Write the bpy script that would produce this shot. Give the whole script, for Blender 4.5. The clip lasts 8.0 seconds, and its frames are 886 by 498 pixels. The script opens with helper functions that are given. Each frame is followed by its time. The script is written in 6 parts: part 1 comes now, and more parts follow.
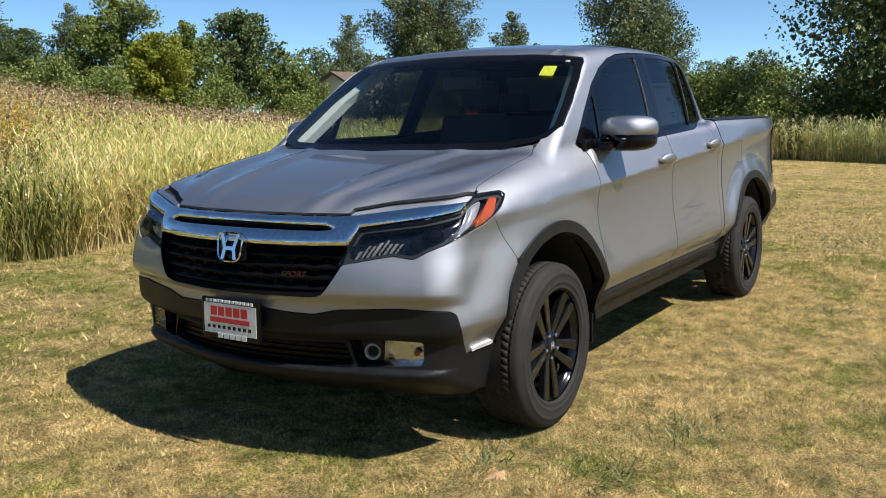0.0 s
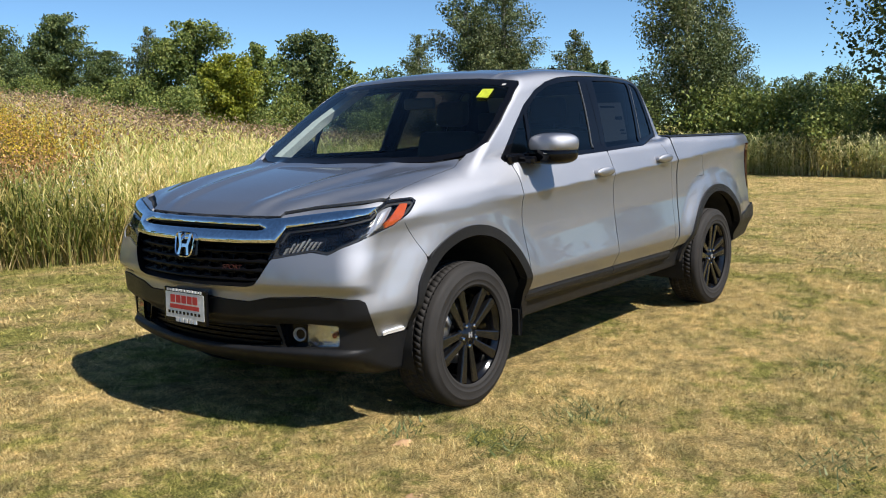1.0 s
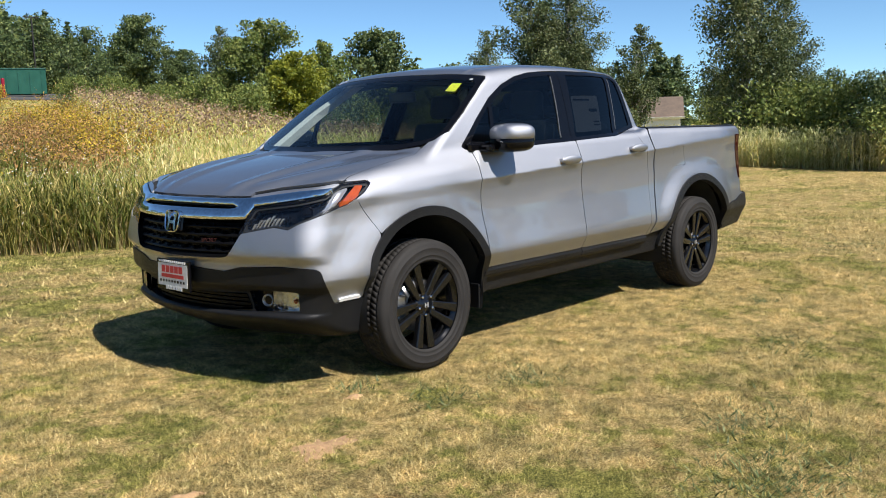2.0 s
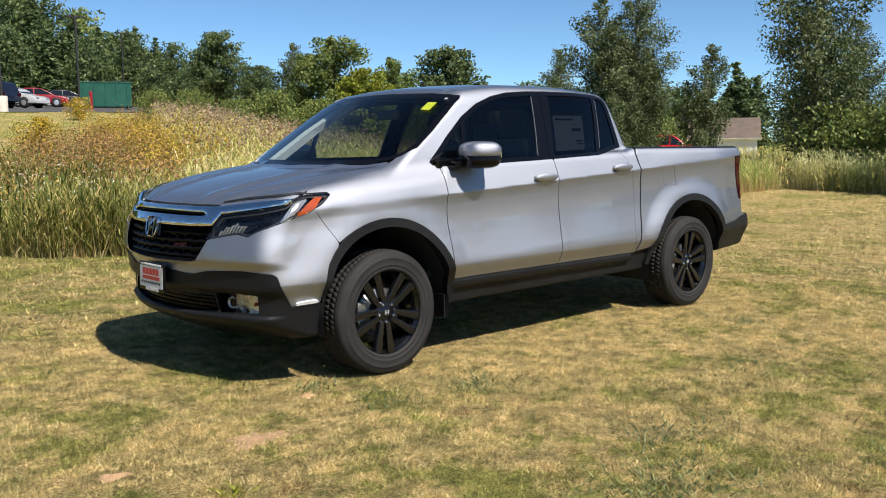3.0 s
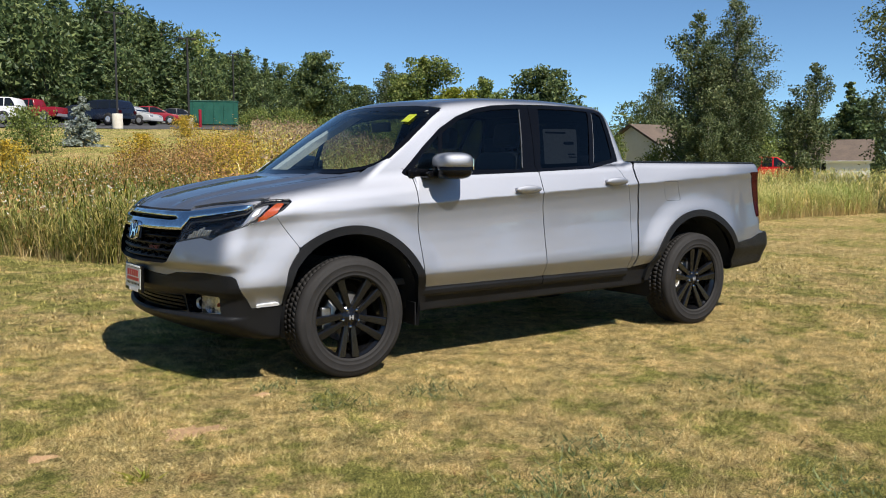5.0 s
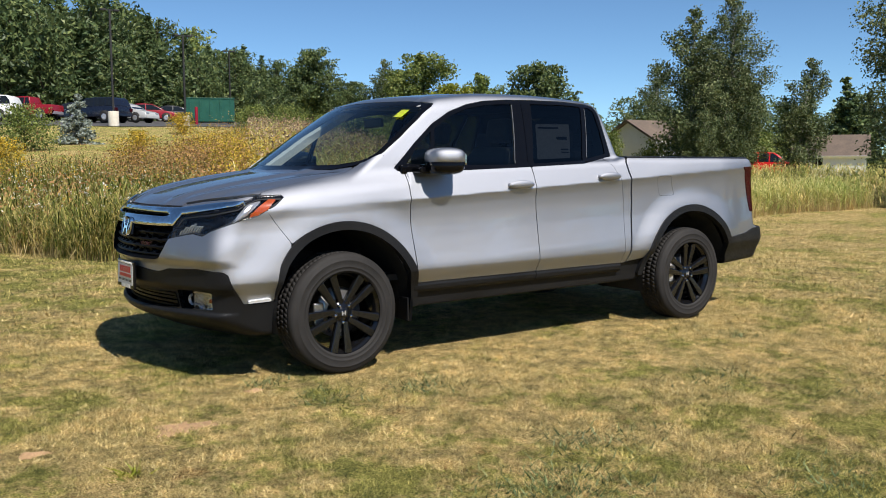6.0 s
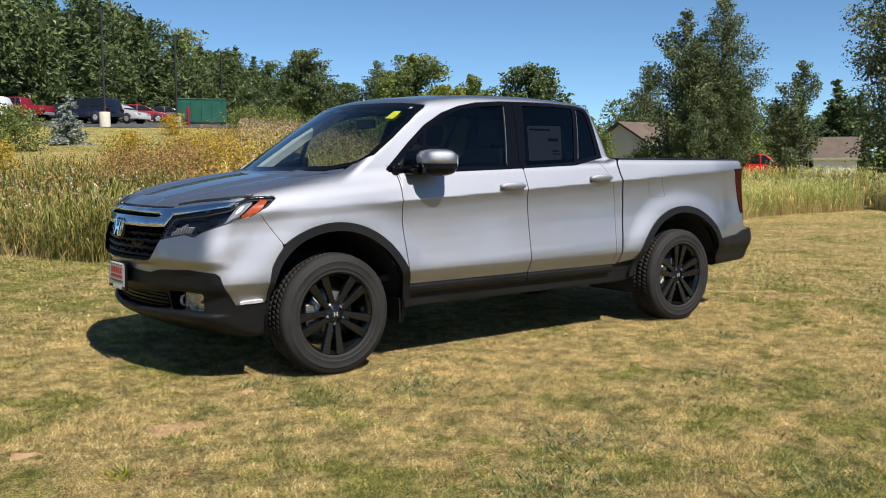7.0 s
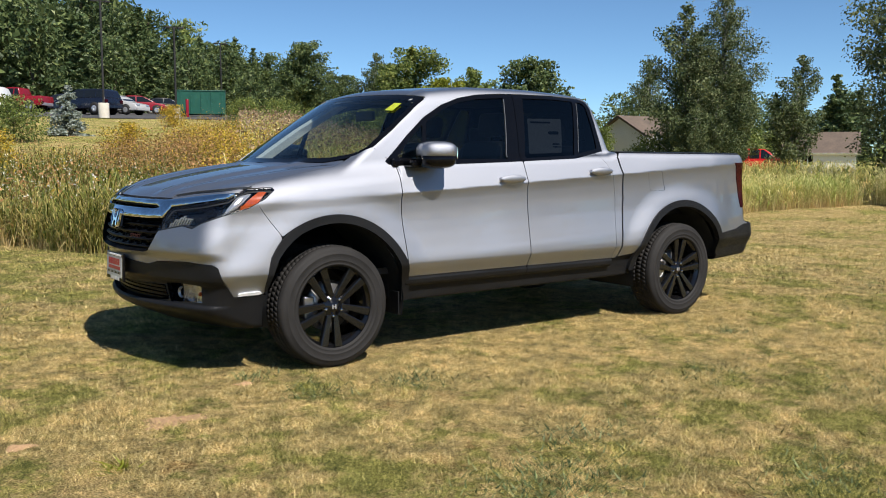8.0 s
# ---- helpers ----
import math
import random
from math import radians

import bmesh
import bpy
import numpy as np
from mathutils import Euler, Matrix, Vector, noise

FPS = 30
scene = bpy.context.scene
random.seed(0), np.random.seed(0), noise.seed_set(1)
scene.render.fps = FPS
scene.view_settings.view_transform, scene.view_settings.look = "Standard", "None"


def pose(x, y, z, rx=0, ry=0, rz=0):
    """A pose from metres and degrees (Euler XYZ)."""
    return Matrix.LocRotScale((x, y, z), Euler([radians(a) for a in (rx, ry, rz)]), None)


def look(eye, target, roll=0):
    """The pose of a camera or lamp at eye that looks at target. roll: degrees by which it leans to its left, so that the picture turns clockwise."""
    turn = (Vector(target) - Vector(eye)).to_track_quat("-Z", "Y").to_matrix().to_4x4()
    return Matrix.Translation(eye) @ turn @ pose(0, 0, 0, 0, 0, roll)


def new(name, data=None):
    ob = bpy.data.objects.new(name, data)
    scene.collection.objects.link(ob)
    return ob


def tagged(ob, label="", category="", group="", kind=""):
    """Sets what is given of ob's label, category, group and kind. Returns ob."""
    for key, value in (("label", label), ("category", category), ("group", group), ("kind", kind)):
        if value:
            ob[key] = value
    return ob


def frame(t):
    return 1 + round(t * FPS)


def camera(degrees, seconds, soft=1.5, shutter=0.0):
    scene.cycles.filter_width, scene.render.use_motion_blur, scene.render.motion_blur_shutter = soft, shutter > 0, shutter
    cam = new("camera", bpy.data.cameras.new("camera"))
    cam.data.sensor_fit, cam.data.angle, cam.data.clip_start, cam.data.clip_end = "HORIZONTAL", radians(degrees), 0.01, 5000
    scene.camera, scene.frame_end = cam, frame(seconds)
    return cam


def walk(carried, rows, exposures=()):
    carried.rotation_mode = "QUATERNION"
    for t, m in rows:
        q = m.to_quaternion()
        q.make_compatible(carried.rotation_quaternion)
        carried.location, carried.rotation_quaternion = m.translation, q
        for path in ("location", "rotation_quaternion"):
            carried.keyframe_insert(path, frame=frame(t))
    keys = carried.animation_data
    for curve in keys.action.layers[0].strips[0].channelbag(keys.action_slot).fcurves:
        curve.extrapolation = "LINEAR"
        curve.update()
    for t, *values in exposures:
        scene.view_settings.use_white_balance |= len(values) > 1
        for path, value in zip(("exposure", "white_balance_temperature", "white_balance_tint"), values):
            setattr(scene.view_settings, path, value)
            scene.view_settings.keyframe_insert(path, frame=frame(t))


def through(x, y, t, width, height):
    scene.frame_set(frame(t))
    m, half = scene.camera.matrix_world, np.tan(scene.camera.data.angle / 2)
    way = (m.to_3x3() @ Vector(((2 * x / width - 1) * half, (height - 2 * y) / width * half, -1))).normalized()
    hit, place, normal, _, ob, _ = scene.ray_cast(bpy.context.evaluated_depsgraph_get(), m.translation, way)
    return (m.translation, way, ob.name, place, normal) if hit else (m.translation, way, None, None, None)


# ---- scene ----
cam = camera(51.8, 8.0, soft=1.0)
PATH = [
    (0, (-3.564, -2.727, 1.426), (-1.913, -1.641, 1.122), -1.4),
    (0.5, (-3.642, -3.179, 1.417), (-2.038, -2.016, 1.141), -1.5),
    (1, (-3.634, -3.642, 1.413), (-2.074, -2.419, 1.15), -1.5),
    (1.5, (-3.672, -4.095, 1.378), (-2.162, -2.811, 1.113), -2.1),
    (1.7, (-3.672, -4.254, 1.37), (-2.182, -2.948, 1.101), -2.1),
    (2.8, (-3.363, -4.954, 1.358), (-2.01, -3.499, 1.123), -0.4),
    (3, (-3.329, -5.104, 1.35), (-1.99, -3.635, 1.123), -0.7),
    (3.5, (-3.212, -5.364, 1.338), (-1.915, -3.855, 1.133), -1.3),
    (4, (-2.944, -5.557, 1.29), (-1.725, -3.981, 1.123), -0.9),
    (4.5, (-2.795, -5.676, 1.29), (-1.629, -4.06, 1.112), -0.0),
    (6, (-2.711, -5.734, 1.28), (-1.545, -4.12, 1.09), -0.3),
    (6.5, (-2.711, -5.743, 1.279), (-1.536, -4.136, 1.089), -0.3),
    (7, (-2.716, -5.745, 1.28), (-1.536, -4.141, 1.093), -0.2),
    (7.5, (-2.715, -5.735, 1.275), (-1.535, -4.132, 1.081), 0.1),
    (8, (-2.704, -5.724, 1.276), (-1.523, -4.123, 1.074), 0.1),
]
walk(cam, [(t, look(eye, target, roll)) for t, eye, target, roll in PATH],
     [(0, 0.46), (1.5, 0.53), (3, 0.46), (3.5, 0.41), (4.5, 0.30), (6, 0.31), (8, 0.31)])

# ---- world, sun, exposure ----
SUN_TO = Vector((-0.02, -0.80, 0.97)).normalized()
world = bpy.data.worlds.new("sky")
scene.world = world
world.use_nodes = True
wn = world.node_tree
sky = wn.nodes.new("ShaderNodeTexSky")
sky.sky_type = "NISHITA"
sky.sun_disc = False
sky.sun_elevation = math.asin(SUN_TO.z)
sky.sun_rotation = math.atan2(SUN_TO.x, SUN_TO.y)
sky.altitude = 4500
sky.air_density, sky.dust_density, sky.ozone_density = 1.0, 0.0, 1.3
clear = wn.nodes.new("ShaderNodeMix")
clear.data_type, clear.blend_type = "RGBA", "MULTIPLY"
clear.inputs[0].default_value, clear.inputs[7].default_value = 1.0, (0.78, 1.0, 1.10, 1)
wn.links.new(sky.outputs["Color"], clear.inputs[6])
wn.links.new(clear.outputs[2], wn.nodes["Background"].inputs["Color"])
wn.nodes["Background"].inputs["Strength"].default_value = 0.094
sun = new("sun", bpy.data.lights.new("sun", "SUN"))
sun.data.energy, sun.data.angle, sun.data.color = 5.4, radians(0.53), (1.0, 0.945, 0.885)
sun.matrix_basis = look(SUN_TO * 50, (0, 0, 0))

# ---- materials ----
def material(name, base, rough=0.5, metal=0.0, spec=0.5):
    m = bpy.data.materials.new(name)
    m.use_nodes = True
    n = m.node_tree.nodes["Principled BSDF"].inputs
    n["Base Color"].default_value = (*base, 1)
    n["Roughness"].default_value, n["Metallic"].default_value = rough, metal
    n["Specular IOR Level"].default_value = spec
    return m


def node(m, kind, **values):
    n = m.node_tree.nodes.new("ShaderNode" + kind)
    for key, value in values.items():
        n.inputs[key.replace("_", " ")].default_value = value
    return n


def link(m, a, out, b, into):
    m.node_tree.links.new(a.outputs[out], b.inputs[into])


def bsdf(m):
    return m.node_tree.nodes["Principled BSDF"]


def noise_of(m, scale, detail=4.0, rough=0.6, space="Object"):
    c = m.node_tree.nodes.new("ShaderNodeTexCoord")
    n = node(m, "TexNoise", Scale=scale, Detail=detail, Roughness=rough)
    link(m, c, space, n, "Vector")
    return n


def ramp(m, source, out, stops):
    r = m.node_tree.nodes.new("ShaderNodeValToRGB")
    e = r.color_ramp.elements
    while len(e) < len(stops):
        e.new(0.5)
    for el, (p, c) in zip(e, stops):
        el.position, el.color = p, (*c, 1)
    link(m, source, out, r, "Fac")
    return r


def mixed(m, fac, a, b, blend="MIX"):
    x = m.node_tree.nodes.new("ShaderNodeMix")
    x.data_type, x.blend_type = "RGBA", blend
    for s, i in ((fac, 0), (a, 6), (b, 7)):
        if isinstance(s, tuple) and len(s) == 2:
            m.node_tree.links.new(s[0].outputs[s[1]], x.inputs[i])
        else:
            x.inputs[i].default_value = s if i == 0 else (*s, 1)
    return x


def bumped(m, source, out, strength, distance):
    b = node(m, "Bump", Strength=strength, Distance=distance)
    link(m, source, out, b, "Height")
    link(m, b, "Normal", bsdf(m), "Normal")


def worn(name, base, rough, spread=0.12, scale=6.0, metal=0.0, bump=0.0, fine=60.0, spec=0.5):
    """A plain surface with blotches at one scale and grain at another."""
    m = material(name, base, rough, metal, spec)
    n, g = noise_of(m, scale), noise_of(m, fine, 2.0)
    lo, hi = tuple(c * (1 - spread) for c in base), tuple(min(1, c * (1 + spread)) for c in base)
    a = ramp(m, n, "Fac", [(0.3, lo), (0.7, hi)])
    b = ramp(m, g, "Fac", [(0.35, (0.85, 0.85, 0.85)), (0.65, (1, 1, 1))])
    x = mixed(m, 1.0, (a, "Color"), (b, "Color"), "MULTIPLY")
    m.node_tree.links.new(x.outputs[2], bsdf(m).inputs["Base Color"])
    r = ramp(m, n, "Fac", [(0.3, (rough * 0.85,) * 3), (0.7, (min(1, rough * 1.15),) * 3)])
    link(m, r, "Color", bsdf(m), "Roughness")
    if bump:
        bumped(m, g, "Fac", bump, 0.004)
    return m


def foliage(name, stops, patch, patch_scale=0.15, through=0.3, rough=0.55, tufts=None):
    """Leaves or blades: colour differs from leaf to leaf, and over larger patches; light shines through."""
    m = material(name, stops[0][1], rough, 0.0, 0.3)
    g = m.node_tree.nodes.new("ShaderNodeNewGeometry")
    r = ramp(m, g, "Random Per Island", stops)
    n = noise_of(m, patch_scale, 3.0, 0.6)
    p = ramp(m, n, "Fac", [(0.35, patch[0]), (0.65, patch[1])])
    x = mixed(m, 1.0, (r, "Color"), (p, "Color"), "MULTIPLY")
    if tufts:
        tn = ramp(m, noise_of(m, tufts[0], 4.0, 0.7), "Fac", [(0.36, tufts[1]), (0.62, tufts[2])])
        x = mixed(m, 1.0, (x, 2), (tn, "Color"), "MULTIPLY")
    m.node_tree.links.new(x.outputs[2], bsdf(m).inputs["Base Color"])
    t = m.node_tree.nodes.new("ShaderNodeBsdfTranslucent")
    m.node_tree.links.new(x.outputs[2], t.inputs["Color"])
    s = node(m, "MixShader", Fac=through)
    out = m.node_tree.nodes["Material Output"]
    m.node_tree.links.new(bsdf(m).outputs["BSDF"], s.inputs[1])
    m.node_tree.links.new(t.outputs["BSDF"], s.inputs[2])
    m.node_tree.links.new(s.outputs["Shader"], out.inputs["Surface"])
    return m


def turf(m):
    """How dry the turf is, 0 green to 1 straw: patches of a few steps, a step and a hand; fresher towards the marsh in the north-west."""
    c = m.node_tree.nodes.new("ShaderNodeTexCoord")
    sp = m.node_tree.nodes.new("ShaderNodeSeparateXYZ")
    link(m, c, "Object", sp, "Vector")
    total = None
    for scale, detail, weight in ((0.42, 2.0, 0.9), (1.7, 4.0, 1.3), (6.0, 3.0, 0.9), (24.0, 2.0, 0.45)):
        n = noise_of(m, scale, detail, 0.6)
        k = node(m, "MapRange", From_Min=0.32, From_Max=0.68, To_Min=-weight, To_Max=weight)
        k.clamp = False
        link(m, n, "Fac", k, "Value")
        if total is None:
            total = k
            continue
        a = m.node_tree.nodes.new("ShaderNodeMath")
        link(m, total, 0, a, 0)
        link(m, k, 0, a, 1)
        total = a
    fresh = node(m, "MapRange", From_Min=1.5, From_Max=5.0, To_Min=0.0, To_Max=-1.1)
    link(m, sp, "Y", fresh, "Value")
    west = node(m, "MapRange", From_Min=4.0, From_Max=-1.0, To_Min=0.0, To_Max=1.0)
    link(m, sp, "X", west, "Value")
    w = m.node_tree.nodes.new("ShaderNodeMath")
    w.operation = "MULTIPLY"
    link(m, fresh, 0, w, 0)
    link(m, west, 0, w, 1)
    a = m.node_tree.nodes.new("ShaderNodeMath")
    link(m, total, 0, a, 0)
    link(m, w, 0, a, 1)
    slope_green = node(m, "MapRange", From_Min=14.0, From_Max=24.0, To_Min=0.0, To_Max=-1.0)
    link(m, sp, "Y", slope_green, "Value")
    b = m.node_tree.nodes.new("ShaderNodeMath")
    link(m, a, 0, b, 0)
    link(m, slope_green, 0, b, 1)
    a = b
    f = node(m, "MapRange", From_Min=-1.25, From_Max=0.15)
    link(m, a, 0, f, "Value")
    return f


def blend(m, fac, a, b):
    x = m.node_tree.nodes.new("ShaderNodeMix")
    x.data_type = "RGBA"
    link(m, fac, 0, x, 0)
    m.node_tree.links.new(a.outputs["Color"], x.inputs[6])
    m.node_tree.links.new(b.outputs["Color"], x.inputs[7])
    return x


def tufted(m, colour):
    """Light and dark tufts, and broader worn swathes, over a colour."""
    a = ramp(m, noise_of(m, 8.0, 5.0, 0.75), "Fac", [(0.37, (0.58, 0.61, 0.57)), (0.60, (1.32, 1.28, 1.24))])
    b = ramp(m, noise_of(m, 2.1, 4.0, 0.65), "Fac", [(0.36, (0.84, 0.87, 0.84)), (0.62, (1.08, 1.06, 1.05))])
    x = mixed(m, 1.0, colour, (a, "Color"), "MULTIPLY")
    return mixed(m, 1.0, (x, 2), (b, "Color"), "MULTIPLY")


def lawn_material():
    """Thatch and short turf under the blades: green, straw and bare earth, with shade between blades put into the
    colour.
    """
    m = material("lawn", (0.2, 0.18, 0.08), 0.9, 0, 0.1)
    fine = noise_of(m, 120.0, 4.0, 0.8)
    # darkest stops: dark thatch plus painted gap shade, in the bump's hollows
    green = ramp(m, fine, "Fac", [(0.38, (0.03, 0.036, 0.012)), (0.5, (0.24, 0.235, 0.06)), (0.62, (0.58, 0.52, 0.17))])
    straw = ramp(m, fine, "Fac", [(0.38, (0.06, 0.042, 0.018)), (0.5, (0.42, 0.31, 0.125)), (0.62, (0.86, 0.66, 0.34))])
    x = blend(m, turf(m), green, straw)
    earth = ramp(m, noise_of(m, 3.3, 5.0, 0.7), "Fac", [(0.60, (1, 1, 1)), (0.72, (0.62, 0.50, 0.42))])
    y = tufted(m, (mixed(m, 1.0, (x, 2), (earth, "Color"), "MULTIPLY"), 2))
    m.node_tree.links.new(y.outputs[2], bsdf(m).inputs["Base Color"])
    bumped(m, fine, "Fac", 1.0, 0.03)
    return m


def blade_material():
    """Grass blades: each its own tone between green and straw, in tufts."""
    m = material("grass_blade", (0.3, 0.3, 0.1), 0.6, 0.0, 0.3)
    g = m.node_tree.nodes.new("ShaderNodeNewGeometry")
    green = ramp(m, g, "Random Per Island", [(0.0, (0.04, 0.05, 0.014)), (0.45, (0.20, 0.205, 0.047)), (0.75, (0.42, 0.39, 0.10)), (1.0, (0.74, 0.63, 0.23))])
    straw = ramp(m, g, "Random Per Island", [(0.0, (0.10, 0.08, 0.024)), (0.3, (0.42, 0.315, 0.115)), (0.65, (0.68, 0.52, 0.22)), (1.0, (0.94, 0.78, 0.41))])
    x = blend(m, turf(m), green, straw)
    y = tufted(m, (x, 2))
    m.node_tree.links.new(y.outputs[2], bsdf(m).inputs["Base Color"])
    t = m.node_tree.nodes.new("ShaderNodeBsdfTranslucent")
    m.node_tree.links.new(y.outputs[2], t.inputs["Color"])
    mx = node(m, "MixShader", Fac=0.2)
    m.node_tree.links.new(bsdf(m).outputs["BSDF"], mx.inputs[1])
    m.node_tree.links.new(t.outputs["BSDF"], mx.inputs[2])
    m.node_tree.links.new(mx.outputs["Shader"], m.node_tree.nodes["Material Output"].inputs["Surface"])
    return m


LAWN = lawn_material()
BLADE = blade_material()
REED = foliage("reed_leaf", [(0.0, (0.25, 0.30, 0.07)), (0.35, (0.48, 0.49, 0.16)), (0.6, (0.70, 0.62, 0.28)), (1.0, (0.95, 0.82, 0.50))],
               ((0.68, 0.80, 0.60), (1.15, 1.06, 1.0)), 0.45, 0.35)
CLOVER = foliage("clover_leaf", [(0.0, (0.05, 0.075, 0.025)), (0.6, (0.12, 0.16, 0.055)), (1.0, (0.28, 0.31, 0.13))], ((0.8, 0.8, 0.8), (1.1, 1.1, 1.1)), 2.0, 0.2)
REED_PALE = foliage("pale_reed_leaf", [(0.0, (0.30, 0.33, 0.12)), (0.4, (0.60, 0.57, 0.28)), (1.0, (0.92, 0.84, 0.56))], ((0.7, 0.8, 0.65), (1.1, 1.05, 1.0)), 0.4, 0.35)
WEED = foliage("weed_leaf", [(0.0, (0.07, 0.10, 0.02)), (0.45, (0.17, 0.19, 0.045)), (0.75, (0.30, 0.27, 0.085)), (1.0, (0.50, 0.39, 0.18))], ((0.55, 0.70, 0.50), (1.2, 1.05, 0.92)), 0.5, 0.3)
FRINGE = foliage("rank_grass", [(0.0, (0.16, 0.20, 0.05)), (0.4, (0.34, 0.36, 0.10)), (0.7, (0.56, 0.49, 0.18)), (1.0, (0.86, 0.71, 0.36))], ((0.66, 0.78, 0.60), (1.15, 1.03, 0.95)), 0.8, 0.35)
STRAW = foliage("dry_stalk", [(0.0, (0.36, 0.29, 0.13)), (0.5, (0.56, 0.44, 0.22)), (1.0, (0.75, 0.61, 0.34))], ((0.8, 0.85, 0.75), (1.1, 1.0, 0.95)), 0.5, 0.3)
REED_PLUME = foliage("reed_plume", [(0.0, (0.182, 0.127, 0.094)), (0.6, (0.364, 0.254, 0.172)), (1.0, (0.582, 0.423, 0.250))], ((0.8, 0.8, 0.8), (1, 1, 1)), 0.3, 0.25)
GOLDEN = foliage("goldenrod", [(0.0, (0.12, 0.13, 0.03)), (0.3, (0.42, 0.31, 0.04)), (1.0, (0.80, 0.56, 0.06))], ((0.75, 0.7, 0.6), (1, 1, 1)), 0.5, 0.25)
RUST = foliage("dry_weed", [(0.0, (0.17, 0.12, 0.05)), (0.5, (0.42, 0.235, 0.095)), (1.0, (0.62, 0.37, 0.16))], ((0.65, 0.7, 0.6), (1.1, 1, 1)), 0.5, 0.25)
WHITE_BLOOM = material("white_bloom", (0.7, 0.68, 0.6), 0.8)
POPLAR = foliage("poplar_leaf", [(0.0, (0.050, 0.078, 0.034)), (0.5, (0.115, 0.150, 0.062)), (1.0, (0.260, 0.290, 0.145))], ((0.75, 0.8, 0.7), (1.1, 1.05, 1)), 0.35, 0.25, 0.45)
DARK_LEAF = foliage("dark_leaf", [(0.0, (0.042, 0.070, 0.027)), (0.6, (0.102, 0.148, 0.056)), (1.0, (0.235, 0.275, 0.10))], ((0.75, 0.8, 0.75), (1.1, 1.05, 1)), 0.35, 0.22, 0.5)
GREEN_LEAF = foliage("green_leaf", [(0.0, (0.085, 0.125, 0.034)), (0.5, (0.180, 0.235, 0.065)), (1.0, (0.340, 0.365, 0.110))], ((0.75, 0.8, 0.7), (1.1, 1.05, 1)), 0.35, 0.28, 0.5)
YELLOW_LEAF = foliage("yellow_leaf", [(0.0, (0.135, 0.168, 0.019)), (0.5, (0.255, 0.280, 0.033)), (1.0, (0.405, 0.392, 0.058))], ((0.75, 0.8, 0.7), (1.1, 1.05, 1)), 0.4, 0.3, 0.5)
NEEDLE = foliage("needles", [(0.0, (0.038, 0.066, 0.028)), (0.6, (0.090, 0.135, 0.052)), (1.0, (0.19, 0.225, 0.085))], ((0.75, 0.8, 0.75), (1.1, 1.05, 1)), 0.4, 0.15, 0.55)
SILVER_LEAF = foliage("silver_leaf", [(0.0, (0.20, 0.24, 0.20)), (1.0, (0.40, 0.44, 0.38))], ((0.8, 0.8, 0.8), (1, 1, 1)), 0.6, 0.2, 0.55)
BARK = worn("bark", (0.12, 0.095, 0.07), 0.9, 0.35, 3.0, bump=0.6, fine=30)
PALE_BARK = worn("pale_bark", (0.42, 0.40, 0.35), 0.8, 0.35, 4.0, bump=0.4, fine=25)
SOIL = worn("dry_soil", (0.38, 0.235, 0.12), 0.95, 0.2, 5.0, bump=0.8, fine=40)

# ---- ground ----
def smooth(v):
    v = np.clip(v, 0, 1)
    return v * v * (3 - 2 * v)


def land(x, y):
    """Height of the ground: a lawn that falls slightly towards the south, a bank that climbs to a car park in the north-west."""
    x, y = np.asarray(x, float), np.asarray(y, float)
    z = 0.015 + 0.014 * np.clip(y, -1.2, 3) - 0.045 * np.clip(-1.2 - y, 0, 9)
    z = z + 0.02 * np.sin(x * 0.9 + 0.5) * np.sin(y * 0.7) * smooth((np.hypot(x - 1.6, y) - 2.6) / 3)
    az = np.degrees(np.arctan2(x + 2.7, y + 5.7))
    d = np.hypot(x + 2.7, y + 5.7)
    z = z + np.interp(d, [20, 25, 40, 52, 60, 68, 84], [0, 0.35, 1.75, 2.80, 3.45, 3.98, 4.85]) * smooth((47 - az) / 24) * smooth((az + 60) / 40) + 0.4 * smooth((d - 84) / 20) * smooth((34 - az) / 20)
    z = z - 0.35 * smooth((d - 9) / 10) * smooth((az - 25) / 25) * smooth((40 - d) / 15) - 0.15 * smooth((d - 45) / 30) * smooth((az - 40) / 12)
    return z


def mesh_of(name, verts, faces, mat=None, smoothed=False):
    me = bpy.data.meshes.new(name)
    verts, faces = np.asarray(verts, np.float32), np.asarray(faces, np.int32)
    n, k = faces.shape
    me.vertices.add(len(verts))
    me.vertices.foreach_set("co", verts.ravel())
    me.loops.add(n * k)
    me.loops.foreach_set("vertex_index", faces.ravel())
    me.polygons.add(n)
    me.polygons.foreach_set("loop_start", np.arange(0, n * k, k, dtype=np.int32))
    me.polygons.foreach_set("loop_total", np.full(n, k, np.int32))
    me.update(calc_edges=True)
    me.validate()
    if smoothed:
        me.polygons.foreach_set("use_smooth", np.ones(len(me.polygons), bool))
    if mat:
        me.materials.append(mat)
    return me


def grid_mesh(name, P, mat, smoothed=True):
    """P: an array (n, m, 3) of points."""
    n, m = P.shape[:2]
    i = (np.arange(n - 1)[:, None] * m + np.arange(m - 1)[None, :]).ravel()
    return mesh_of(name, P.reshape(-1, 3), np.stack([i, i + m, i + m + 1, i + 1], 1), mat, smoothed)


def spaced(lo, hi, step, far):
    out = list(np.arange(lo, hi + 1e-6, step))
    for sign in (-1, 1):
        v, s = (lo if sign < 0 else hi), step
        while abs(v) < far:
            s *= 1.22
            v += sign * s
            out.append(v)
    return np.array(sorted(out))


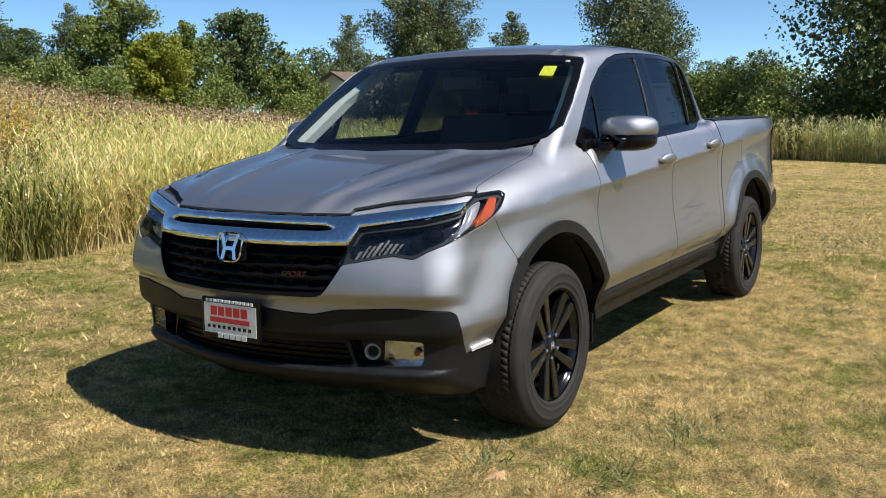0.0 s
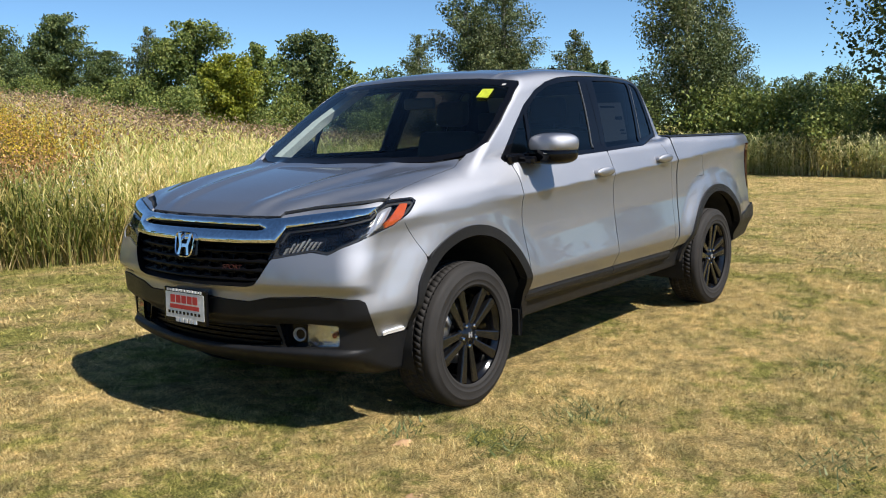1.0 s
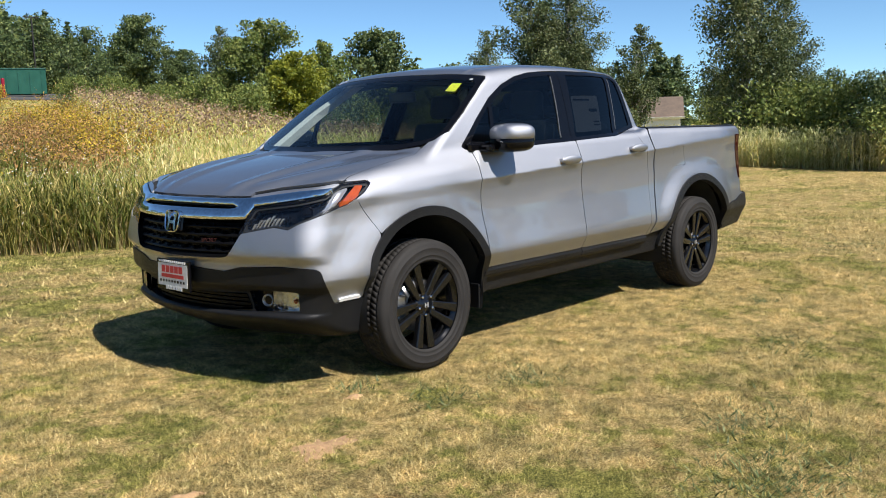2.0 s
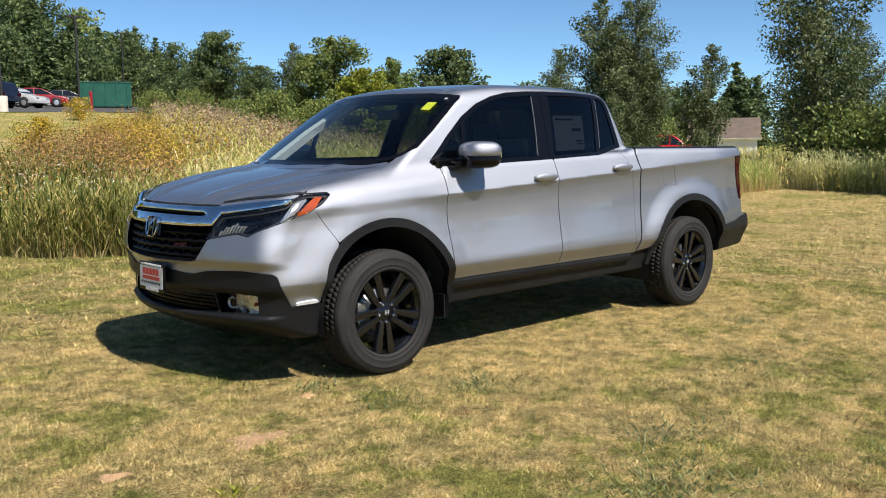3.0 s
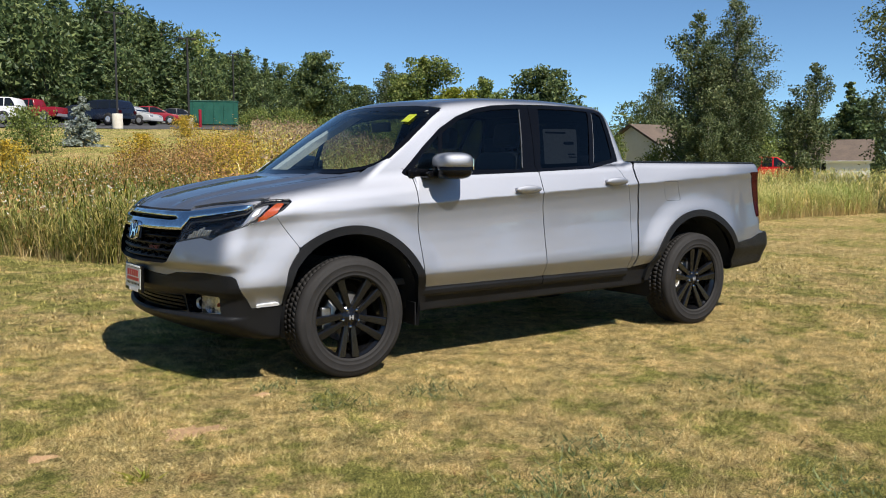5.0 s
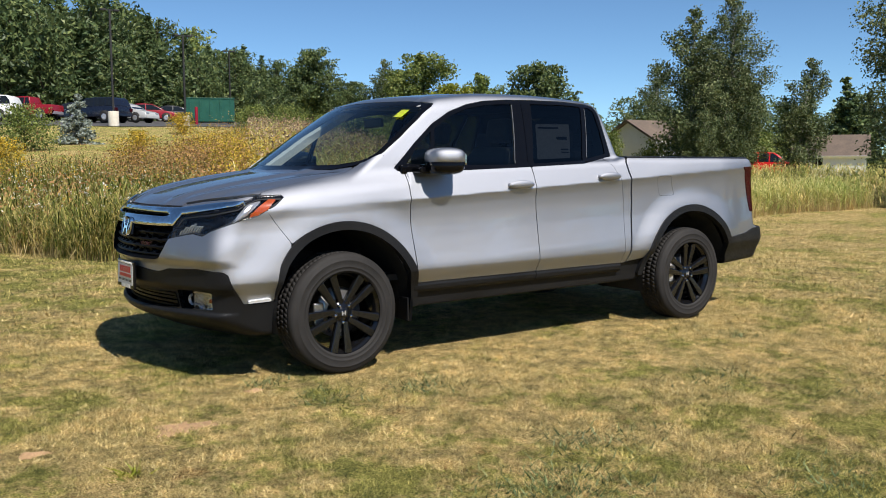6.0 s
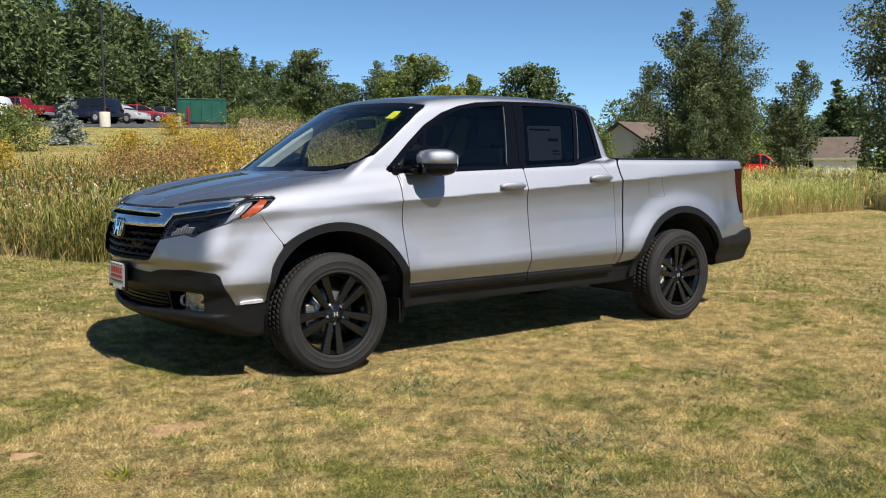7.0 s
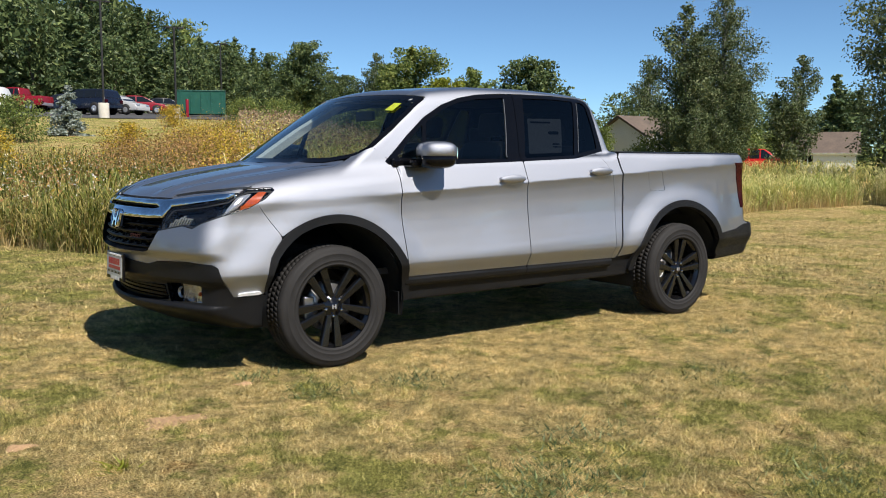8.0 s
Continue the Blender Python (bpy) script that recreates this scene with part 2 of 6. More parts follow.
gx, gy = spaced(-8, 22, 0.3, 2600), spaced(-8, 14, 0.3, 2600)
X, Y = np.meshgrid(gx, gy, indexing="ij")
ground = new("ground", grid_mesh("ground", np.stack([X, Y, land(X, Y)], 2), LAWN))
tagged(ground, "mown lawn of dry yellow-green grass", "lawn", kind="structure")

rng = np.random.default_rng(7)


def blades(name, x, y, h, w, lean, mat, z=None, bend=0.0):
    """Many single grass blades as one mesh: a narrow foot quad and a tip."""
    n = len(x)
    z = land(x, y) if z is None else z
    a, l, d = rng.uniform(0, 2 * np.pi, n), lean * rng.uniform(0.15, 1, n), rng.uniform(0, 2 * np.pi, n)
    side = np.stack([np.cos(a), np.sin(a), 0 * a], 1) * (w / 2)[:, None]
    foot = np.stack([x, y, z - 0.005], 1)
    out = np.stack([np.cos(d) * np.sin(l), np.sin(d) * np.sin(l), np.cos(l)], 1)
    tip = foot + out * h[:, None] + np.stack([np.cos(d), np.sin(d), -0.5 + 0 * d], 1) * (bend * h)[:, None]
    V = np.concatenate([foot - side, foot + side, tip], 0)
    i = np.arange(n)
    F = np.stack([i, i + n, i + 2 * n], 1)
    return new(name, mesh_of(name, V, F, mat))


def reed_edge(x):
    """Where the mown lawn ends behind the truck, as y over x."""
    return np.interp(x, [-40, -6, -0.5, 0.5, 2.0, 6.0, 12.0, 17.0, 20.0, 25.0], [24, 13, 8.4, 5.9, 5.35, 5.6, 7.5, 9.0, 9.7, 8.7])


def on_lawn(x, y):
    east = np.interp(y, [-30, -6, 0, 2, 5, 9], [19.0, 21.0, 22.8, 23.2, 23.6, 24.2])
    return (y < reed_edge(x) + 0.15 * np.sin(x * 3)) & (x < east + 0.15 * np.sin(y * 3))


def scatter(n, x0, x1, y0, y1):
    return rng.uniform(x0, x1, n), rng.uniform(y0, y1, n)


# bare spots: where, and their half widths
BARE = ((-1.19, -1.44, 0.19, 0.105), (-1.88, -1.46, 0.08, 0.05), (-0.62, -1.02, 0.06, 0.045))


def bare(x, y):
    return np.minimum.reduce([np.hypot((x - cx) / rx, (y - cy) / ry) for cx, cy, rx, ry in BARE])


# mown grass, thick where the camera passes near, thinning out gradually
sets = []
for n, (cx, cy, ax, ay), hh, ww in ((2000000, (0.4, -1.3, 5.6, 3.6), 0.027, 0.0034), (420000, (3.0, 1.5, 11.0, 8.0), 0.038, 0.0075), (160000, (9.0, 2.0, 19.0, 11.0), 0.055, 0.013)):
    x, y = scatter(n, cx - ax, cx + ax, cy - ay, cy + ay)
    k = on_lawn(x, y) & (bare(x, y) + rng.uniform(-0.9, 0.5, n) > 0.35)
    k &= rng.uniform(0, 1, n) < 1.6 * smooth((1 - np.hypot((x - cx) / ax, (y - cy) / ay)) / 0.55)
    if ww > 0.005:
        k &= np.hypot((x - 0.4) / 5.6, (y + 1.3) / 3.6) + rng.uniform(-0.12, 0.12, n) > 0.70
    k &= ~((np.abs(y) < 0.75) & (x > -0.7) & (x < 4.0) & (rng.uniform(0, 1, n) < 0.7))
    tuft = 0.95 + 0.4 * np.sin(x * 7.3 + 2 * np.sin(y * 5.1)) * np.sin(y * 8.7 + 2 * np.sin(x * 4.3))
    sets.append((x[k], y[k], hh * tuft[k] * rng.uniform(0.5, 1.4, k.sum()), ww * rng.uniform(0.6, 1.3, k.sum())))
x, y, h, w = (np.concatenate(c) for c in zip(*sets))
grass = blades("grass", x, y, h, w, 1.2, BLADE, bend=0.3)
tagged(grass, "short dry mown grass blades, green and straw-coloured", "grass", kind="stuff")


# worn bare spots and broad-leaved weeds in the lawn
def mound(name, x, y, rx, ry, label):
    a, r = np.meshgrid(np.linspace(0, 2 * np.pi, 61), np.linspace(0, 1, 9), indexing="ij")
    wob = 1 + 0.22 * np.sin(3 * a + x * 9) + 0.13 * np.sin(7 * a + y * 5) + 0.10 * np.sin(13 * a + x * 3) + 0.07 * np.sin(19 * a + y * 11)
    px, py = x + rx * r * wob * np.cos(a), y + ry * r * wob * np.sin(a)
    P = np.stack([px, py, land(px, py) + 0.012 * (1 - r ** 2) - 0.006 * r + 0.004 * np.sin(px * 90) * np.sin(py * 80)], 2)
    return tagged(new(name, grid_mesh(name, P, SOIL)), label, "bare soil", "bare spots in the lawn", "structure")


for cx, cy, rx, ry in BARE:
    mound("bare_soil", cx, cy, rx, ry, "bare patch of dry reddish soil in the lawn" if rx > 0.1 else "small bare spot of dry soil")
sets = []
for cx, cy, rr, n in ((-0.15, -3.02, 0.30, 900), (0.26, -1.46, 0.20, 260), (3.0, -1.58, 0.16, 180), (-0.53, -0.90, 0.12, 140), (0.40, -2.66, 0.30, 420), (1.9, -2.3, 0.30, 300), (2.6, -3.1, 0.4, 420), (4.6, -2.4, 0.5, 420), (-0.35, -1.35, 0.2, 160), (3.9, -3.4, 0.35, 260), (6.5, -1.2, 0.6, 380), (0.9, -3.6, 0.3, 350)):
    sets.append((cx + rng.normal(0, rr * 0.6, n), cy + rng.normal(0, rr * 0.45, n)))
x, y = (np.concatenate(c) for c in zip(*sets))
rosettes = blades("clover", x, y, rng.uniform(0.03, 0.07, len(x)), rng.uniform(0.006, 0.013, len(x)), 1.3, CLOVER, bend=0.4)
near = np.random.default_rng(31)
sprig = blades("weed_sprig", -1.59 + near.normal(0, 0.035, 46), -1.93 + near.normal(0, 0.03, 46), near.uniform(0.05, 0.10, 46), near.uniform(0.012, 0.024, 46), 1.25, YELLOW_LEAF, bend=0.5)
tagged(sprig, "bright yellow-green broad-leaved weed in the lawn", "weed", kind="stuff")
tagged(rosettes, "low dark green clover and weeds in the lawn", "clover", kind="stuff")


# ---- reeds and weeds ----
def leaves_on(x, y, z, height, count, length, width, mat_name, name, droop=0.5, upright=0.5, stalk=0.006):
    """Reed plants: a thin stalk and long arching leaves, joined."""
    n = len(x)
    V, F, base = [], [], 0
    lean = rng.normal(0, 0.07, (n, 2)) * height[:, None]
    foot, top = np.stack([x, y, z - 0.03], 1), np.stack([x + lean[:, 0], y + lean[:, 1], z + height], 1)
    a = rng.uniform(0, 2 * np.pi, n)
    side = np.stack([np.cos(a), np.sin(a), 0 * a], 1) * stalk
    V.append(np.stack([foot - side, foot + side, top + side * 0.4, top - side * 0.4], 1).reshape(-1, 3))
    i = np.arange(n)[:, None] * 4
    F.append(i + np.array([[0, 1, 2, 3]]))
    base = 4 * n
    for k in range(count):
        f = (k + rng.uniform(0.2, 1.0, n)) / count * 0.85 + 0.12
        p0 = foot + (top - foot) * f[:, None]
        d = rng.uniform(0, 2 * np.pi, n)
        L = length * rng.uniform(0.6, 1.2, n)
        out = np.stack([np.cos(d), np.sin(d), 0 * d], 1)
        up = np.array([0, 0, 1.0])
        sd = np.stack([-np.sin(d), np.cos(d), 0 * d], 1) * (width * rng.uniform(0.6, 1.2, n))[:, None] / 2
        p1 = p0 + (out * 0.45 + up * upright) * (L * 0.5)[:, None]
        p2 = p1 + (out * 0.8 - up * droop * rng.uniform(-0.4, 1.2, n)[:, None]) * (L * 0.5)[:, None]
        V.append(np.stack([p0 - sd * 0.6, p0 + sd * 0.6, p1 + sd, p1 - sd, p2], 1).reshape(-1, 3))
        i = base + np.arange(n)[:, None] * 5
        F.append(i + np.array([[0, 1, 2, 3]]))
        F.append(i + np.array([[3, 2, 4, 4]]))
        base += 5 * n
    V, F = np.concatenate(V), np.concatenate(F)
    tri = np.concatenate([F[:, :3], F[F[:, 2] != F[:, 3]][:, [0, 2, 3]]])
    return new(name, mesh_of(name, V, tri, mat_name))


def plumes(x, y, z, size, mat, name, flakes=7, fleck=0.15):
    """Loose feathery heads of many small flakes."""
    n = len(x)
    c = np.repeat(np.stack([x, y, z], 1), flakes, 0)
    s = np.repeat(size, flakes)
    p = c + rng.normal(0, 1, c.shape) * np.stack([s * 0.28, s * 0.28, s * 0.5], 1)
    u = rng.normal(0, 1, c.shape)
    v = rng.normal(0, 1, c.shape)
    u, v = u / np.linalg.norm(u, axis=1)[:, None] * (s * fleck)[:, None], v / np.linalg.norm(v, axis=1)[:, None] * (s * fleck)[:, None]
    V = np.stack([p - u, p + v * 0.6, p + u, p - v * 0.6], 1).reshape(-1, 3)
    return new(name, mesh_of(name, V, np.arange(len(p))[:, None] * 4 + np.array([[0, 1, 2, 3]]), mat))


def thin(x, y, keep):
    k = keep & ~on_lawn(x, y)
    return x[k], y[k]


def polar(az, d):
    a = np.radians(az)
    return -2.7 + d * np.sin(a), -5.7 + d * np.cos(a)


def tall(x, y):
    """Reed height: tallest along the marsh behind the truck, lower to the east."""
    return np.interp(x, [-4, 0, 2, 4, 9, 14, 20], [0.6, 0.8, 1.0, 1.2, 1.3, 1.05, 0.9])


# thick fringe along the lawn
s = rng.uniform(-3, 24, 8600)
o = np.abs(rng.normal(0, 1.1, 8600))
x, y = s, reed_edge(s) + 0.1 + o
x, y = thin(x, y, (x > -0.6) & (rng.uniform(0, 1, len(x)) < np.interp(x, [0, 2.5, 4], [0.55, 0.7, 1.0])))
rough_side = np.degrees(np.arctan2(x + 2.7, y + 5.7)) + rng.normal(0, 1.0, len(x)) < 23
wx, wy = x[rough_side], y[rough_side]
x, y = x[~rough_side], y[~rough_side]
fringe = leaves_on(wx, wy, land(wx, wy), tall(wx, wy) * rng.uniform(0.5, 1.1, len(wx)), 7, 0.40, 0.012, FRINGE, "weeds", stalk=0.0035)
tagged(fringe, "rank grasses and weeds at the edge of the lawn", "weeds", kind="stuff")
reeds = leaves_on(x, y, land(x, y), tall(x, y) * rng.uniform(0.55, 1.08, len(x)), 7, 0.44, 0.013, REED, "reeds", stalk=0.0035)
tagged(reeds, "tall green and tan reeds along the lawn's edge", "reeds", kind="stuff")
s = rng.uniform(-1.5, 24, 24000)
o = np.abs(rng.normal(0, 0.9, 24000))
x, y = thin(s, reed_edge(s) + 0.02 + o, (s > -1) & (rng.uniform(0, 1, 24000) < np.interp(s, [1, 4], [0.4, 1.0])))
stalks = blades("dry_stalks", x, y, tall(x, y) * rng.uniform(0.2, 0.85, len(x)), rng.uniform(0.006, 0.016, len(x)), 0.35, STRAW, bend=0.1)
tagged(stalks, "dry straw-coloured stalks at the foot of the reeds", "reeds", kind="stuff")
s = rng.uniform(-6, 9, 3600)
x = np.interp(s, [-6, 0, 2, 5, 9], [21.0, 22.8, 23.2, 23.6, 24.2]) + 0.2 + np.abs(rng.normal(0, 1.3, 3600))
x, y = thin(x, s, x > 0)
east_reeds = leaves_on(x, y, land(x, y), rng.uniform(0.6, 1.25, len(x)), 7, 0.45, 0.020, REED_PALE, "reeds", stalk=0.006)
tagged(east_reeds, "pale tangled reeds below the eastern trees", "reeds", kind="stuff")
# the marsh beyond
az, d = rng.uniform(24, 96, 15000), 9 + 41 * np.sqrt(rng.uniform(0, 1, 15000))
x, y = polar(az, d)
x, y = thin(x, y, (y > 0) & (x > 0.4))
east_side = (np.degrees(np.arctan2(x + 2.7, y + 5.7)) > 47) & (rng.uniform(0, 1, len(x)) < 0.6)
ex, ey = x[east_side], y[east_side]
x, y = x[~east_side], y[~east_side]
green_reeds = leaves_on(ex, ey, land(ex, ey), tall(ex, ey) * rng.uniform(0.75, 1.2, len(ex)), 6, 0.50, 0.026, FRINGE, "reeds", stalk=0.007)
tagged(green_reeds, "darker green reeds towards the sheds", "reeds", kind="stuff")
marsh = leaves_on(x, y, land(x, y), tall(x, y) * rng.uniform(0.7, 1.12, len(x)), 6, 0.50, 0.026, REED, "reeds", stalk=0.007)
tagged(marsh, "wide marsh of tall reeds turning straw-coloured", "reeds", kind="stuff")
az = np.degrees(np.arctan2(x + 2.7, y + 5.7))
pick = rng.uniform(0, 1, len(x)) < 0.55 * smooth((50 - az) / 8) * smooth((np.hypot(x, y) - 10) / 16)
hx, hy = x[pick], y[pick]
heads = plumes(hx, hy, land(hx, hy) + tall(hx, hy) * rng.uniform(0.92, 1.12, len(hx)), np.full(len(hx), 0.34), REED_PLUME, "reed_heads")
tagged(heads, "brown feathery seed heads above the far reeds", "reeds", kind="stuff")

# weeds, goldenrod and dry brush on the bank
az, d = rng.uniform(-6, 27, 17000), 11.5 + 30 * rng.uniform(0, 1, 17000) ** 1.3
x, y = polar(az, d)
x, y = thin(x, y, d < np.interp(az, [18.5, 21, 27], [29.5, 38, 44]))
weeds = leaves_on(x, y, land(x, y), rng.uniform(0.3, 0.75, len(x)) * (1 + 0.35 * np.sin(x * 1.7 + np.sin(y)) * np.sin(y * 1.3)), 6, 0.32, 0.020, WEED, "weeds", droop=0.2, upright=0.9)
tagged(weeds, "rough green weeds covering the bank", "weeds", kind="stuff")
az, d = rng.normal(22, 6.0, 3200), rng.normal(33, 6.5, 3200)
x, y = polar(az, d)
x, y = thin(x, y, (d > 15) & (d < np.interp(az, [18.5, 21, 27], [30.5, 40, 46])))
az, d = rng.uniform(3, 24, 800), rng.uniform(13.5, 31, 800)
nx, ny = thin(*polar(az, d), d > 0)
x, y = np.concatenate([x, nx]), np.concatenate([y, ny])
keep = (np.sin(x * 0.9 + 2) + np.sin(y * 0.7 + x * 0.3) + rng.normal(0, 0.5, len(x)) > -0.1) | (np.degrees(np.arctan2(x + 2.7, y + 5.7)) > 19.5)
x, y = x[keep], y[keep]
kind = np.sin(x * 0.6 + 1) + np.sin(y * 0.45 + x * 0.2) + rng.normal(0, 0.4, len(x))
zt = land(x, y) + rng.uniform(0.45, 0.9, len(x))
k = kind > 0.75
az, d = rng.normal(24.2, 1.9, 520), rng.uniform(22, 33, 520)
gx2, gy2 = polar(az, d)
x, y, zt, k = np.concatenate([x, gx2]), np.concatenate([y, gy2]), np.concatenate([zt, land(gx2, gy2) + rng.uniform(0.5, 1.0, 520)]), np.concatenate([k, np.ones(520, bool)])
gold = plumes(x[k], y[k], zt[k], np.full(k.sum(), 0.45), GOLDEN, "goldenrod", 22, 0.07)
tagged(gold, "yellow goldenrod in flower on the bank", "wildflowers", kind="stuff")
rusty = plumes(x[~k], y[~k], zt[~k] - 0.1, np.full((~k).sum(), 0.55), RUST, "dry_weeds", 22, 0.06)
tagged(rusty, "rust-coloured dry weeds on the bank", "weeds", kind="stuff")
az, d = rng.uniform(6, 30, 900), rng.uniform(12, 26, 900)
x, y = polar(az, d)
x, y = thin(x, y, d > 0)
bloom = plumes(x, y, land(x, y) + rng.uniform(0.4, 0.9, len(x)), np.full(len(x), 0.12), WHITE_BLOOM, "white_wildflowers", 3)
tagged(bloom, "small white wildflowers among the weeds", "wildflowers", kind="stuff")


# ---- trees ----
def tube(points, radii, sides=6):
    """A tapered tube along a few points: vertices and triangles."""
    V, F = [], []
    for j, (p, r) in enumerate(zip(points, radii)):
        a = np.arange(sides) * 2 * np.pi / sides
        V.append(np.stack([p[0] + r * np.cos(a), p[1] + r * np.sin(a), p[2] + 0 * a], 1))
        if j:
            for i in range(sides):
                q, w = (j - 1) * sides + i, (j - 1) * sides + (i + 1) % sides
                F += [(q, w, w + sides), (q, w + sides, q + sides)]
    return np.concatenate(V), np.array(F)


def tree_meshes(name, height, width, leaf_mat, bark_mat, shape, leaves, size, seed, foot=0.15, limbs=26, core=0.0, loose=0.62, far=False):
    """Trunk with limbs, and a crown of many small leaves that sit in clumps along the limbs."""
    r = np.random.default_rng(seed)
    lean = r.normal(0, 0.03, 2) * height
    zs = np.linspace(0, height * 0.96, 7)
    axis = np.stack([lean[0] * (zs / height) ** 2 + r.normal(0, 0.01 * height, 7) * (zs > 0), lean[1] * (zs / height) ** 2 + r.normal(0, 0.01 * height, 7) * (zs > 0), zs], 1)
    r0 = height * 0.016 + 0.03
    V, F = tube(axis, r0 * (1 - 0.93 * zs / height))
    VV, FF, at = [V], [F], len(V)
    clumps = []
    for i in range(limbs):
        f = foot + (0.98 - foot) * (i + r.uniform(0, 1)) / limbs
        z0 = f * height
        u = (f - foot) / (1 - foot)
        reach = {"poplar": 0.5 * width * min(1, 0.55 + u * 1.5) * (1 - u ** 2.6) + 0.12,
                 "round": 0.5 * width * math.sqrt(max(0.05, 1 - (2 * u - 0.9) ** 2 * 0.85)),
                 "conifer": 0.5 * width * (1 - u) ** 0.85 + 0.1,
                 "shrub": 0.5 * width * math.sqrt(max(0.06, 1 - u * u * 0.9))}[shape] * r.uniform(0.6, 1.12)
        rise = {"poplar": 0.9, "round": 0.35, "conifer": -0.12, "shrub": 0.5}[shape] * reach * r.uniform(0.6, 1.3)
        a = i * 2.4 + r.normal(0, 0.4)
        p0 = np.array([np.interp(z0, zs, axis[:, 0]), np.interp(z0, zs, axis[:, 1]), z0 - (rise * 0.4 if shape == "poplar" else 0)])
        p0[2] = max(0.1, p0[2])
        p2 = np.array([p0[0] + math.cos(a) * reach, p0[1] + math.sin(a) * reach, min(height * 0.99, p0[2] + rise)])
        p1 = (p0 + p2) / 2 + np.array([0, 0, 0.12 * reach])
        V, F = tube([p0, p1, p2], [r0 * 0.35 * (1 - u * 0.7), r0 * 0.2 * (1 - u * 0.7), 0.006], 4)
        VV.append(V), FF.append(F + at)
        at += len(V)
        for t in np.linspace(0.25, 1.0, max(2, int(3 + reach * 1.2))):
            q = p0 * (1 - t) ** 2 + 2 * p1 * t * (1 - t) + p2 * t * t
            clumps.append((*q, reach * 0.30 + width * 0.035))
    clumps.append((*axis[-1], width * 0.06 + 0.1))
    c = np.array(clumps)
    pick = r.choice(len(c), leaves, p=c[:, 3] ** 1.6 / (c[:, 3] ** 1.6).sum())
    off = np.clip(r.normal(0, 1, (leaves, 3)), -1.35, 1.35) * np.array([loose, loose, 0.30 if shape == "conifer" else 0.9 * loose])
    P = c[pick, :3] + off * c[pick, 3:4]
    P[:, 2] = np.clip(P[:, 2], 0.08, None)
    u, v = r.normal(0, 1, (leaves, 3)), r.normal(0, 1, (leaves, 3))
    if shape == "conifer":
        u[:, 2] *= 0.3
    u /= np.linalg.norm(u, axis=1)[:, None]
    v -= (v * u).sum(1)[:, None] * u
    v /= np.linalg.norm(v, axis=1)[:, None]
    s = size * r.uniform(0.55, 1.25, leaves)[:, None] * (1 + core * np.clip(1 - np.linalg.norm(off, axis=1) / 0.6, 0, 1))[:, None]
    n = np.cross(u, v) * s * 0.18
    quad = np.stack([P - u * s * 0.55, P + v * s * 0.36 + n, P + u * s * 0.55, P - v * s * 0.36 + n], 1).reshape(-1, 3)
    if far:
        quad = quad.reshape(-1, 4, 3)[:, :3].reshape(-1, 3)
        tri = np.arange(leaves * 3).reshape(-1, 3)
    else:
        idx = np.arange(leaves)[:, None] * 4
        tri = np.concatenate([idx + np.array([[0, 1, 2]]), idx + np.array([[0, 2, 3]])])
    return mesh_of(name + "_trunk", np.concatenate(VV), np.concatenate(FF), bark_mat, True), mesh_of(name + "_crown", quad, tri, leaf_mat)


def tree(name, label, meshes, az, d, turn=0.0, scale=1.0, group="trees behind the marsh", sink=0.1):
    x, y = polar(az, d)
    top = new(name)
    top.matrix_basis = pose(x, y, float(land(x, y)) - sink, 0, 0, turn) @ Matrix.Scale(scale, 4)
    for n, me in zip(("trunk", "crown"), meshes):
        new(n, me).parent = top
    return tagged(top, label, "shrub" if name == "shrub" else "tree", group)


POP1 = tree_meshes("poplar", 10.6, 3.9, POPLAR, PALE_BARK, "poplar", 36000, 0.10, 1, 0.05, 62, 0.9, 0.50)
POP2 = tree_meshes("poplar", 8.8, 3.8, POPLAR, PALE_BARK, "poplar", 21000, 0.115, 2, 0.04, 54, 0.9, 0.50)
POP3 = tree_meshes("aspen", 6.2, 2.4, POPLAR, PALE_BARK, "poplar", 14000, 0.098, 3, 0.10, 38, 0.8, 0.52)
BIRCH = tree_meshes("birch", 9.2, 4.1, POPLAR, PALE_BARK, "poplar", 26000, 0.10, 4, 0.08, 50, 0.8, 0.48)
OAK = tree_meshes("oak", 6.6, 4.3, DARK_LEAF, BARK, "round", 12000, 0.18, 5, 0.22, 36, 0.5, 0.45)
MAPLE = tree_meshes("maple", 4.6, 2.9, YELLOW_LEAF, BARK, "round", 10000, 0.15, 6, 0.10, 32, 0.4, 0.5)
ASH = tree_meshes("ash", 6.2, 3.6, GREEN_LEAF, BARK, "round", 11000, 0.16, 7, 0.12, 34, 0.4, 0.5)
WILLOW = tree_meshes("willow", 4.8, 3.2, GREEN_LEAF, PALE_BARK, "poplar", 10000, 0.145, 8, 0.03, 36, 0.5, 0.52)
BIG = tree_meshes("big_tree", 8.8, 7.0, DARK_LEAF, BARK, "round", 24000, 0.145, 9, 0.06, 70, 1.2, 0.5)
SHRUB = tree_meshes("shrub", 2.6, 3.4, GREEN_LEAF, BARK, "shrub", 4000, 0.125, 10, 0.04, 28, 0.4, 0.55)
PINE = tree_meshes("pine", 15, 6.5, NEEDLE, BARK, "conifer", 6500, 0.50, 11, 0.05, 84, 1.6, 0.5, True)
WOOD = tree_meshes("wood", 13, 8.5, DARK_LEAF, BARK, "round", 6500, 0.48, 12, 0.03, 60, 1.8, 0.5, True)
PINE_B = tree_meshes("pine", 15, 7.0, NEEDLE, BARK, "conifer", 3000, 0.66, 21, 0.05, 64, 1.6, 0.5, True)
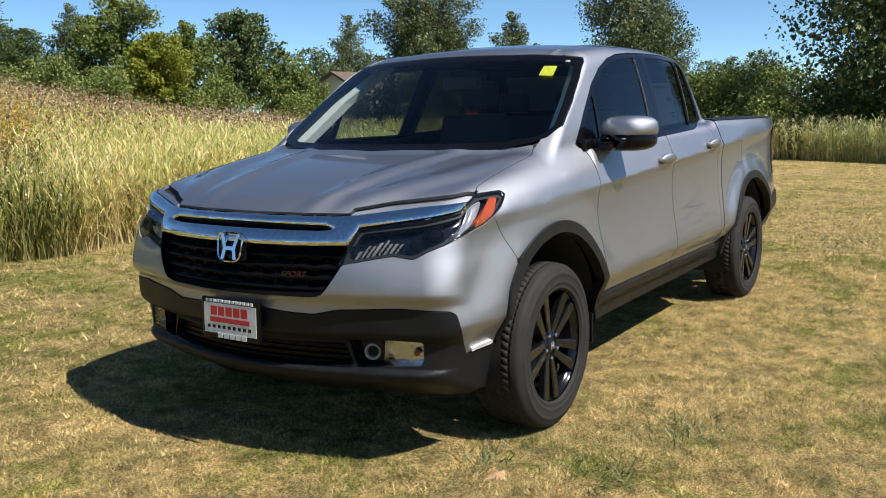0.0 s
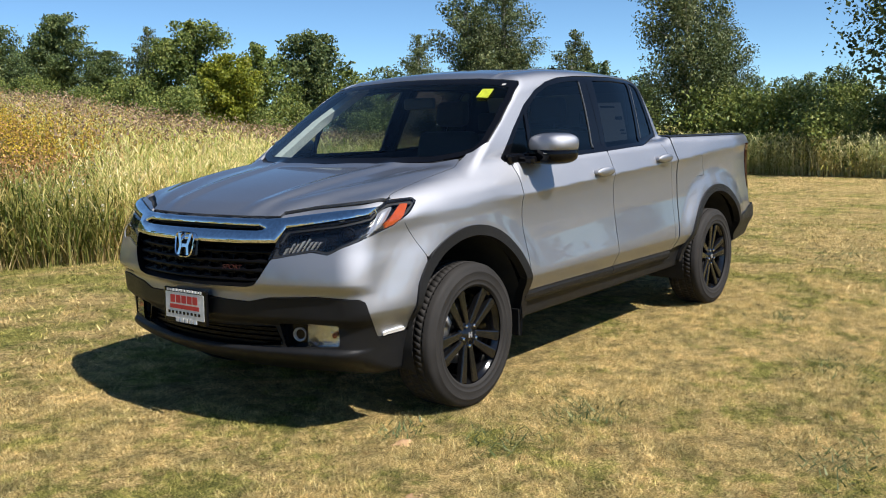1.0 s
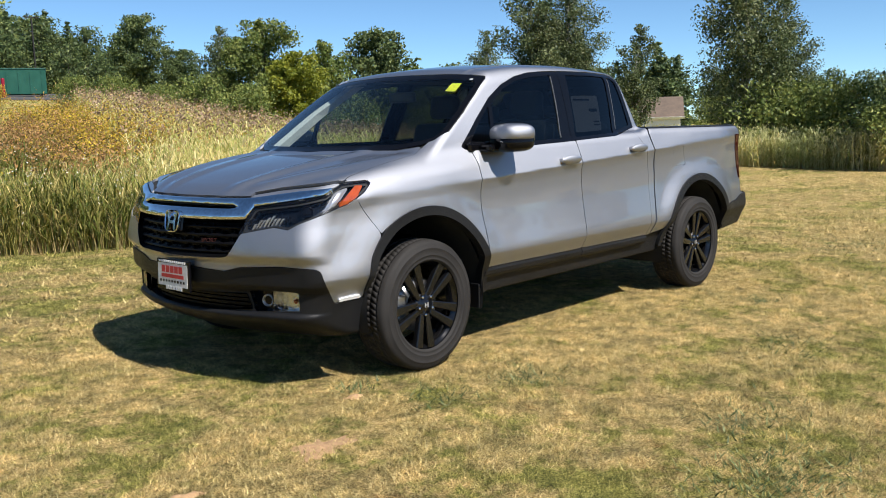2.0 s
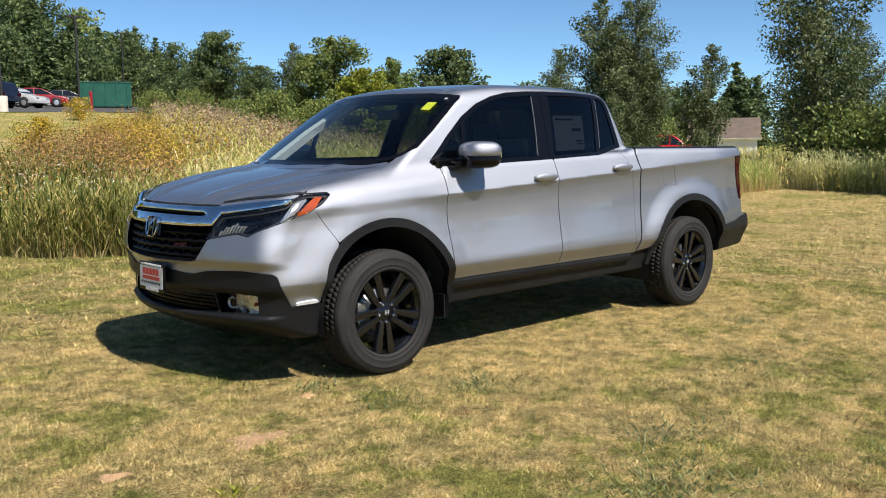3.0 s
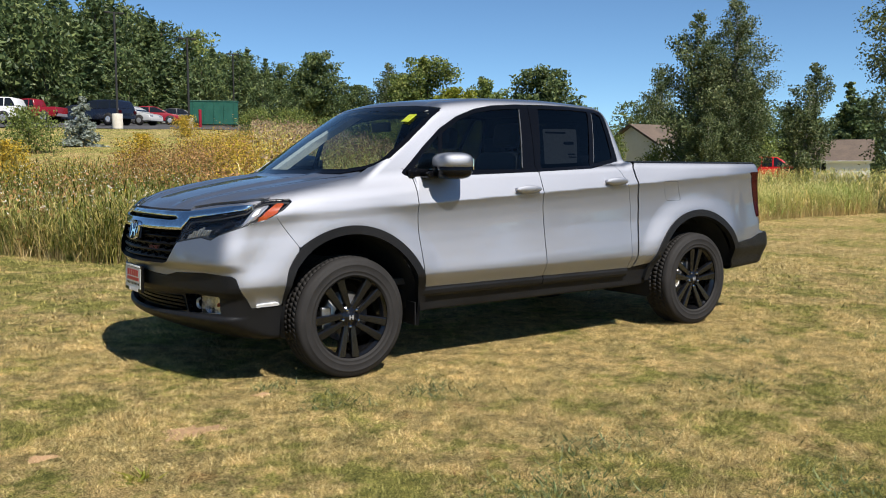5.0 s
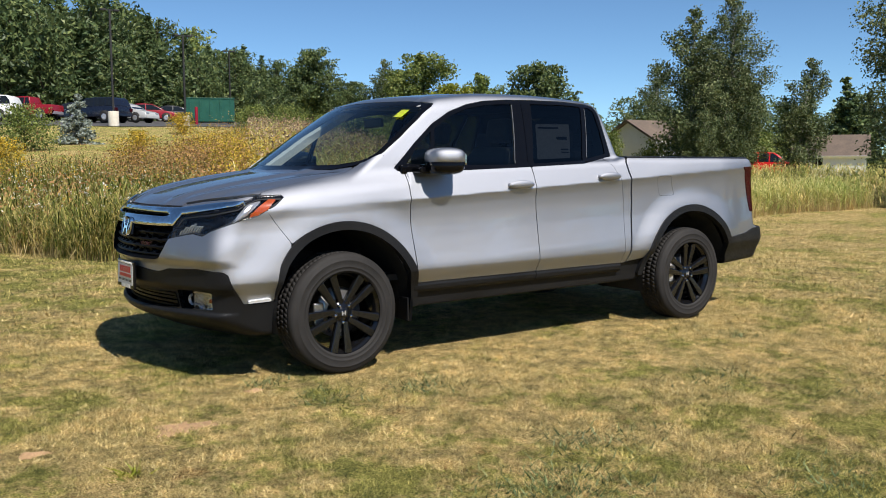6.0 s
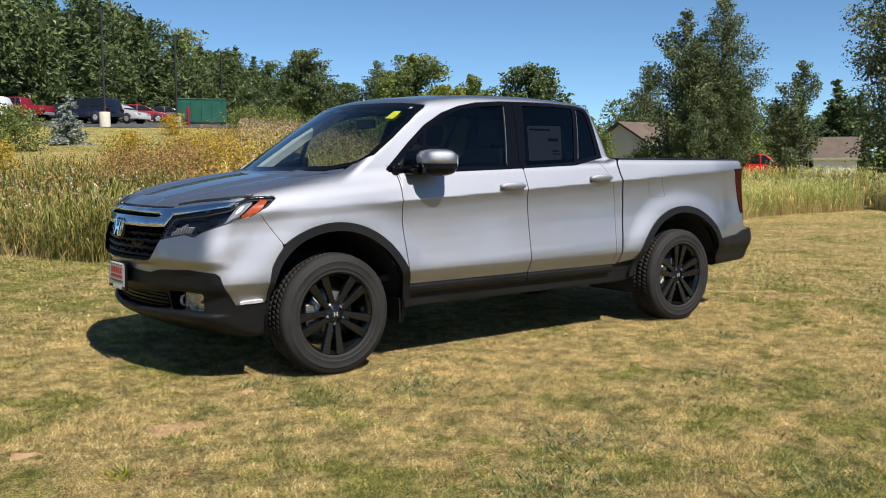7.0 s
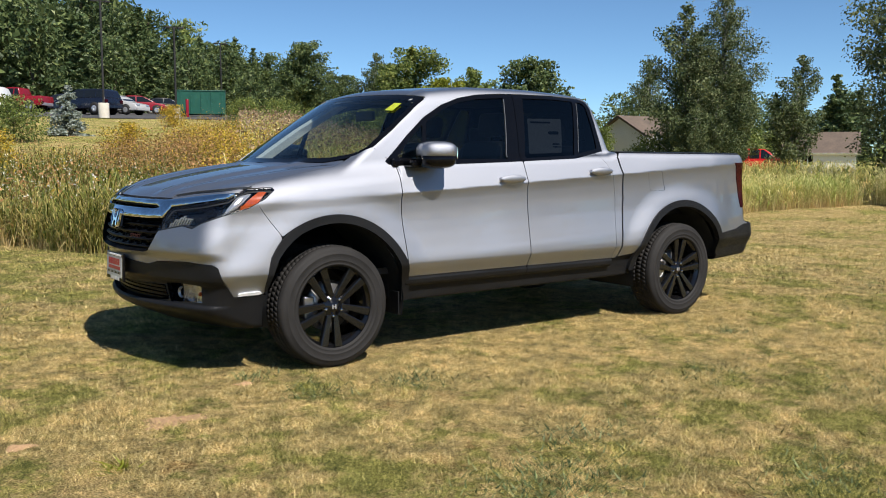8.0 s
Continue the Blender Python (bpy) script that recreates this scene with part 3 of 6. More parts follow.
WOOD_B = tree_meshes("wood", 13, 9.0, DARK_LEAF, BARK, "round", 3000, 0.62, 22, 0.03, 50, 1.8, 0.5, True)
WOOD_C = tree_meshes("wood", 13, 8.0, GREEN_LEAF, BARK, "round", 3000, 0.58, 23, 0.03, 54, 1.4, 0.5, True)
FARWOOD = tree_meshes("far_wood", 13, 9.0, DARK_LEAF, BARK, "round", 1500, 0.95, 16, 0.05, 26, 0.0, 0.62, True)
SPRUCE = tree_meshes("spruce", 6.0, 3.0, NEEDLE, BARK, "conifer", 5000, 0.25, 13, 0.03, 44)
SILVER = tree_meshes("silver_bush", 2.3, 1.7, SILVER_LEAF, BARK, "conifer", 3600, 0.13, 14, 0.03, 34, 0.5, 0.5)
GSHRUB = tree_meshes("weed_bush", 1.2, 1.5, GOLDEN, BARK, "shrub", 3600, 0.06, 15, 0.05, 20)

for az, d, m, s, turn in ((53.35, 47, POP1, 0.90, 0), (51.9, 48, POP2, 0.78, 200), (51.0, 47, POP2, 1.0, 40), (51.9, 50, POP2, 0.62, 110), (53.9, 49, POP3, 1.0, 90), (52.7, 46, POP3, 0.85, 10), (48.9, 72, POP2, 1.0, 310), (51.6, 45, POP3, 0.72, 60)):
    tree("poplar_tree", "tall poplar with grey-green leaves and a pale trunk", m, az, d, turn, s)
tree("aspen_tree", "young aspen with sparse grey-green leaves", POP3, 57.1, 49, 20, 1.03)
tree("birch_tree", "tall birch with a white trunk and thin crown", BIRCH, 63.2, 34, 0, 0.95)
tree("birch_tree", "tall birch with a white trunk and thin crown", BIRCH, 65.0, 36, 140, 0.62)
tree("spruce_tree", "dark pointed spruce behind the sheds", SPRUCE, 59.1, 92, 0, 1.2)
tree("spruce_tree", "dark pointed spruce behind the sheds", SPRUCE, 60.6, 96, 70, 1.35)
tree("spruce_tree", "dark pointed spruce behind the sheds", SPRUCE, 59.8, 90, 130, 1.5)
tree("oak_tree", "dark green spreading oak beyond the marsh", OAK, 42.0, 54, 30, 0.98)
tree("maple_tree", "yellow-green maple beyond the marsh", MAPLE, 36.2, 42, 0, 0.86)
tree("ash_tree", "green ash tree beyond the marsh", ASH, 34.7, 44, 0, 0.86)
tree("ash_tree", "green ash tree beyond the marsh", ASH, 33.2, 46, 150, 0.72)
tree("poplar_tree", "slender poplar beyond the marsh", POP3, 31.9, 47, 60, 0.80)
tree("willow_tree", "pale green willow beyond the marsh", WILLOW, 38.3, 45, 0, 1.02)
tree("willow_tree", "pale green willow beyond the marsh", WILLOW, 43.9, 52, 80, 0.95)
tree("willow_tree", "pale green willow beyond the marsh", WILLOW, 45.4, 52, 190, 0.80)
tree("willow_tree", "pale green willow beyond the marsh", WILLOW, 46.1, 53, 250, 0.62)
tree("oak_tree", "dark green leafy tree at the wood's edge", OAK, 27.8, 56, 100, 0.78)
tree("oak_tree", "dark green leafy tree at the wood's edge", OAK, 30.1, 55, 200, 0.55)
tree("big_tree", "large dark leafy tree beside the marsh", BIG, 78.0, 30, 0, 0.92)
tree("big_tree", "large dark leafy tree beside the marsh", BIG, 85, 32, 120, 1.0)
tree("big_tree", "large dark leafy tree beside the marsh", BIG, 81.5, 38, 220, 0.9)
for az, d, s in ((50.4, 50, 1.05), (48.8, 51, 0.72), (64.5, 33, 1.2), (66.5, 32, 1.1), (68.5, 31, 1.15), (70.3, 29, 0.9), (72.2, 36, 1.15), (54.4, 76, 1.4), (55.5, 80, 1.2), (62.6, 80, 1.4), (74.0, 33, 1.0), (75.8, 31, 1.05), (80, 27, 0.9), (44.5, 46, 0.8), (40.5, 47, 0.9), (38.0, 42, 0.7), (33.5, 41, 0.85), (31.0, 43, 0.9), (24.2, 52, 0.62), (26.2, 50, 0.7), (28.6, 48, 0.62)):
    tree("shrub", "dense green shrub at the marsh edge", SHRUB, az, d, az * 37 % 360, s * (0.86 if az > 62 else 1.0), "shrubs")
tree("silver_bush", "grey-green silvery conifer bush on the bank", SILVER, 14.2, 44, 0, 1.0, "bushes on the bank")
for az, d in ((20.1, 52), (10.2, 30), (17.5, 34)):
    tree("goldenrod_bush", "bush of yellow goldenrod", GSHRUB, az, d, az * 30, 1.0, "bushes on the bank")
tree("shrub", "low green shrub on the bank", SHRUB, 11.4, 40, 0, 0.7, "shrubs")

# the wooded hill behind the car park, and far woods
k = 0
for az in np.arange(2, 34, 1.4):
    for row, d in enumerate((88, 96, 107, 118)):
        k += 1
        target = np.interp(az, [2, 10, 14, 16.4, 18.1, 20, 21.7, 23, 25.5, 30, 34], [16.5, 15.5, 14.6, 13.4, 12.5, 11.7, 10.6, 9.4, 7.9, 5.0, 4.4]) * (0.62, 0.9, 1.0, 1.06)[row] * rng.uniform(0.84, 1.06)
        m, high, label = ((PINE if row == 1 else PINE_B, 15, "tall dark pine on the wooded hill"), (WOOD if row == 1 else (WOOD_B, WOOD_C)[k % 4 == 0], 13, "dark green broadleaf tree on the wooded hill"))[(k * 7 + row) % 5 < 2]
        tree("pine_tree" if high == 15 else "broadleaf_tree", label, m, az + rng.uniform(-0.8, 0.8), d + rng.uniform(-3, 3), k * 77 % 360, target / high, "wood on the hill")
for az in np.concatenate([np.arange(36, 47, 3.2), np.arange(47, 76, 1.0), np.arange(76, 104, 3.2)]):
    k += 1
    tree("broadleaf_tree", "dark broadleaf tree in the far wood", WOOD_B, az + rng.uniform(-1, 1), rng.uniform(95, 125), k * 77 % 360, rng.uniform(0.30, 0.42) if az < 48 else rng.uniform(0.50, 0.68) if az < 63 else rng.uniform(0.40, 0.54), "far wood")
for az in np.arange(92, 364, 6.5):
    k += 1
    tree("broadleaf_tree", "dark broadleaf tree in the far wood", FARWOOD, az, rng.uniform(48, 62), k * 77 % 360, rng.uniform(0.5, 0.75), "far wood")

# ---- the truck's outer shape, as fields: x runs to the rear from the front axle, y is half the width, z is up ----
def lerp(v, xs, ys):
    return np.interp(v, xs, ys)


def curve(v, xs, ys):
    """A smooth curve through a few knots (monotone cubic)."""
    xs, ys = np.asarray(xs, float), np.asarray(ys, float)
    d = np.diff(ys) / np.diff(xs)
    m = np.concatenate([[d[0]], np.where(d[1:] * d[:-1] > 0, 2 * d[1:] * d[:-1] / (d[1:] + d[:-1] + 1e-12), 0), [d[-1]]])
    v = np.clip(v, xs[0], xs[-1])
    i = np.clip(np.searchsorted(xs, v) - 1, 0, len(xs) - 2)
    h = np.diff(xs)[i]
    t = (v - xs[i]) / h
    return (2 * t ** 3 - 3 * t ** 2 + 1) * ys[i] + (t ** 3 - 2 * t ** 2 + t) * h * m[i] + (3 * t ** 2 - 2 * t ** 3) * ys[i + 1] + (t ** 3 - t ** 2) * h * m[i + 1]


def smax(a, b, k):
    h = np.clip(0.5 + 0.5 * (a - b) / k, 0, 1)
    return b + (a - b) * h + k * h * (1 - h)


def smin(a, b, k):
    return -smax(-a, -b, k)


WHEELS = ((0.0, 0.372), (3.18, 0.372))


def half_width(x, z):
    s = z - (1.09 + 0.05 * (x - 1.38))
    soft = curve(s, [-0.45, -0.36, -0.24, -0.12, -0.05, -0.012, 0.008, 0.06, 0.14, 0.22, 0.40], [-0.004, -0.009, -0.016, -0.0155, -0.0105, -0.003, 0.0, -0.010, -0.046, -0.094, -0.21])
    # the doors: a sharp shoulder crease, hollow below it, flaring again towards the sill
    crisp = curve(s, [-0.50, -0.45, -0.40, -0.33, -0.24, -0.14, -0.07, -0.03, -0.004, 0.0], [0.010, 0.007, 0.0010, -0.0075, -0.0160, -0.0200, -0.0165, -0.0095, -0.0014, 0.0])
    crisp = np.where(s > 0, curve(s, [0.0, 0.004, 0.05, 0.10, 0.15, 0.22, 0.40], [0.0, -0.0013, -0.0175, -0.036, -0.056, -0.094, -0.21]), crisp)
    k = smooth((x - 0.12) / 0.5) * (1 - 0.55 * smooth((x - 2.6) / 0.5))
    w = 0.976 + soft + (crisp - soft) * k
    w = w + curve(z, [0.2, 0.36, 0.45, 0.51, 0.588, 0.600, 0.63, 0.70, 0.87], [-0.11, -0.080, -0.060, -0.042, 0.0, 0.0052, 0.0068, 0.0045, 0.0])
    w = w - 0.045 * smooth((-0.15 - x) / 0.6) - 0.075 * smooth((x - 3.55) / 0.75)
    for wx, wz in WHEELS:
        d = np.hypot(x - wx, (z - wz) * 1.0)
        w = w + 0.024 * smooth(1 - (d - 0.54) / 0.20) * smooth((1.16 - z) / 0.25) * smooth((z - 0.42) / 0.35)
    return w


def nose(y, z):
    lead = curve(z, [0.22, 0.28, 0.335, 0.385, 0.408, 0.425, 0.53, 0.555, 0.575, 0.64, 0.68, 0.735, 0.80, 0.90, 0.99, 1.04, 1.2], [-0.66, -0.76, -0.885, -0.965, -0.976, -0.955, -0.955, -0.975, -0.992, -0.996, -1.0, -1.035, -1.03, -1.005, -0.962, -0.925, -0.78])
    return lead + 0.31 * (y * y + 0.2) ** 0.775 - 0.064


def hood_height(x, y):
    y = np.abs(y)
    z = curve(x, [-1.1, -0.95, -0.85, -0.7, -0.5, -0.2, 0.1, 0.4, 0.6], [0.98, 1.02, 1.055, 1.10, 1.148, 1.20, 1.238, 1.262, 1.275])
    ridge = lerp(x, [-0.9, 0.2], [0.30, 0.46])
    edge = lerp(x, [-0.8, -0.35, 0.2], [0.50, 0.72, 0.82])
    z = z + 0.012 * smooth(1 - np.abs(y - ridge) / 0.10) - 0.03 * (y / 0.8) ** 2 + 0.012 * smooth(1 - np.abs(y - edge + 0.03) / 0.14)
    return z


def tail(y, z):
    return curve(z, [0.40, 0.46, 0.60, 0.695, 0.73, 0.95, 1.2, 1.32], [4.24, 4.29, 4.305, 4.29, 4.20, 4.185, 4.16, 4.14]) - 0.11 * np.abs(y) ** 3


def wrap(x, y):
    """Runs round the front corner, from the middle of the nose to the side."""
    return 0.722 * x + 0.691 * np.abs(y)


def lamp_hollow(x, y, z):
    """The head lamps lie back, undercut, above a shelf in the bumper."""
    u = wrap(x, y)
    line = curve(u, [-0.50, -0.30, -0.04, 0.15, 0.27, 0.37], [0.90, 0.885, 0.872, 0.94, 0.985, 1.06])
    deep = curve(u, [-0.45, -0.31, -0.18, -0.04, 0.20, 0.28, 0.38], [0.0, 0.020, 0.040, 0.048, 0.040, 0.028, 0.0])
    s = z - line
    return 0.22 * deep * np.where(s > 0, 1 - 0.9 * smooth(s / 0.15), 1 - smooth(-s / 0.15)) * smooth((0.2 - x) / 0.3)


def lower_body(x, y, z):
    y = np.abs(y)
    top = np.where(x < 0.7, hood_height(x, y), 0) * (1 - smooth((x - 0.45) / 0.25)) + smooth((x - 0.45) / 0.25) * lerp(x, [0.5, 2.4, 2.52, 4.3], [1.24, 1.29, 1.314, 1.304])
    f = smax(y - half_width(x, z), (z - top) * 0.95, np.where(x < 0.5, 0.11, 0.05))
    f = smax(f, (nose(y, z) - x) * 0.9, 0.10)
    f = f + lamp_hollow(x, y, z)
    f = smax(f, x - tail(y, z), 0.07)
    return smax(f, lerp(x, [-1, -0.6, 0.5, 2.6, 3.7, 4.3], [0.24, 0.27, 0.335, 0.345, 0.42, 0.44]) - z, 0.03)


def windscreen(y, z):
    return 0.02 + 1.47 * (z - 1.25) + 0.18 * (z - 1.25) ** 2 + 0.27 * np.abs(y) ** 2


def cabin(x, y, z):
    y = np.abs(y)
    side = 0.888 - 0.25 * (z - 1.24) - 0.20 * (z - 1.24) ** 2 - 0.02 * smooth((0.9 - x) / 0.6) - 0.03 * smooth((x - 1.9) / 0.6)
    roof = curve(x, [0.6, 0.9, 1.3, 1.7, 2.2, 2.5], [1.70, 1.752, 1.785, 1.79, 1.772, 1.745]) - 0.045 * (y / 0.7) ** 2 + 0.006 * smooth(1 - np.abs(y - 0.56) / 0.03)
    f = smax(y - side, z - roof, 0.085)
    f = smax(f, (windscreen(y, z) - x) * 0.56, 0.03)
    f = smax(f, x - (2.515 - 0.27 * (z - 1.31) - 0.04 * y ** 2), 0.05)
    return smax(f, 1.15 - z, 0.01)


def shape(x, y, z):
    return smin(lower_body(x, y, z), cabin(x, y, z), 0.035)


def slope(P, e=0.005):
    x, y, z = P.T
    g = np.stack([shape(x + e, y, z) - shape(x - e, y, z), shape(x, y + e, z) - shape(x, y - e, z), shape(x, y, z + e) - shape(x, y, z - e)], 1) / (2 * e)
    return g / np.maximum(1e-9, np.linalg.norm(g, axis=1))[:, None]


def surface(h, lo=(-1.13, 0.0, 0.18), hi=(4.42, 1.10, 1.87)):
    """Half of the outer skin (y from 0 outwards) as triangles: one point for each cell that the skin crosses, moved on to it."""
    xs, ys, zs = np.arange(lo[0], hi[0], h), np.arange(lo[1] - 2 * h, hi[1], h), np.arange(lo[2], hi[2], h)
    f = shape(*np.meshgrid(xs, ys, zs, indexing="ij"))
    n = np.array(f.shape)
    acc, cnt = np.zeros((*(n - 1), 3), np.float32), np.zeros(n - 1, np.float32)
    corners = [(a, b, c) for a in (0, 1) for b in (0, 1) for c in (0, 1)]
    cut = lambda o: f[o[0]:n[0] - 1 + o[0], o[1]:n[1] - 1 + o[1], o[2]:n[2] - 1 + o[2]]
    for p in corners:
        for axis in range(3):
            if p[axis]:
                continue
            q = tuple(v + (k == axis) for k, v in enumerate(p))
            a, b = cut(p), cut(q)
            m = (a < 0) != (b < 0)
            t = np.where(m, a / np.where(m, a - b, 1), 0)
            for k in range(3):
                acc[..., k] += m * (p[k] + (t if k == axis else 0))
            cnt += m
    live = cnt > 0
    idx = np.full(n - 1, -1)
    idx[live] = np.arange(live.sum())
    V = (acc[live] / cnt[live][:, None] + np.argwhere(live)) * h + np.array([xs[0], ys[0], zs[0]])
    quads = []
    for axis in range(3):
        u, v = [(1, 2), (2, 0), (0, 1)][axis]
        lo, hi = [slice(1, -1)] * 3, [slice(1, -1)] * 3
        lo[axis], hi[axis] = slice(0, -1), slice(1, None)
        a, b = f[tuple(lo)] < 0, f[tuple(hi)] < 0
        at = np.argwhere(a != b)
        off = np.ones(3, int)
        off[axis] = 0
        at += off
        cells = []
        for du, dv in ((-1, -1), (0, -1), (0, 0), (-1, 0)):
            c = at.copy()
            c[:, u] += du
            c[:, v] += dv
            cells.append(idx[c[:, 0], c[:, 1], c[:, 2]])
        q = np.stack(cells, 1)
        inside_first = a[a != b]
        quads.append(np.where(inside_first[:, None], q, q[:, ::-1]))
    Q = np.concatenate(quads)
    Q = Q[(Q >= 0).all(1)]
    for _ in range(4):
        g = slope(V)
        V = V - g * np.clip(shape(*V.T), -0.01, 0.01)[:, None]
    return V, np.concatenate([Q[:, :3], Q[:, [0, 2, 3]]])


def clipped(V, F, s):
    """The part of a triangle mesh where the field s, given at its points, is below zero."""
    inside = s < 0
    k = inside[F].sum(1)
    whole = F[k == 3]
    new_v, made, out = [V], {}, [whole]
    part = F[(k == 1) | (k == 2)]
    if len(part):
        tri = part.copy()
        kk = inside[tri].sum(1)
        for _ in range(2):
            lone = np.where(kk == 1, True, False)
            turn = inside[tri[:, 0]] != lone
            tri[turn] = tri[turn][:, [1, 2, 0]]
        a, b, c = tri.T
        pairs = np.concatenate([np.sort(np.stack([a, b], 1), 1), np.sort(np.stack([a, c], 1), 1)])
        uniq, inv = np.unique(pairs, axis=0, return_inverse=True)
        inv = inv.ravel()
        sa, sb = s[uniq[:, 0]], s[uniq[:, 1]]
        t = np.clip(sa / np.where(sa == sb, 1, sa - sb), 0.0, 1.0)[:, None]
        new_v.append(V[uniq[:, 0]] * (1 - t) + V[uniq[:, 1]] * t)
        ab, ac = len(V) + inv[:len(tri)], len(V) + inv[len(tri):]
        one = kk == 1
        out.append(np.stack([a[one], ab[one], ac[one]], 1))
        two = ~one
        out.append(np.stack([ab[two], b[two], c[two]], 1))
        out.append(np.stack([ab[two], c[two], ac[two]], 1))
    V2, F2 = np.concatenate(new_v), np.concatenate(out)
    used, back = np.unique(F2, return_inverse=True)
    F2 = back.reshape(-1, 3)
    V2 = V2[used]
    return V2, F2[(F2[:, 0] != F2[:, 1]) & (F2[:, 1] != F2[:, 2]) & (F2[:, 0] != F2[:, 2])]


def poly(u, v, pts):
    """Distance to a polygon in the plane, negative inside."""
    pts = np.asarray(pts, float)
    d, inside = np.full(np.shape(u), 9.0), np.zeros(np.shape(u), bool)
    for (x0, y0), (x1, y1) in zip(pts, np.roll(pts, -1, 0)):
        ex, ey = x1 - x0, y1 - y0
        t = np.clip(((u - x0) * ex + (v - y0) * ey) / (ex * ex + ey * ey), 0, 1)
        d = np.minimum(d, np.hypot(u - x0 - t * ex, v - y0 - t * ey))
        c = ((y0 <= v) & (v < y1)) | ((y1 <= v) & (v < y0))
        if ey:
            inside ^= c & (u < x0 + (v - y0) / ey * ex)
    return np.where(inside, -d, d)


def both(*f):
    return np.maximum.reduce(f)


def either(*f):
    return np.minimum.reduce(f)


def skin_mesh(name, V, F, mat, off=0.0, rim=0.014, mirror=False, full=False, thick=False):
    """A panel from a piece of skin: its face, and a rim turned inwards, with the skin's own normals."""
    N = slope(V)
    if callable(off):
        d, e = off(*V.T), 0.002
        g = np.stack([off(*(V + e * k).T) - off(*(V - e * k).T) for k in np.eye(3)], 1) / (2 * e)
        g = g - (g * N).sum(1)[:, None] * N
        V = V + N * d[:, None]
        N = N - g
        N = N / np.linalg.norm(N, axis=1)[:, None]
    else:
        V = V + N * off
    if full:
        W = V * np.array([1, -1, 1])
        W[np.abs(V[:, 1]) < 1e-4, 1] = V[np.abs(V[:, 1]) < 1e-4, 1]
        remap = np.where(np.abs(V[:, 1]) < 1e-4, np.arange(len(V)), np.arange(len(V)) + len(V))
        V, N = np.concatenate([V, W]), np.concatenate([N, N * np.array([1, -1, 1])])
        F = np.concatenate([F, remap[F][:, ::-1]])
    if mirror:
        V, N, F = V * np.array([1, -1, 1]), N * np.array([1, -1, 1]), F[:, ::-1]
    e = np.concatenate([F[:, [0, 1]], F[:, [1, 2]], F[:, [2, 0]]])
    key = np.sort(e, 1)
    _, first, count = np.unique(key, axis=0, return_index=True, return_counts=True)
    edge = e[first[count == 1]]
    m = len(V)
    if rim:
        ids, back = np.unique(edge, return_inverse=True)
        back = back.reshape(-1, 2)
        k = len(ids)
        V2 = np.concatenate([V, V[ids], V[ids] - N[ids] * rim])
        a, b = m + back[:, 0], m + back[:, 1]
        F = np.concatenate([F, np.stack([a, a + k, b], 1), np.stack([b, a + k, b + k], 1)])
        N = np.concatenate([N, np.zeros((2 * k, 3))])
        V = V2
    me = mesh_of(name, V, F, mat, True)
    if len(me.vertices) == len(N):
        me.normals_split_custom_set_from_vertices(N.tolist())
    return me


def paint_material():
    """Silver metallic: a broad glint of fine flakes under a clear, mirror-smooth coat."""
    m = bpy.data.materials.new("silver_paint")
    m.use_nodes = True
    nt = m.node_tree
    nt.nodes.clear()
    out = nt.nodes.new("ShaderNodeOutputMaterial")
    flake = nt.nodes.new("ShaderNodeBsdfAnisotropic")
    flake.distribution = "BECKMANN"
    c = ramp(m, noise_of(m, 1400.0, 1.0), "Fac", [(0.35, (0.285, 0.294, 0.325)), (0.65, (0.365, 0.376, 0.414))])
    r = ramp(m, noise_of(m, 2.5, 5.0), "Fac", [(0.35, (0.645, 0.645, 0.645)), (0.7, (0.67, 0.67, 0.67))])
    link(m, c, "Color", flake, "Color")
    link(m, r, "Color", flake, "Roughness")
    pigment = nt.nodes.new("ShaderNodeBsdfDiffuse")
    pigment.inputs["Color"].default_value = (0.52, 0.54, 0.58, 1)
    base = node(m, "MixShader", Fac=0.115)
    nt.links.new(flake.outputs["BSDF"], base.inputs[1])
    nt.links.new(pigment.outputs["BSDF"], base.inputs[2])
    coat = nt.nodes.new("ShaderNodeBsdfAnisotropic")
    coat.distribution = "GGX"
    coat.inputs["Roughness"].default_value = 0.025
    fr = nt.nodes.new("ShaderNodeFresnel")
    fr.inputs["IOR"].default_value = 1.7
    mx = nt.nodes.new("ShaderNodeMixShader")
    link(m, fr, "Fac", mx, "Fac")
    nt.links.new(base.outputs["Shader"], mx.inputs[1])
    nt.links.new(coat.outputs["BSDF"], mx.inputs[2])
    nt.links.new(mx.outputs["Shader"], out.inputs["Surface"])
    return m


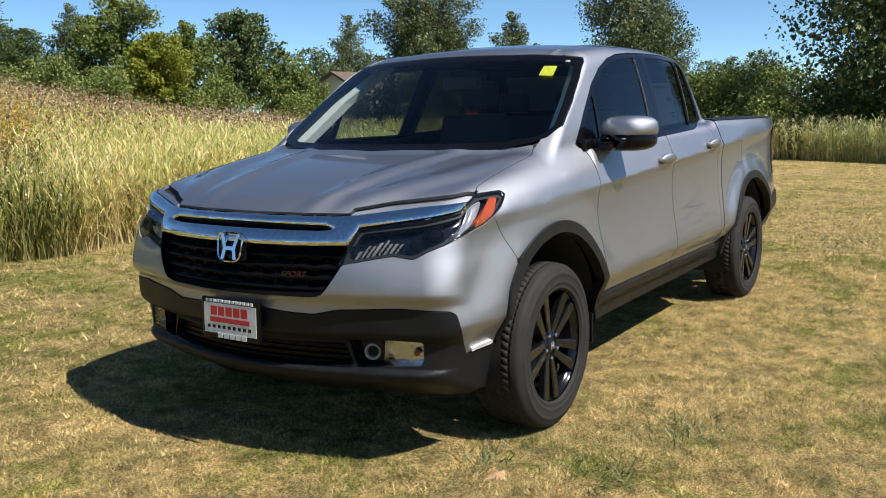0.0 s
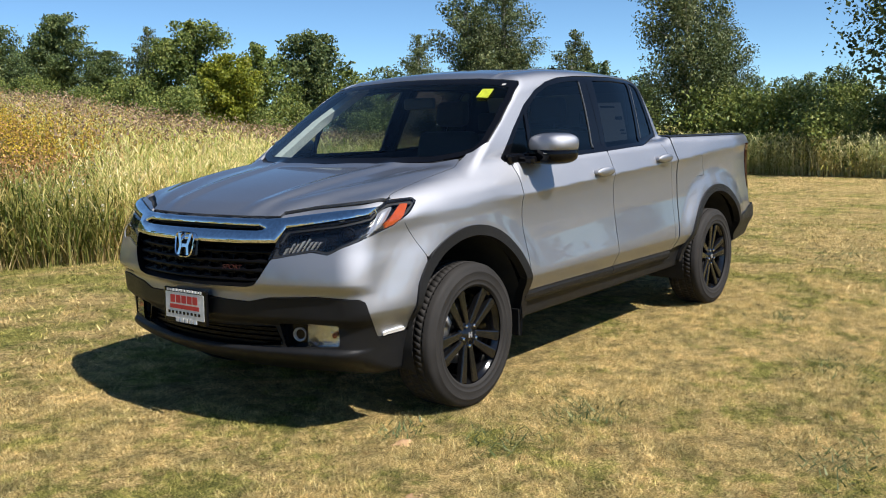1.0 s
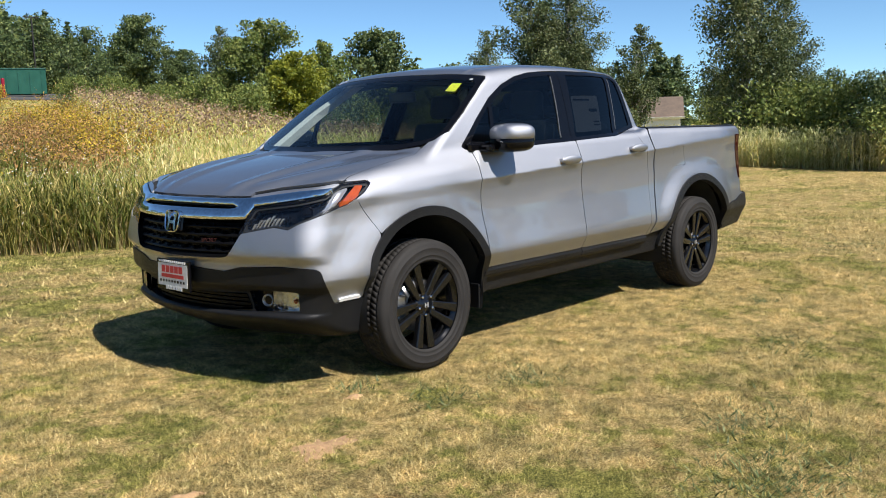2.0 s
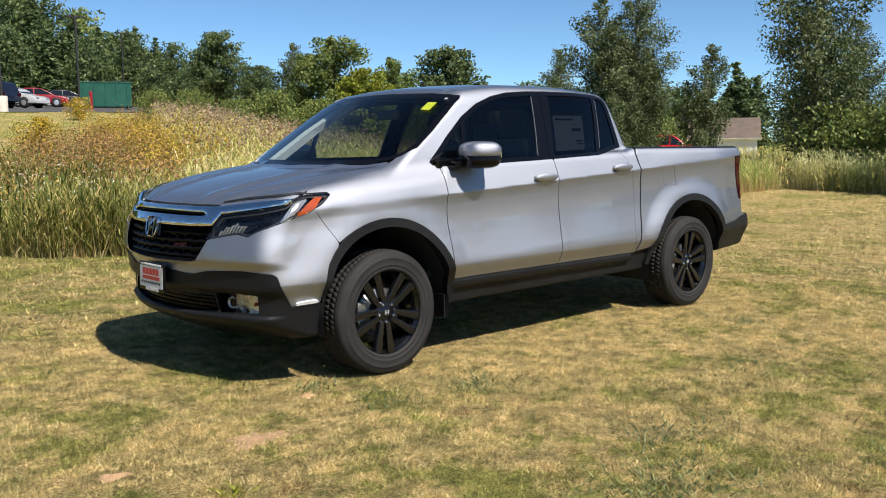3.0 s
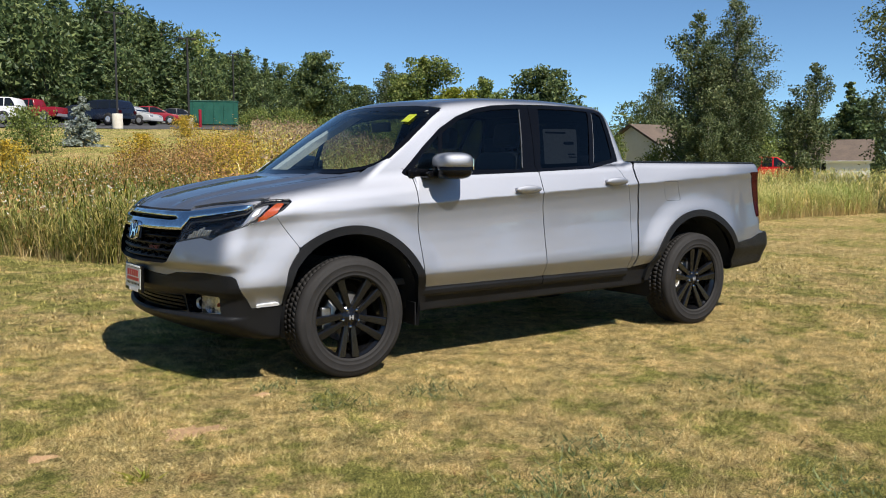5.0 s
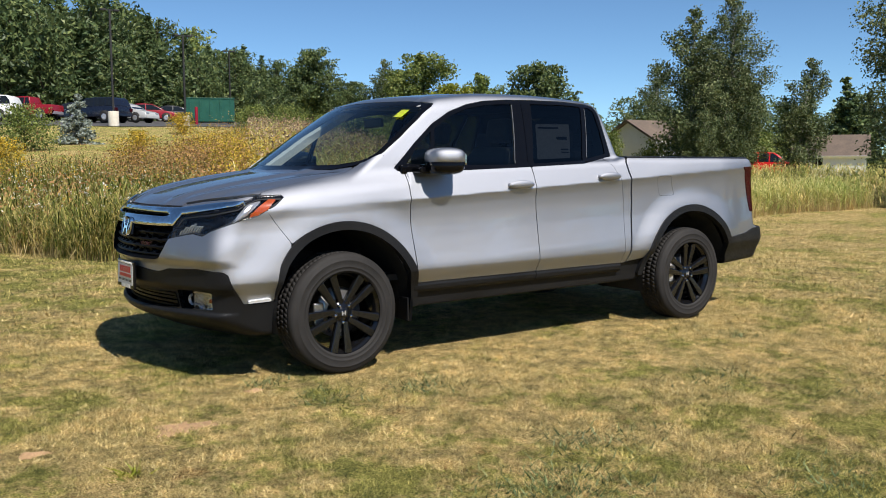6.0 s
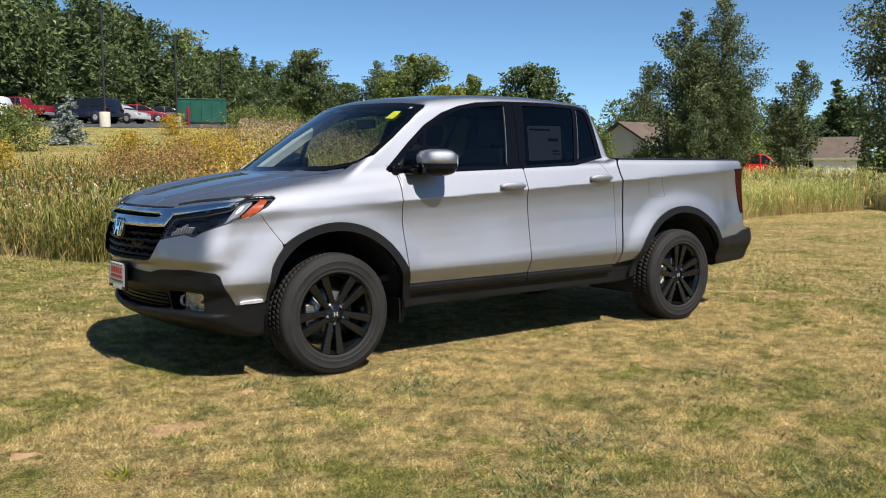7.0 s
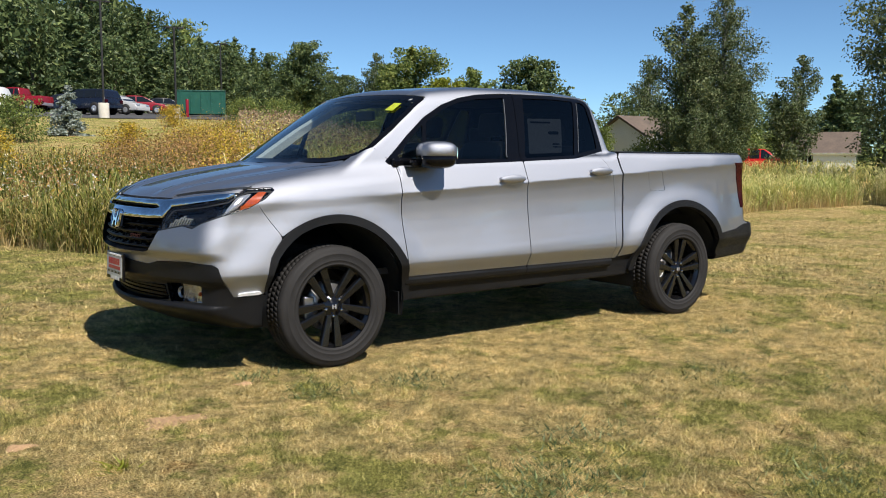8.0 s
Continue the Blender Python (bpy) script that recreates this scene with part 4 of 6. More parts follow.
def glass_material(name, tint, alpha):
    """Thin tinted pane: part of the light passes straight through, the face mirrors."""
    m = bpy.data.materials.new(name)
    m.use_nodes = True
    nt = m.node_tree
    nt.nodes.clear()
    out = nt.nodes.new("ShaderNodeOutputMaterial")
    tr = nt.nodes.new("ShaderNodeBsdfTransparent")
    tr.inputs["Color"].default_value = (*tint, 1)
    gl = nt.nodes.new("ShaderNodeBsdfGlossy")
    gl.inputs["Roughness"].default_value = 0.02
    fr = nt.nodes.new("ShaderNodeLayerWeight")
    fr.inputs["Blend"].default_value = 0.5
    steps = [fr]
    for op, value in (("POWER", 5.0), ("MULTIPLY", 0.9), ("ADD", 0.045)):
        q = nt.nodes.new("ShaderNodeMath")
        q.operation = op
        q.inputs[1].default_value = value
        nt.links.new(steps[-1].outputs["Facing" if steps[-1] is fr else "Value"], q.inputs[0])
        steps.append(q)
    mx = nt.nodes.new("ShaderNodeMixShader")
    nt.links.new(steps[-1].outputs["Value"], mx.inputs["Fac"])
    nt.links.new(tr.outputs["BSDF"], mx.inputs[1])
    nt.links.new(gl.outputs["BSDF"], mx.inputs[2])
    nt.links.new(mx.outputs["Shader"], out.inputs["Surface"])
    return m


PAINT = paint_material()
CLADDING = worn("black_cladding", (0.0125, 0.0128, 0.0138), 0.46, 0.2, 3.0, bump=0.25, fine=500, spec=0.2)
GLOSS_BLACK = worn("gloss_black", (0.004, 0.004, 0.005), 0.05, 0.1, 4.0, spec=0.22)
GRILLE_BLACK = worn("grille_black", (0.004, 0.004, 0.0045), 0.34, 0.15, 6.0, spec=0.09)
GRILLE_DEEP = worn("grille_shadow_black", (0.003, 0.003, 0.0032), 0.6, 0.15, 6.0, spec=0.06)
SHELL = worn("dark_inner_body", (0.012, 0.012, 0.012), 0.8, 0.2, 5.0)
CHROME = worn("chrome", (0.80, 0.81, 0.82), 0.04, 0.02, 8.0, metal=1.0)
LAMP_BOWL = worn("faceted_lamp_bowl", (0.62, 0.63, 0.65), 0.08, 0.3, 14.0, metal=1.0, bump=1.0, fine=55)
SCREEN = glass_material("windscreen_glass", (0.78, 0.85, 0.82), 0.5)
TINTED = glass_material("side_glass", (0.42, 0.47, 0.46), 0.5)
PRIVACY = glass_material("privacy_glass", (0.10, 0.11, 0.12), 0.5)
LENS = glass_material("clear_lens", (0.93, 0.94, 0.95), 0.5)
LAMP_DARK = worn("lamp_housing", (0.006, 0.007, 0.010), 0.18, 0.2, 10.0, spec=0.25)
LAMP_SILVER = worn("lamp_reflector", (0.55, 0.56, 0.59), 0.22, 0.05, 12.0, metal=0.6)
AMBER = worn("amber_lens", (0.40, 0.070, 0.018), 0.12, 0.12, 30.0)
RED_LENS = worn("red_lens", (0.034, 0.002, 0.004), 0.10, 0.2, 20.0, spec=0.08)
RUBBER = worn("tyre_rubber", (0.026, 0.0243, 0.0230), 0.7, 0.25, 6.0, bump=0.3, fine=200, spec=0.2)
WHEEL_BLACK = worn("black_wheel_paint", (0.006, 0.006, 0.0065), 0.13, 0.1, 5.0, spec=0.55)
SEAL = worn("window_seal_grey", (0.13, 0.135, 0.14), 0.3, 0.15, 20.0)
STEEL = worn("brake_steel", (0.42, 0.41, 0.40), 0.3, 0.2, 20.0, metal=0.9)
CABIN = worn("dark_cabin_trim", (0.035, 0.035, 0.037), 0.7, 0.2, 6.0, bump=0.2, fine=150)
PALE_TRIM = worn("pale_pillar_trim", (0.55, 0.55, 0.53), 0.7, 0.08, 8.0)
CLOTH = worn("grey_seat_cloth", (0.055, 0.055, 0.057), 0.9, 0.2, 8.0, bump=0.4, fine=300)
WHITE = worn("white_plate", (0.78, 0.77, 0.74), 0.4, 0.05, 20.0)
PLATE_RED = worn("plate_red", (0.62, 0.03, 0.035), 0.4, 0.08, 20.0)
DARK_RED = worn("dark_red_outline", (0.045, 0.008, 0.009), 0.4, 0.1, 30.0)
REFLECTOR = worn("clear_reflector", (0.86, 0.86, 0.86), 0.25, 0.04, 40.0, metal=0.2)
MIRROR = material("mirror_glass", (0.9, 0.9, 0.9), 0.02, 1.0)
STICKER = worn("yellow_sticker", (0.75, 0.82, 0.08), 0.5, 0.05, 30.0)
PAPER = worn("window_sheet", (0.80, 0.81, 0.80), 0.7, 0.05, 20.0)

truck = tagged(new("pickup_truck"), "silver crew cab pickup truck with black cladding, parked on the lawn", "truck")
SKIN_V, SKIN_F = surface(0.0145)
SKIN_V, SKIN_F = clipped(SKIN_V, SKIN_F, -SKIN_V[:, 1])
SKIN_V[np.abs(SKIN_V[:, 1]) < 1e-5, 1] = 0


# a finer stretch of skin for the grille and the head lamps
FINE_V, FINE_F = surface(0.0075, (-1.12, 0.0, 0.66), (-0.15, 1.02, 1.16))
FINE_V, FINE_F = clipped(FINE_V, FINE_F, -FINE_V[:, 1])
FINE_V[np.abs(FINE_V[:, 1]) < 1e-5, 1] = 0
FINE = (FINE_V, FINE_F)
LOW_V, LOW_F = surface(0.0075, (-1.05, 0.0, 0.38), (-0.55, 0.80, 0.58))
LOW_V, LOW_F = clipped(LOW_V, LOW_F, -LOW_V[:, 1])
LOW_V[np.abs(LOW_V[:, 1]) < 1e-5, 1] = 0
CORE_V, CORE_F = surface(0.034)
CORE_V, CORE_F = clipped(CORE_V, CORE_F, -CORE_V[:, 1])
CORE_V[np.abs(CORE_V[:, 1]) < 1e-5, 1] = 0


def part(name, source, mat, parent, label=""):
    """Links a mesh or a bmesh as one mesh object under a thing or a part."""
    if isinstance(source, bmesh.types.BMesh):
        me = bpy.data.meshes.new(name)
        source.to_mesh(me)
        source.free()
        source = me
    if mat and not source.materials:
        source.materials.append(mat)
    ob = new(name, source)
    ob.parent = parent
    return tagged(ob, label)


def panel(name, field, mat, parent, label="", side=0, off=0.0, rim=0.014, skin=None):
    """side -1: the driver's side (y < 0), 1: the other, 0: right across."""
    V, F = skin or (SKIN_V, SKIN_F)
    V, F = clipped(V, F, field(*V.T))
    return part(name, skin_mesh(name, V, F, mat, off, rim, mirror=side < 0, full=side == 0), mat, parent, label)


GAP = 0.003
ARCH_IN, ARCH_OUT = 0.508, 0.560


def arch(x, z, r, lift=0.0):
    return either(*[np.hypot(x - wx, (z - wz) * 1.0) for wx, wz in WHEELS]) - r


def front_in(x, z):
    """The front arch stands steeper in front of the wheel."""
    return np.where(x < 0, lerp(z, [0.25, 0.486, 0.694, 0.82], [0.428, 0.434, 0.488, ARCH_IN]), ARCH_IN)


def front_out(x, z):
    return np.where(x < 0, lerp(z, [0.25, 0.486, 0.694, 0.84], [0.43, 0.446, 0.527, ARCH_OUT]), ARCH_OUT)


# edges of the panels: u runs round the front corner, x along the side
DLO = [(0.425, 1.243), (0.446, 1.226), (0.51, 1.221), (0.90, 1.226), (1.39, 1.240), (1.55, 1.246), (2.04, 1.264), (2.394, 1.318), (2.378, 1.45), (2.372, 1.53), (2.362, 1.64), (2.345, 1.690), (2.29, 1.710),
       (2.0, 1.720), (1.70, 1.719), (1.48, 1.714), (1.26, 1.698), (1.095, 1.668), (0.933, 1.615), (0.771, 1.53), (0.612, 1.406), (0.509, 1.315)]
PANE_F = [(0.735, 1.262), (0.785, 1.50), (0.95, 1.595), (1.10, 1.645), (1.27, 1.673), (1.505, 1.690), (1.415, 1.262)]
PANE_Q = [(0.52, 1.272), (0.70, 1.260), (0.752, 1.485), (0.63, 1.385)]
PANE_R = [(1.585, 1.268), (1.685, 1.693), (2.00, 1.697), (2.195, 1.690), (2.075, 1.288)]
PANE_B = [(2.125, 1.300), (2.235, 1.685), (2.29, 1.683), (2.325, 1.655), (2.340, 1.50), (2.345, 1.335)]
SCREEN_YZ = [(-0.1, 1.236), (0.40, 1.238), (0.635, 1.242), (0.755, 1.264), (0.81, 1.287), (0.836, 1.335), (0.810, 1.441), (0.773, 1.562), (0.740, 1.643), (0.720, 1.668), (0.633, 1.680), (0.494, 1.693), (0.1, 1.703), (-0.1, 1.703)]
LAMP = [(-0.312, 0.844), (-0.226, 0.978), (0.013, 1.008), (0.152, 1.034), (0.186, 1.062), (0.239, 1.092), (0.357, 1.095), (0.374, 1.081), (0.342, 1.037), (0.262, 0.982), (0.140, 0.943), (0.010, 0.898), (-0.045, 0.869), (-0.115, 0.881), (-0.190, 0.868)]
AMBER_UZ = [(0.300, 1.080), (0.258, 1.030), (0.214, 0.958), (0.262, 0.972), (0.312, 1.020), (0.338, 1.078)]
BOOM_UZ = [(0.196, 1.062), (0.262, 1.080), (0.262, 1.066), (0.207, 0.965), (0.105, 0.914), (0.078, 0.918), (0.148, 0.962), (0.172, 1.015)]
WING = [(-0.9, 1.014), (-0.30, 1.018), (-0.235, 1.022), (0.017, 1.052), (0.186, 1.066), (0.150, 1.037), (0.013, 1.016), (-0.223, 0.982), (-0.272, 0.918), (-0.40, 0.914), (-0.9, 0.914)]
SLOT = [(-0.9, 0.970), (-0.36, 0.968), (-0.315, 0.975), (-0.345, 0.988), (-0.9, 0.996)]
GRILLE = [(-0.9, 0.9145), (-0.272, 0.9145), (-0.300, 0.848), (-0.365, 0.754), (-0.385, 0.728), (-0.42, 0.718), (-0.65, 0.714), (-0.9, 0.713)]
BUMPER_LINE = [(-0.9, 0.664), (-0.66, 0.663), (-0.52, 0.648), (-0.41, 0.643), (-0.32, 0.667), (-0.10, 0.679), (0.085, 0.668), (0.113, 0.652), (0.168, 0.474), (0.36, 0.484), (0.36, 0.56)]
AIR = [(-0.9, 0.512), (-0.60, 0.512), (-0.29, 0.525), (-0.258, 0.440), (-0.48, 0.420), (-0.9, 0.416)]
FOG_BAY = [(-0.275, 0.545), (-0.15, 0.552), (-0.15, 0.436), (-0.245, 0.430)]
SIDE_LAMP = [(-0.145, 0.552), (-0.008, 0.545), (-0.004, 0.443), (-0.150, 0.436)]


def f_hood(x, y, z):
    u = wrap(x, y)
    front = lerp(u, [-0.9, -0.25, -0.231, -0.083, 0.12, 0.224, 0.26, 2], [1.029, 1.032, 1.050, 1.073, 1.093, 1.104, 1.0, 1.0]) - z
    edge = y - lerp(x, [-0.9, -0.514, -0.45, -0.236, 0.0, 0.08, 0.187, 0.3], [0.90, 0.872, 0.850, 0.834, 0.822, 0.815, 0.77, 0.70])
    return both(front, edge, x - (lerp(y, [0, 0.40, 0.66, 0.80], [-0.03, 0.02, 0.10, 0.20])), 0.98 - z)


def f_screen(x, y, z):
    return both(poly(y, z, SCREEN_YZ), x - windscreen(y, z) - 0.05)


def f_lamp(x, y, z):
    return both(poly(wrap(x, y), z, LAMP), x - 0.1)


def f_dlo(x, y, z):
    return both(poly(x, z, DLO), 0.5 - y)


D1 = [(0.528, 0.3), (0.520, 0.53), (0.503, 0.70), (0.492, 0.85), (0.484, 1.02), (0.49, 1.20), (0.49, 1.3)]
D2 = [(1.556, 0.3), (1.552, 0.55), (1.550, 0.85), (1.535, 1.08), (1.530, 1.24), (1.60, 1.75)]
D3 = [(2.40, 0.3), (2.41, 0.50), (2.412, 0.68), (2.425, 0.975), (2.40, 1.10), (2.34, 1.22), (2.30, 1.27)]
CUT = [(2.43, 0.3), (2.45, 0.46), (2.47, 0.55), (2.478, 0.66), (2.493, 0.80), (2.508, 0.97), (2.498, 1.10), (2.475, 1.20), (2.470, 1.27), (2.51, 1.315), (2.6, 1.34)]


def at(line, z):
    return lerp(z, [p[1] for p in line], [p[0] for p in line])


SILL = 0.512


def f_front_cover(x, y, z):
    u = wrap(x, y)
    below = poly(u, z, BUMPER_LINE + [(0.6, 0.8), (0.6, 1.2), (-0.9, 1.2)])
    return both(below, z - lerp(u, [-0.9, -0.25, -0.231, -0.083, 0.12, 0.224, 0.3], [1.020, 1.023, 1.036, 1.058, 1.076, 1.092, 1.095]), front_out(x, z) - np.hypot(x, z - 0.372),
                (x - lerp(z, [0.4, 0.82, 0.985, 1.2], [-0.30, -0.352, -0.470, -0.60])), -poly(u, z, WING) + GAP, -poly(u, z, GRILLE) + GAP, -poly(u, z, LAMP) + GAP)


def f_fender(x, y, z):
    return both(lerp(z, [0.4, 0.82, 0.985, 1.05, 1.3], [-0.30, -0.352, -0.470, -0.56, -0.6]) - x + 0.004, x - at(D1, z) + GAP, SILL - z, ARCH_OUT - np.hypot(x, z - 0.372), -f_hood(x, y, z) + GAP, -f_lamp(x, y, z) + GAP,
                -f_screen(x, y, z) + GAP, -f_dlo(x, y, z) + GAP, 0.5 - y, z - 1.255 - 0.75 * (0.45 - x), lerp(wrap(x, y), [0.2, 0.24, 0.25, 2], [9, 1.10, 0.2, 0.2]) - z, 0.06 - x + lerp(y, [0.70, 0.78, 0.85], [9, 0.05, -9]))


def f_front_door(x, y, z):
    return both(at(D1, z) - x + GAP, x - at(D2, z) + GAP, SILL + 0.002 - z, poly(x, z, [(0.3, 0.3), (0.3, 1.215), (0.446, 1.222), (0.51, 1.218), (0.90, 1.223), (1.39, 1.237), (1.55, 1.243), (1.75, 1.25), (1.75, 0.3)]), 0.5 - y)


def f_rear_door(x, y, z):
    return both(at(D2, z) - x + GAP, x - at(D3, z) + GAP, SILL + 0.002 - z, poly(x, z, [(1.3, 0.3), (1.3, 1.236), (1.55, 1.243), (2.04, 1.261), (2.30, 1.30), (2.6, 1.31), (2.6, 0.3)]), 0.5 - y)


def f_cab(x, y, z):
    """Roof rails, pillars and the cab's corner behind the rear door."""
    return both(-f_dlo(x, y, z) + GAP, -f_screen(x, y, z) + GAP, x - at(CUT, z) + 0.007, 0.03 - either(f_hood(x, y, z) + 0.03, f_fender(x, y, z) + 0.03), -f_front_door(x, y, z) + GAP, -f_rear_door(x, y, z) + GAP, SILL - z,
                either(1.255 + 0.75 * (0.45 - x) - z, at(D3, z) - x), 0.16 - x)


def f_roof(x, y, z):
    return both(y - lerp(x, [0.7, 0.9, 1.1, 2.5], [0.66, 0.60, 0.565, 0.55]), 1.66 - z, x - 2.44, -f_screen(x, y, z) + GAP)


def f_bed(x, y, z):
    return both(at(CUT, z) - x + 0.009, ARCH_OUT - np.hypot(x - 3.18, z - 0.372), lerp(x, [2.4, 2.7, 3.6, 3.93, 4.06, 4.3], [0.512, 0.545, 0.640, 0.664, 0.70, 0.72]) - z,
                -poly(x, z, TAIL) + GAP, lerp(z, [0.6, 1.32], [0.72, 0.72]) - y, z - lerp(x, [2.5, 4.3], [1.303, 1.293]))


TAIL = [(3.890, 1.222), (3.930, 1.195), (3.998, 0.93), (4.026, 0.846), (4.4, 0.83), (4.4, 1.23)]

# inner shell, seen only through the gaps and from inside the cab
panel("inner_body", lambda x, y, z: both(-f_dlo(x, y, z) - 0.012, -f_screen(x, y, z) - 0.012, np.minimum(ARCH_IN, front_in(x, z)) + 0.01 - arch(x, z, 0), -both(poly(x, z, [(2.35, 1.40), (2.35, 1.64), (2.7, 1.64), (2.7, 1.40)]), y - 0.6), -both(y - 0.80, 2.56 - x, x - 4.12, 0.9 - z),
                                         -both(poly(wrap(x, y), z, LAMP)) - 0.012, -both(poly(wrap(x, y), z, GRILLE), x), -both(poly(wrap(x, y), z, AIR), x), -both(poly(wrap(x, y), z, SLOT), x), -poly(wrap(x, y), z, FOG_BAY), -poly(wrap(x, y), z, SIDE_LAMP)), SHELL, truck, off=-0.018, rim=0, skin=(CORE_V, CORE_F))
hood = panel("hood", f_hood, PAINT, truck)
panel("front_bumper_cover", f_front_cover, PAINT, truck, "silver upper front bumper")
for side in (-1, 1):
    panel("front_fender", f_fender, PAINT, truck, side=side)
panel("cab_frame", lambda x, y, z: both(f_cab(x, y, z), -f_roof(x, y, z) + 0.002), PAINT, truck)
roof = panel("roof", f_roof, PAINT, truck, off=-0.002)
doors = {}
for side in (-1, 1):
    doors["front", side] = panel("front_door", f_front_door, PAINT, truck, side=side)
    doors["rear", side] = panel("rear_door", f_rear_door, PAINT, truck, side=side)
FUEL = [(2.785, 1.160), (2.925, 1.158), (2.94, 1.150), (2.985, 1.02), (2.975, 1.012), (2.835, 1.012), (2.822, 1.02), (2.778, 1.15)]
panel("bed_side", lambda x, y, z: both(f_bed(x, y, z), -poly(x, z, FUEL) + 0.0022), PAINT, truck, side=-1)
panel("bed_side", f_bed, PAINT, truck, side=1)
panel("fuel_door", lambda x, y, z: both(poly(x, z, FUEL), 0.5 - y), PAINT, truck, side=-1, off=-0.001)

# glazing and its black surrounds
PANES = (PANE_F, PANE_Q, PANE_R, PANE_B)
for side in (-1, 1):
    for door, panes, mats, lo, hi in (("front", (PANE_F, PANE_Q), (TINTED, TINTED), 0.3, 0), ("rear", (PANE_R, PANE_B), (PRIVACY, PRIVACY), 0, 3)):
        home = doors[door, side]
        zone = (lambda x, z: x - at(D2, z) + 0.002) if door == "front" else (lambda x, z: at(D2, z) - x + 0.002)
        panel("window_trim", lambda x, y, z: both(f_dlo(x, y, z), zone(x, z), *[-poly(x, z, p) for p in panes]), GLOSS_BLACK, home, "gloss black window surround", side, off=-0.004)
        for p, m in zip(panes, mats):
            g = panel("window_glass", lambda x, y, z: both(poly(x, z, p), 0.5 - y), m, home, "dark tinted window glass", side, off=-0.009, rim=0)
SEALS = ((PANE_F, 5, "front"), (PANE_B, 0, "rear"))
for side in (-1, 1):
    for p, k, door in SEALS:
        (x0, z0), (x1, z1) = p[k], p[k + 1]
        V, F = clipped(SKIN_V, SKIN_F, both(min(z0, z1) + 0.01 - SKIN_V[:, 2], SKIN_V[:, 2] - max(z0, z1) + 0.01, 0.5 - SKIN_V[:, 1]))
        for s in (1, -1):
            V, F = clipped(V, F, s * (V[:, 0] - x0 - (x1 - x0) * (V[:, 2] - z0) / (z1 - z0)) - 0.002)
        part("window_seal", skin_mesh("window_seal", V, F, SEAL, -0.002, 0.008, mirror=side < 0), SEAL, doors[door, side], "thin bright window seal")
screen = panel("windscreen", lambda x, y, z: f_screen(x, y, z) + 0.026, SCREEN, truck, "clear laminated windscreen", off=-0.004, rim=0)
panel("windscreen_border", lambda x, y, z: both(f_screen(x, y, z), -f_screen(x, y, z) - 0.028), GLOSS_BLACK, truck, "black windscreen surround", off=-0.004)
panel("cowl", lambda x, y, z: both(lerp(y, [0, 0.40, 0.66, 0.80], [-0.026, 0.024, 0.104, 0.204]) - x, -f_screen(x, y, z) + 0.002, y - 0.70, x - 0.20, z - 1.30, 1.15 - z, x - windscreen(y, z) - 0.03), CLADDING, truck, "black plastic cowl under the windscreen", off=-0.006)
panel("rear_window", lambda x, y, z: both(poly(y, z, [(-0.1, 1.36), (0.58, 1.36), (0.62, 1.40), (0.58, 1.64), (-0.1, 1.66)]), 2.36 - x), PRIVACY, truck, "dark rear window", off=0.002, rim=0)

# black cladding
for side in (-1, 1):
    panel("rocker_panel", lambda x, y, z: both(z - SILL + 0.002, x - 2.72, 0.40 - x, ARCH_OUT - arch(x, z, 0) - 0.006, 0.34 - y), CLADDING, truck, "black lower sill cladding", side, off=-0.016)
    for door, a, b in (("front", D1, D2), ("rear", D2, D3)):
        panel("door_cladding", lambda x, y, z: both(at(a, z) - x + GAP, x - at(b, z) + GAP, z - SILL, 0.448 - z, 0.5 - y), CLADDING, doors[door, side], "black cladding strip along the door's foot", side,
              off=lambda x, y, z: 0.003 + 0.011 * smooth((SILL - z) / 0.02) * smooth((z - 0.446) / 0.022), rim=0.03)
    panel("front_wheel_arch", lambda x, y, z: both(np.hypot(x, z - 0.372) - front_out(x, z), front_in(x, z) - np.hypot(x, z - 0.372), 0.55 - y, lerp(x, [-1, 0, 0.01, 1], [0.49, 0.49, 0.36, 0.36]) - z), CLADDING, truck, "black wheel arch flare", side, off=0.012, rim=0.05)
    panel("rear_wheel_arch", lambda x, y, z: both(np.hypot(x - 3.18, z - 0.372) - ARCH_OUT, ARCH_IN - np.hypot(x - 3.18, z - 0.372), 0.55 - y, lerp(x, [2, 3.18, 3.19, 4], [0.40, 0.40, 0.45, 0.45]) - z), CLADDING, truck, "black wheel arch flare", side, off=0.012, rim=0.05)
    panel("tail_lamp", lambda x, y, z: both(poly(x, z, TAIL), 0.66 - y), RED_LENS, truck, "dark red tail lamp", side, off=0.004)


def f_lower(x, y, z):
    u = wrap(x, y)
    return both(-poly(u, z, BUMPER_LINE + [(0.6, 0.8), (0.6, 1.2), (-0.9, 1.2)]) + GAP, x + 0.25, front_in(x, z) + 0.005 - np.hypot(x, z - 0.372), -poly(u, z, AIR), -poly(u, z, FOG_BAY), -poly(u, z, SIDE_LAMP), z - 0.75, 0.245 - z + 0.0 * x)


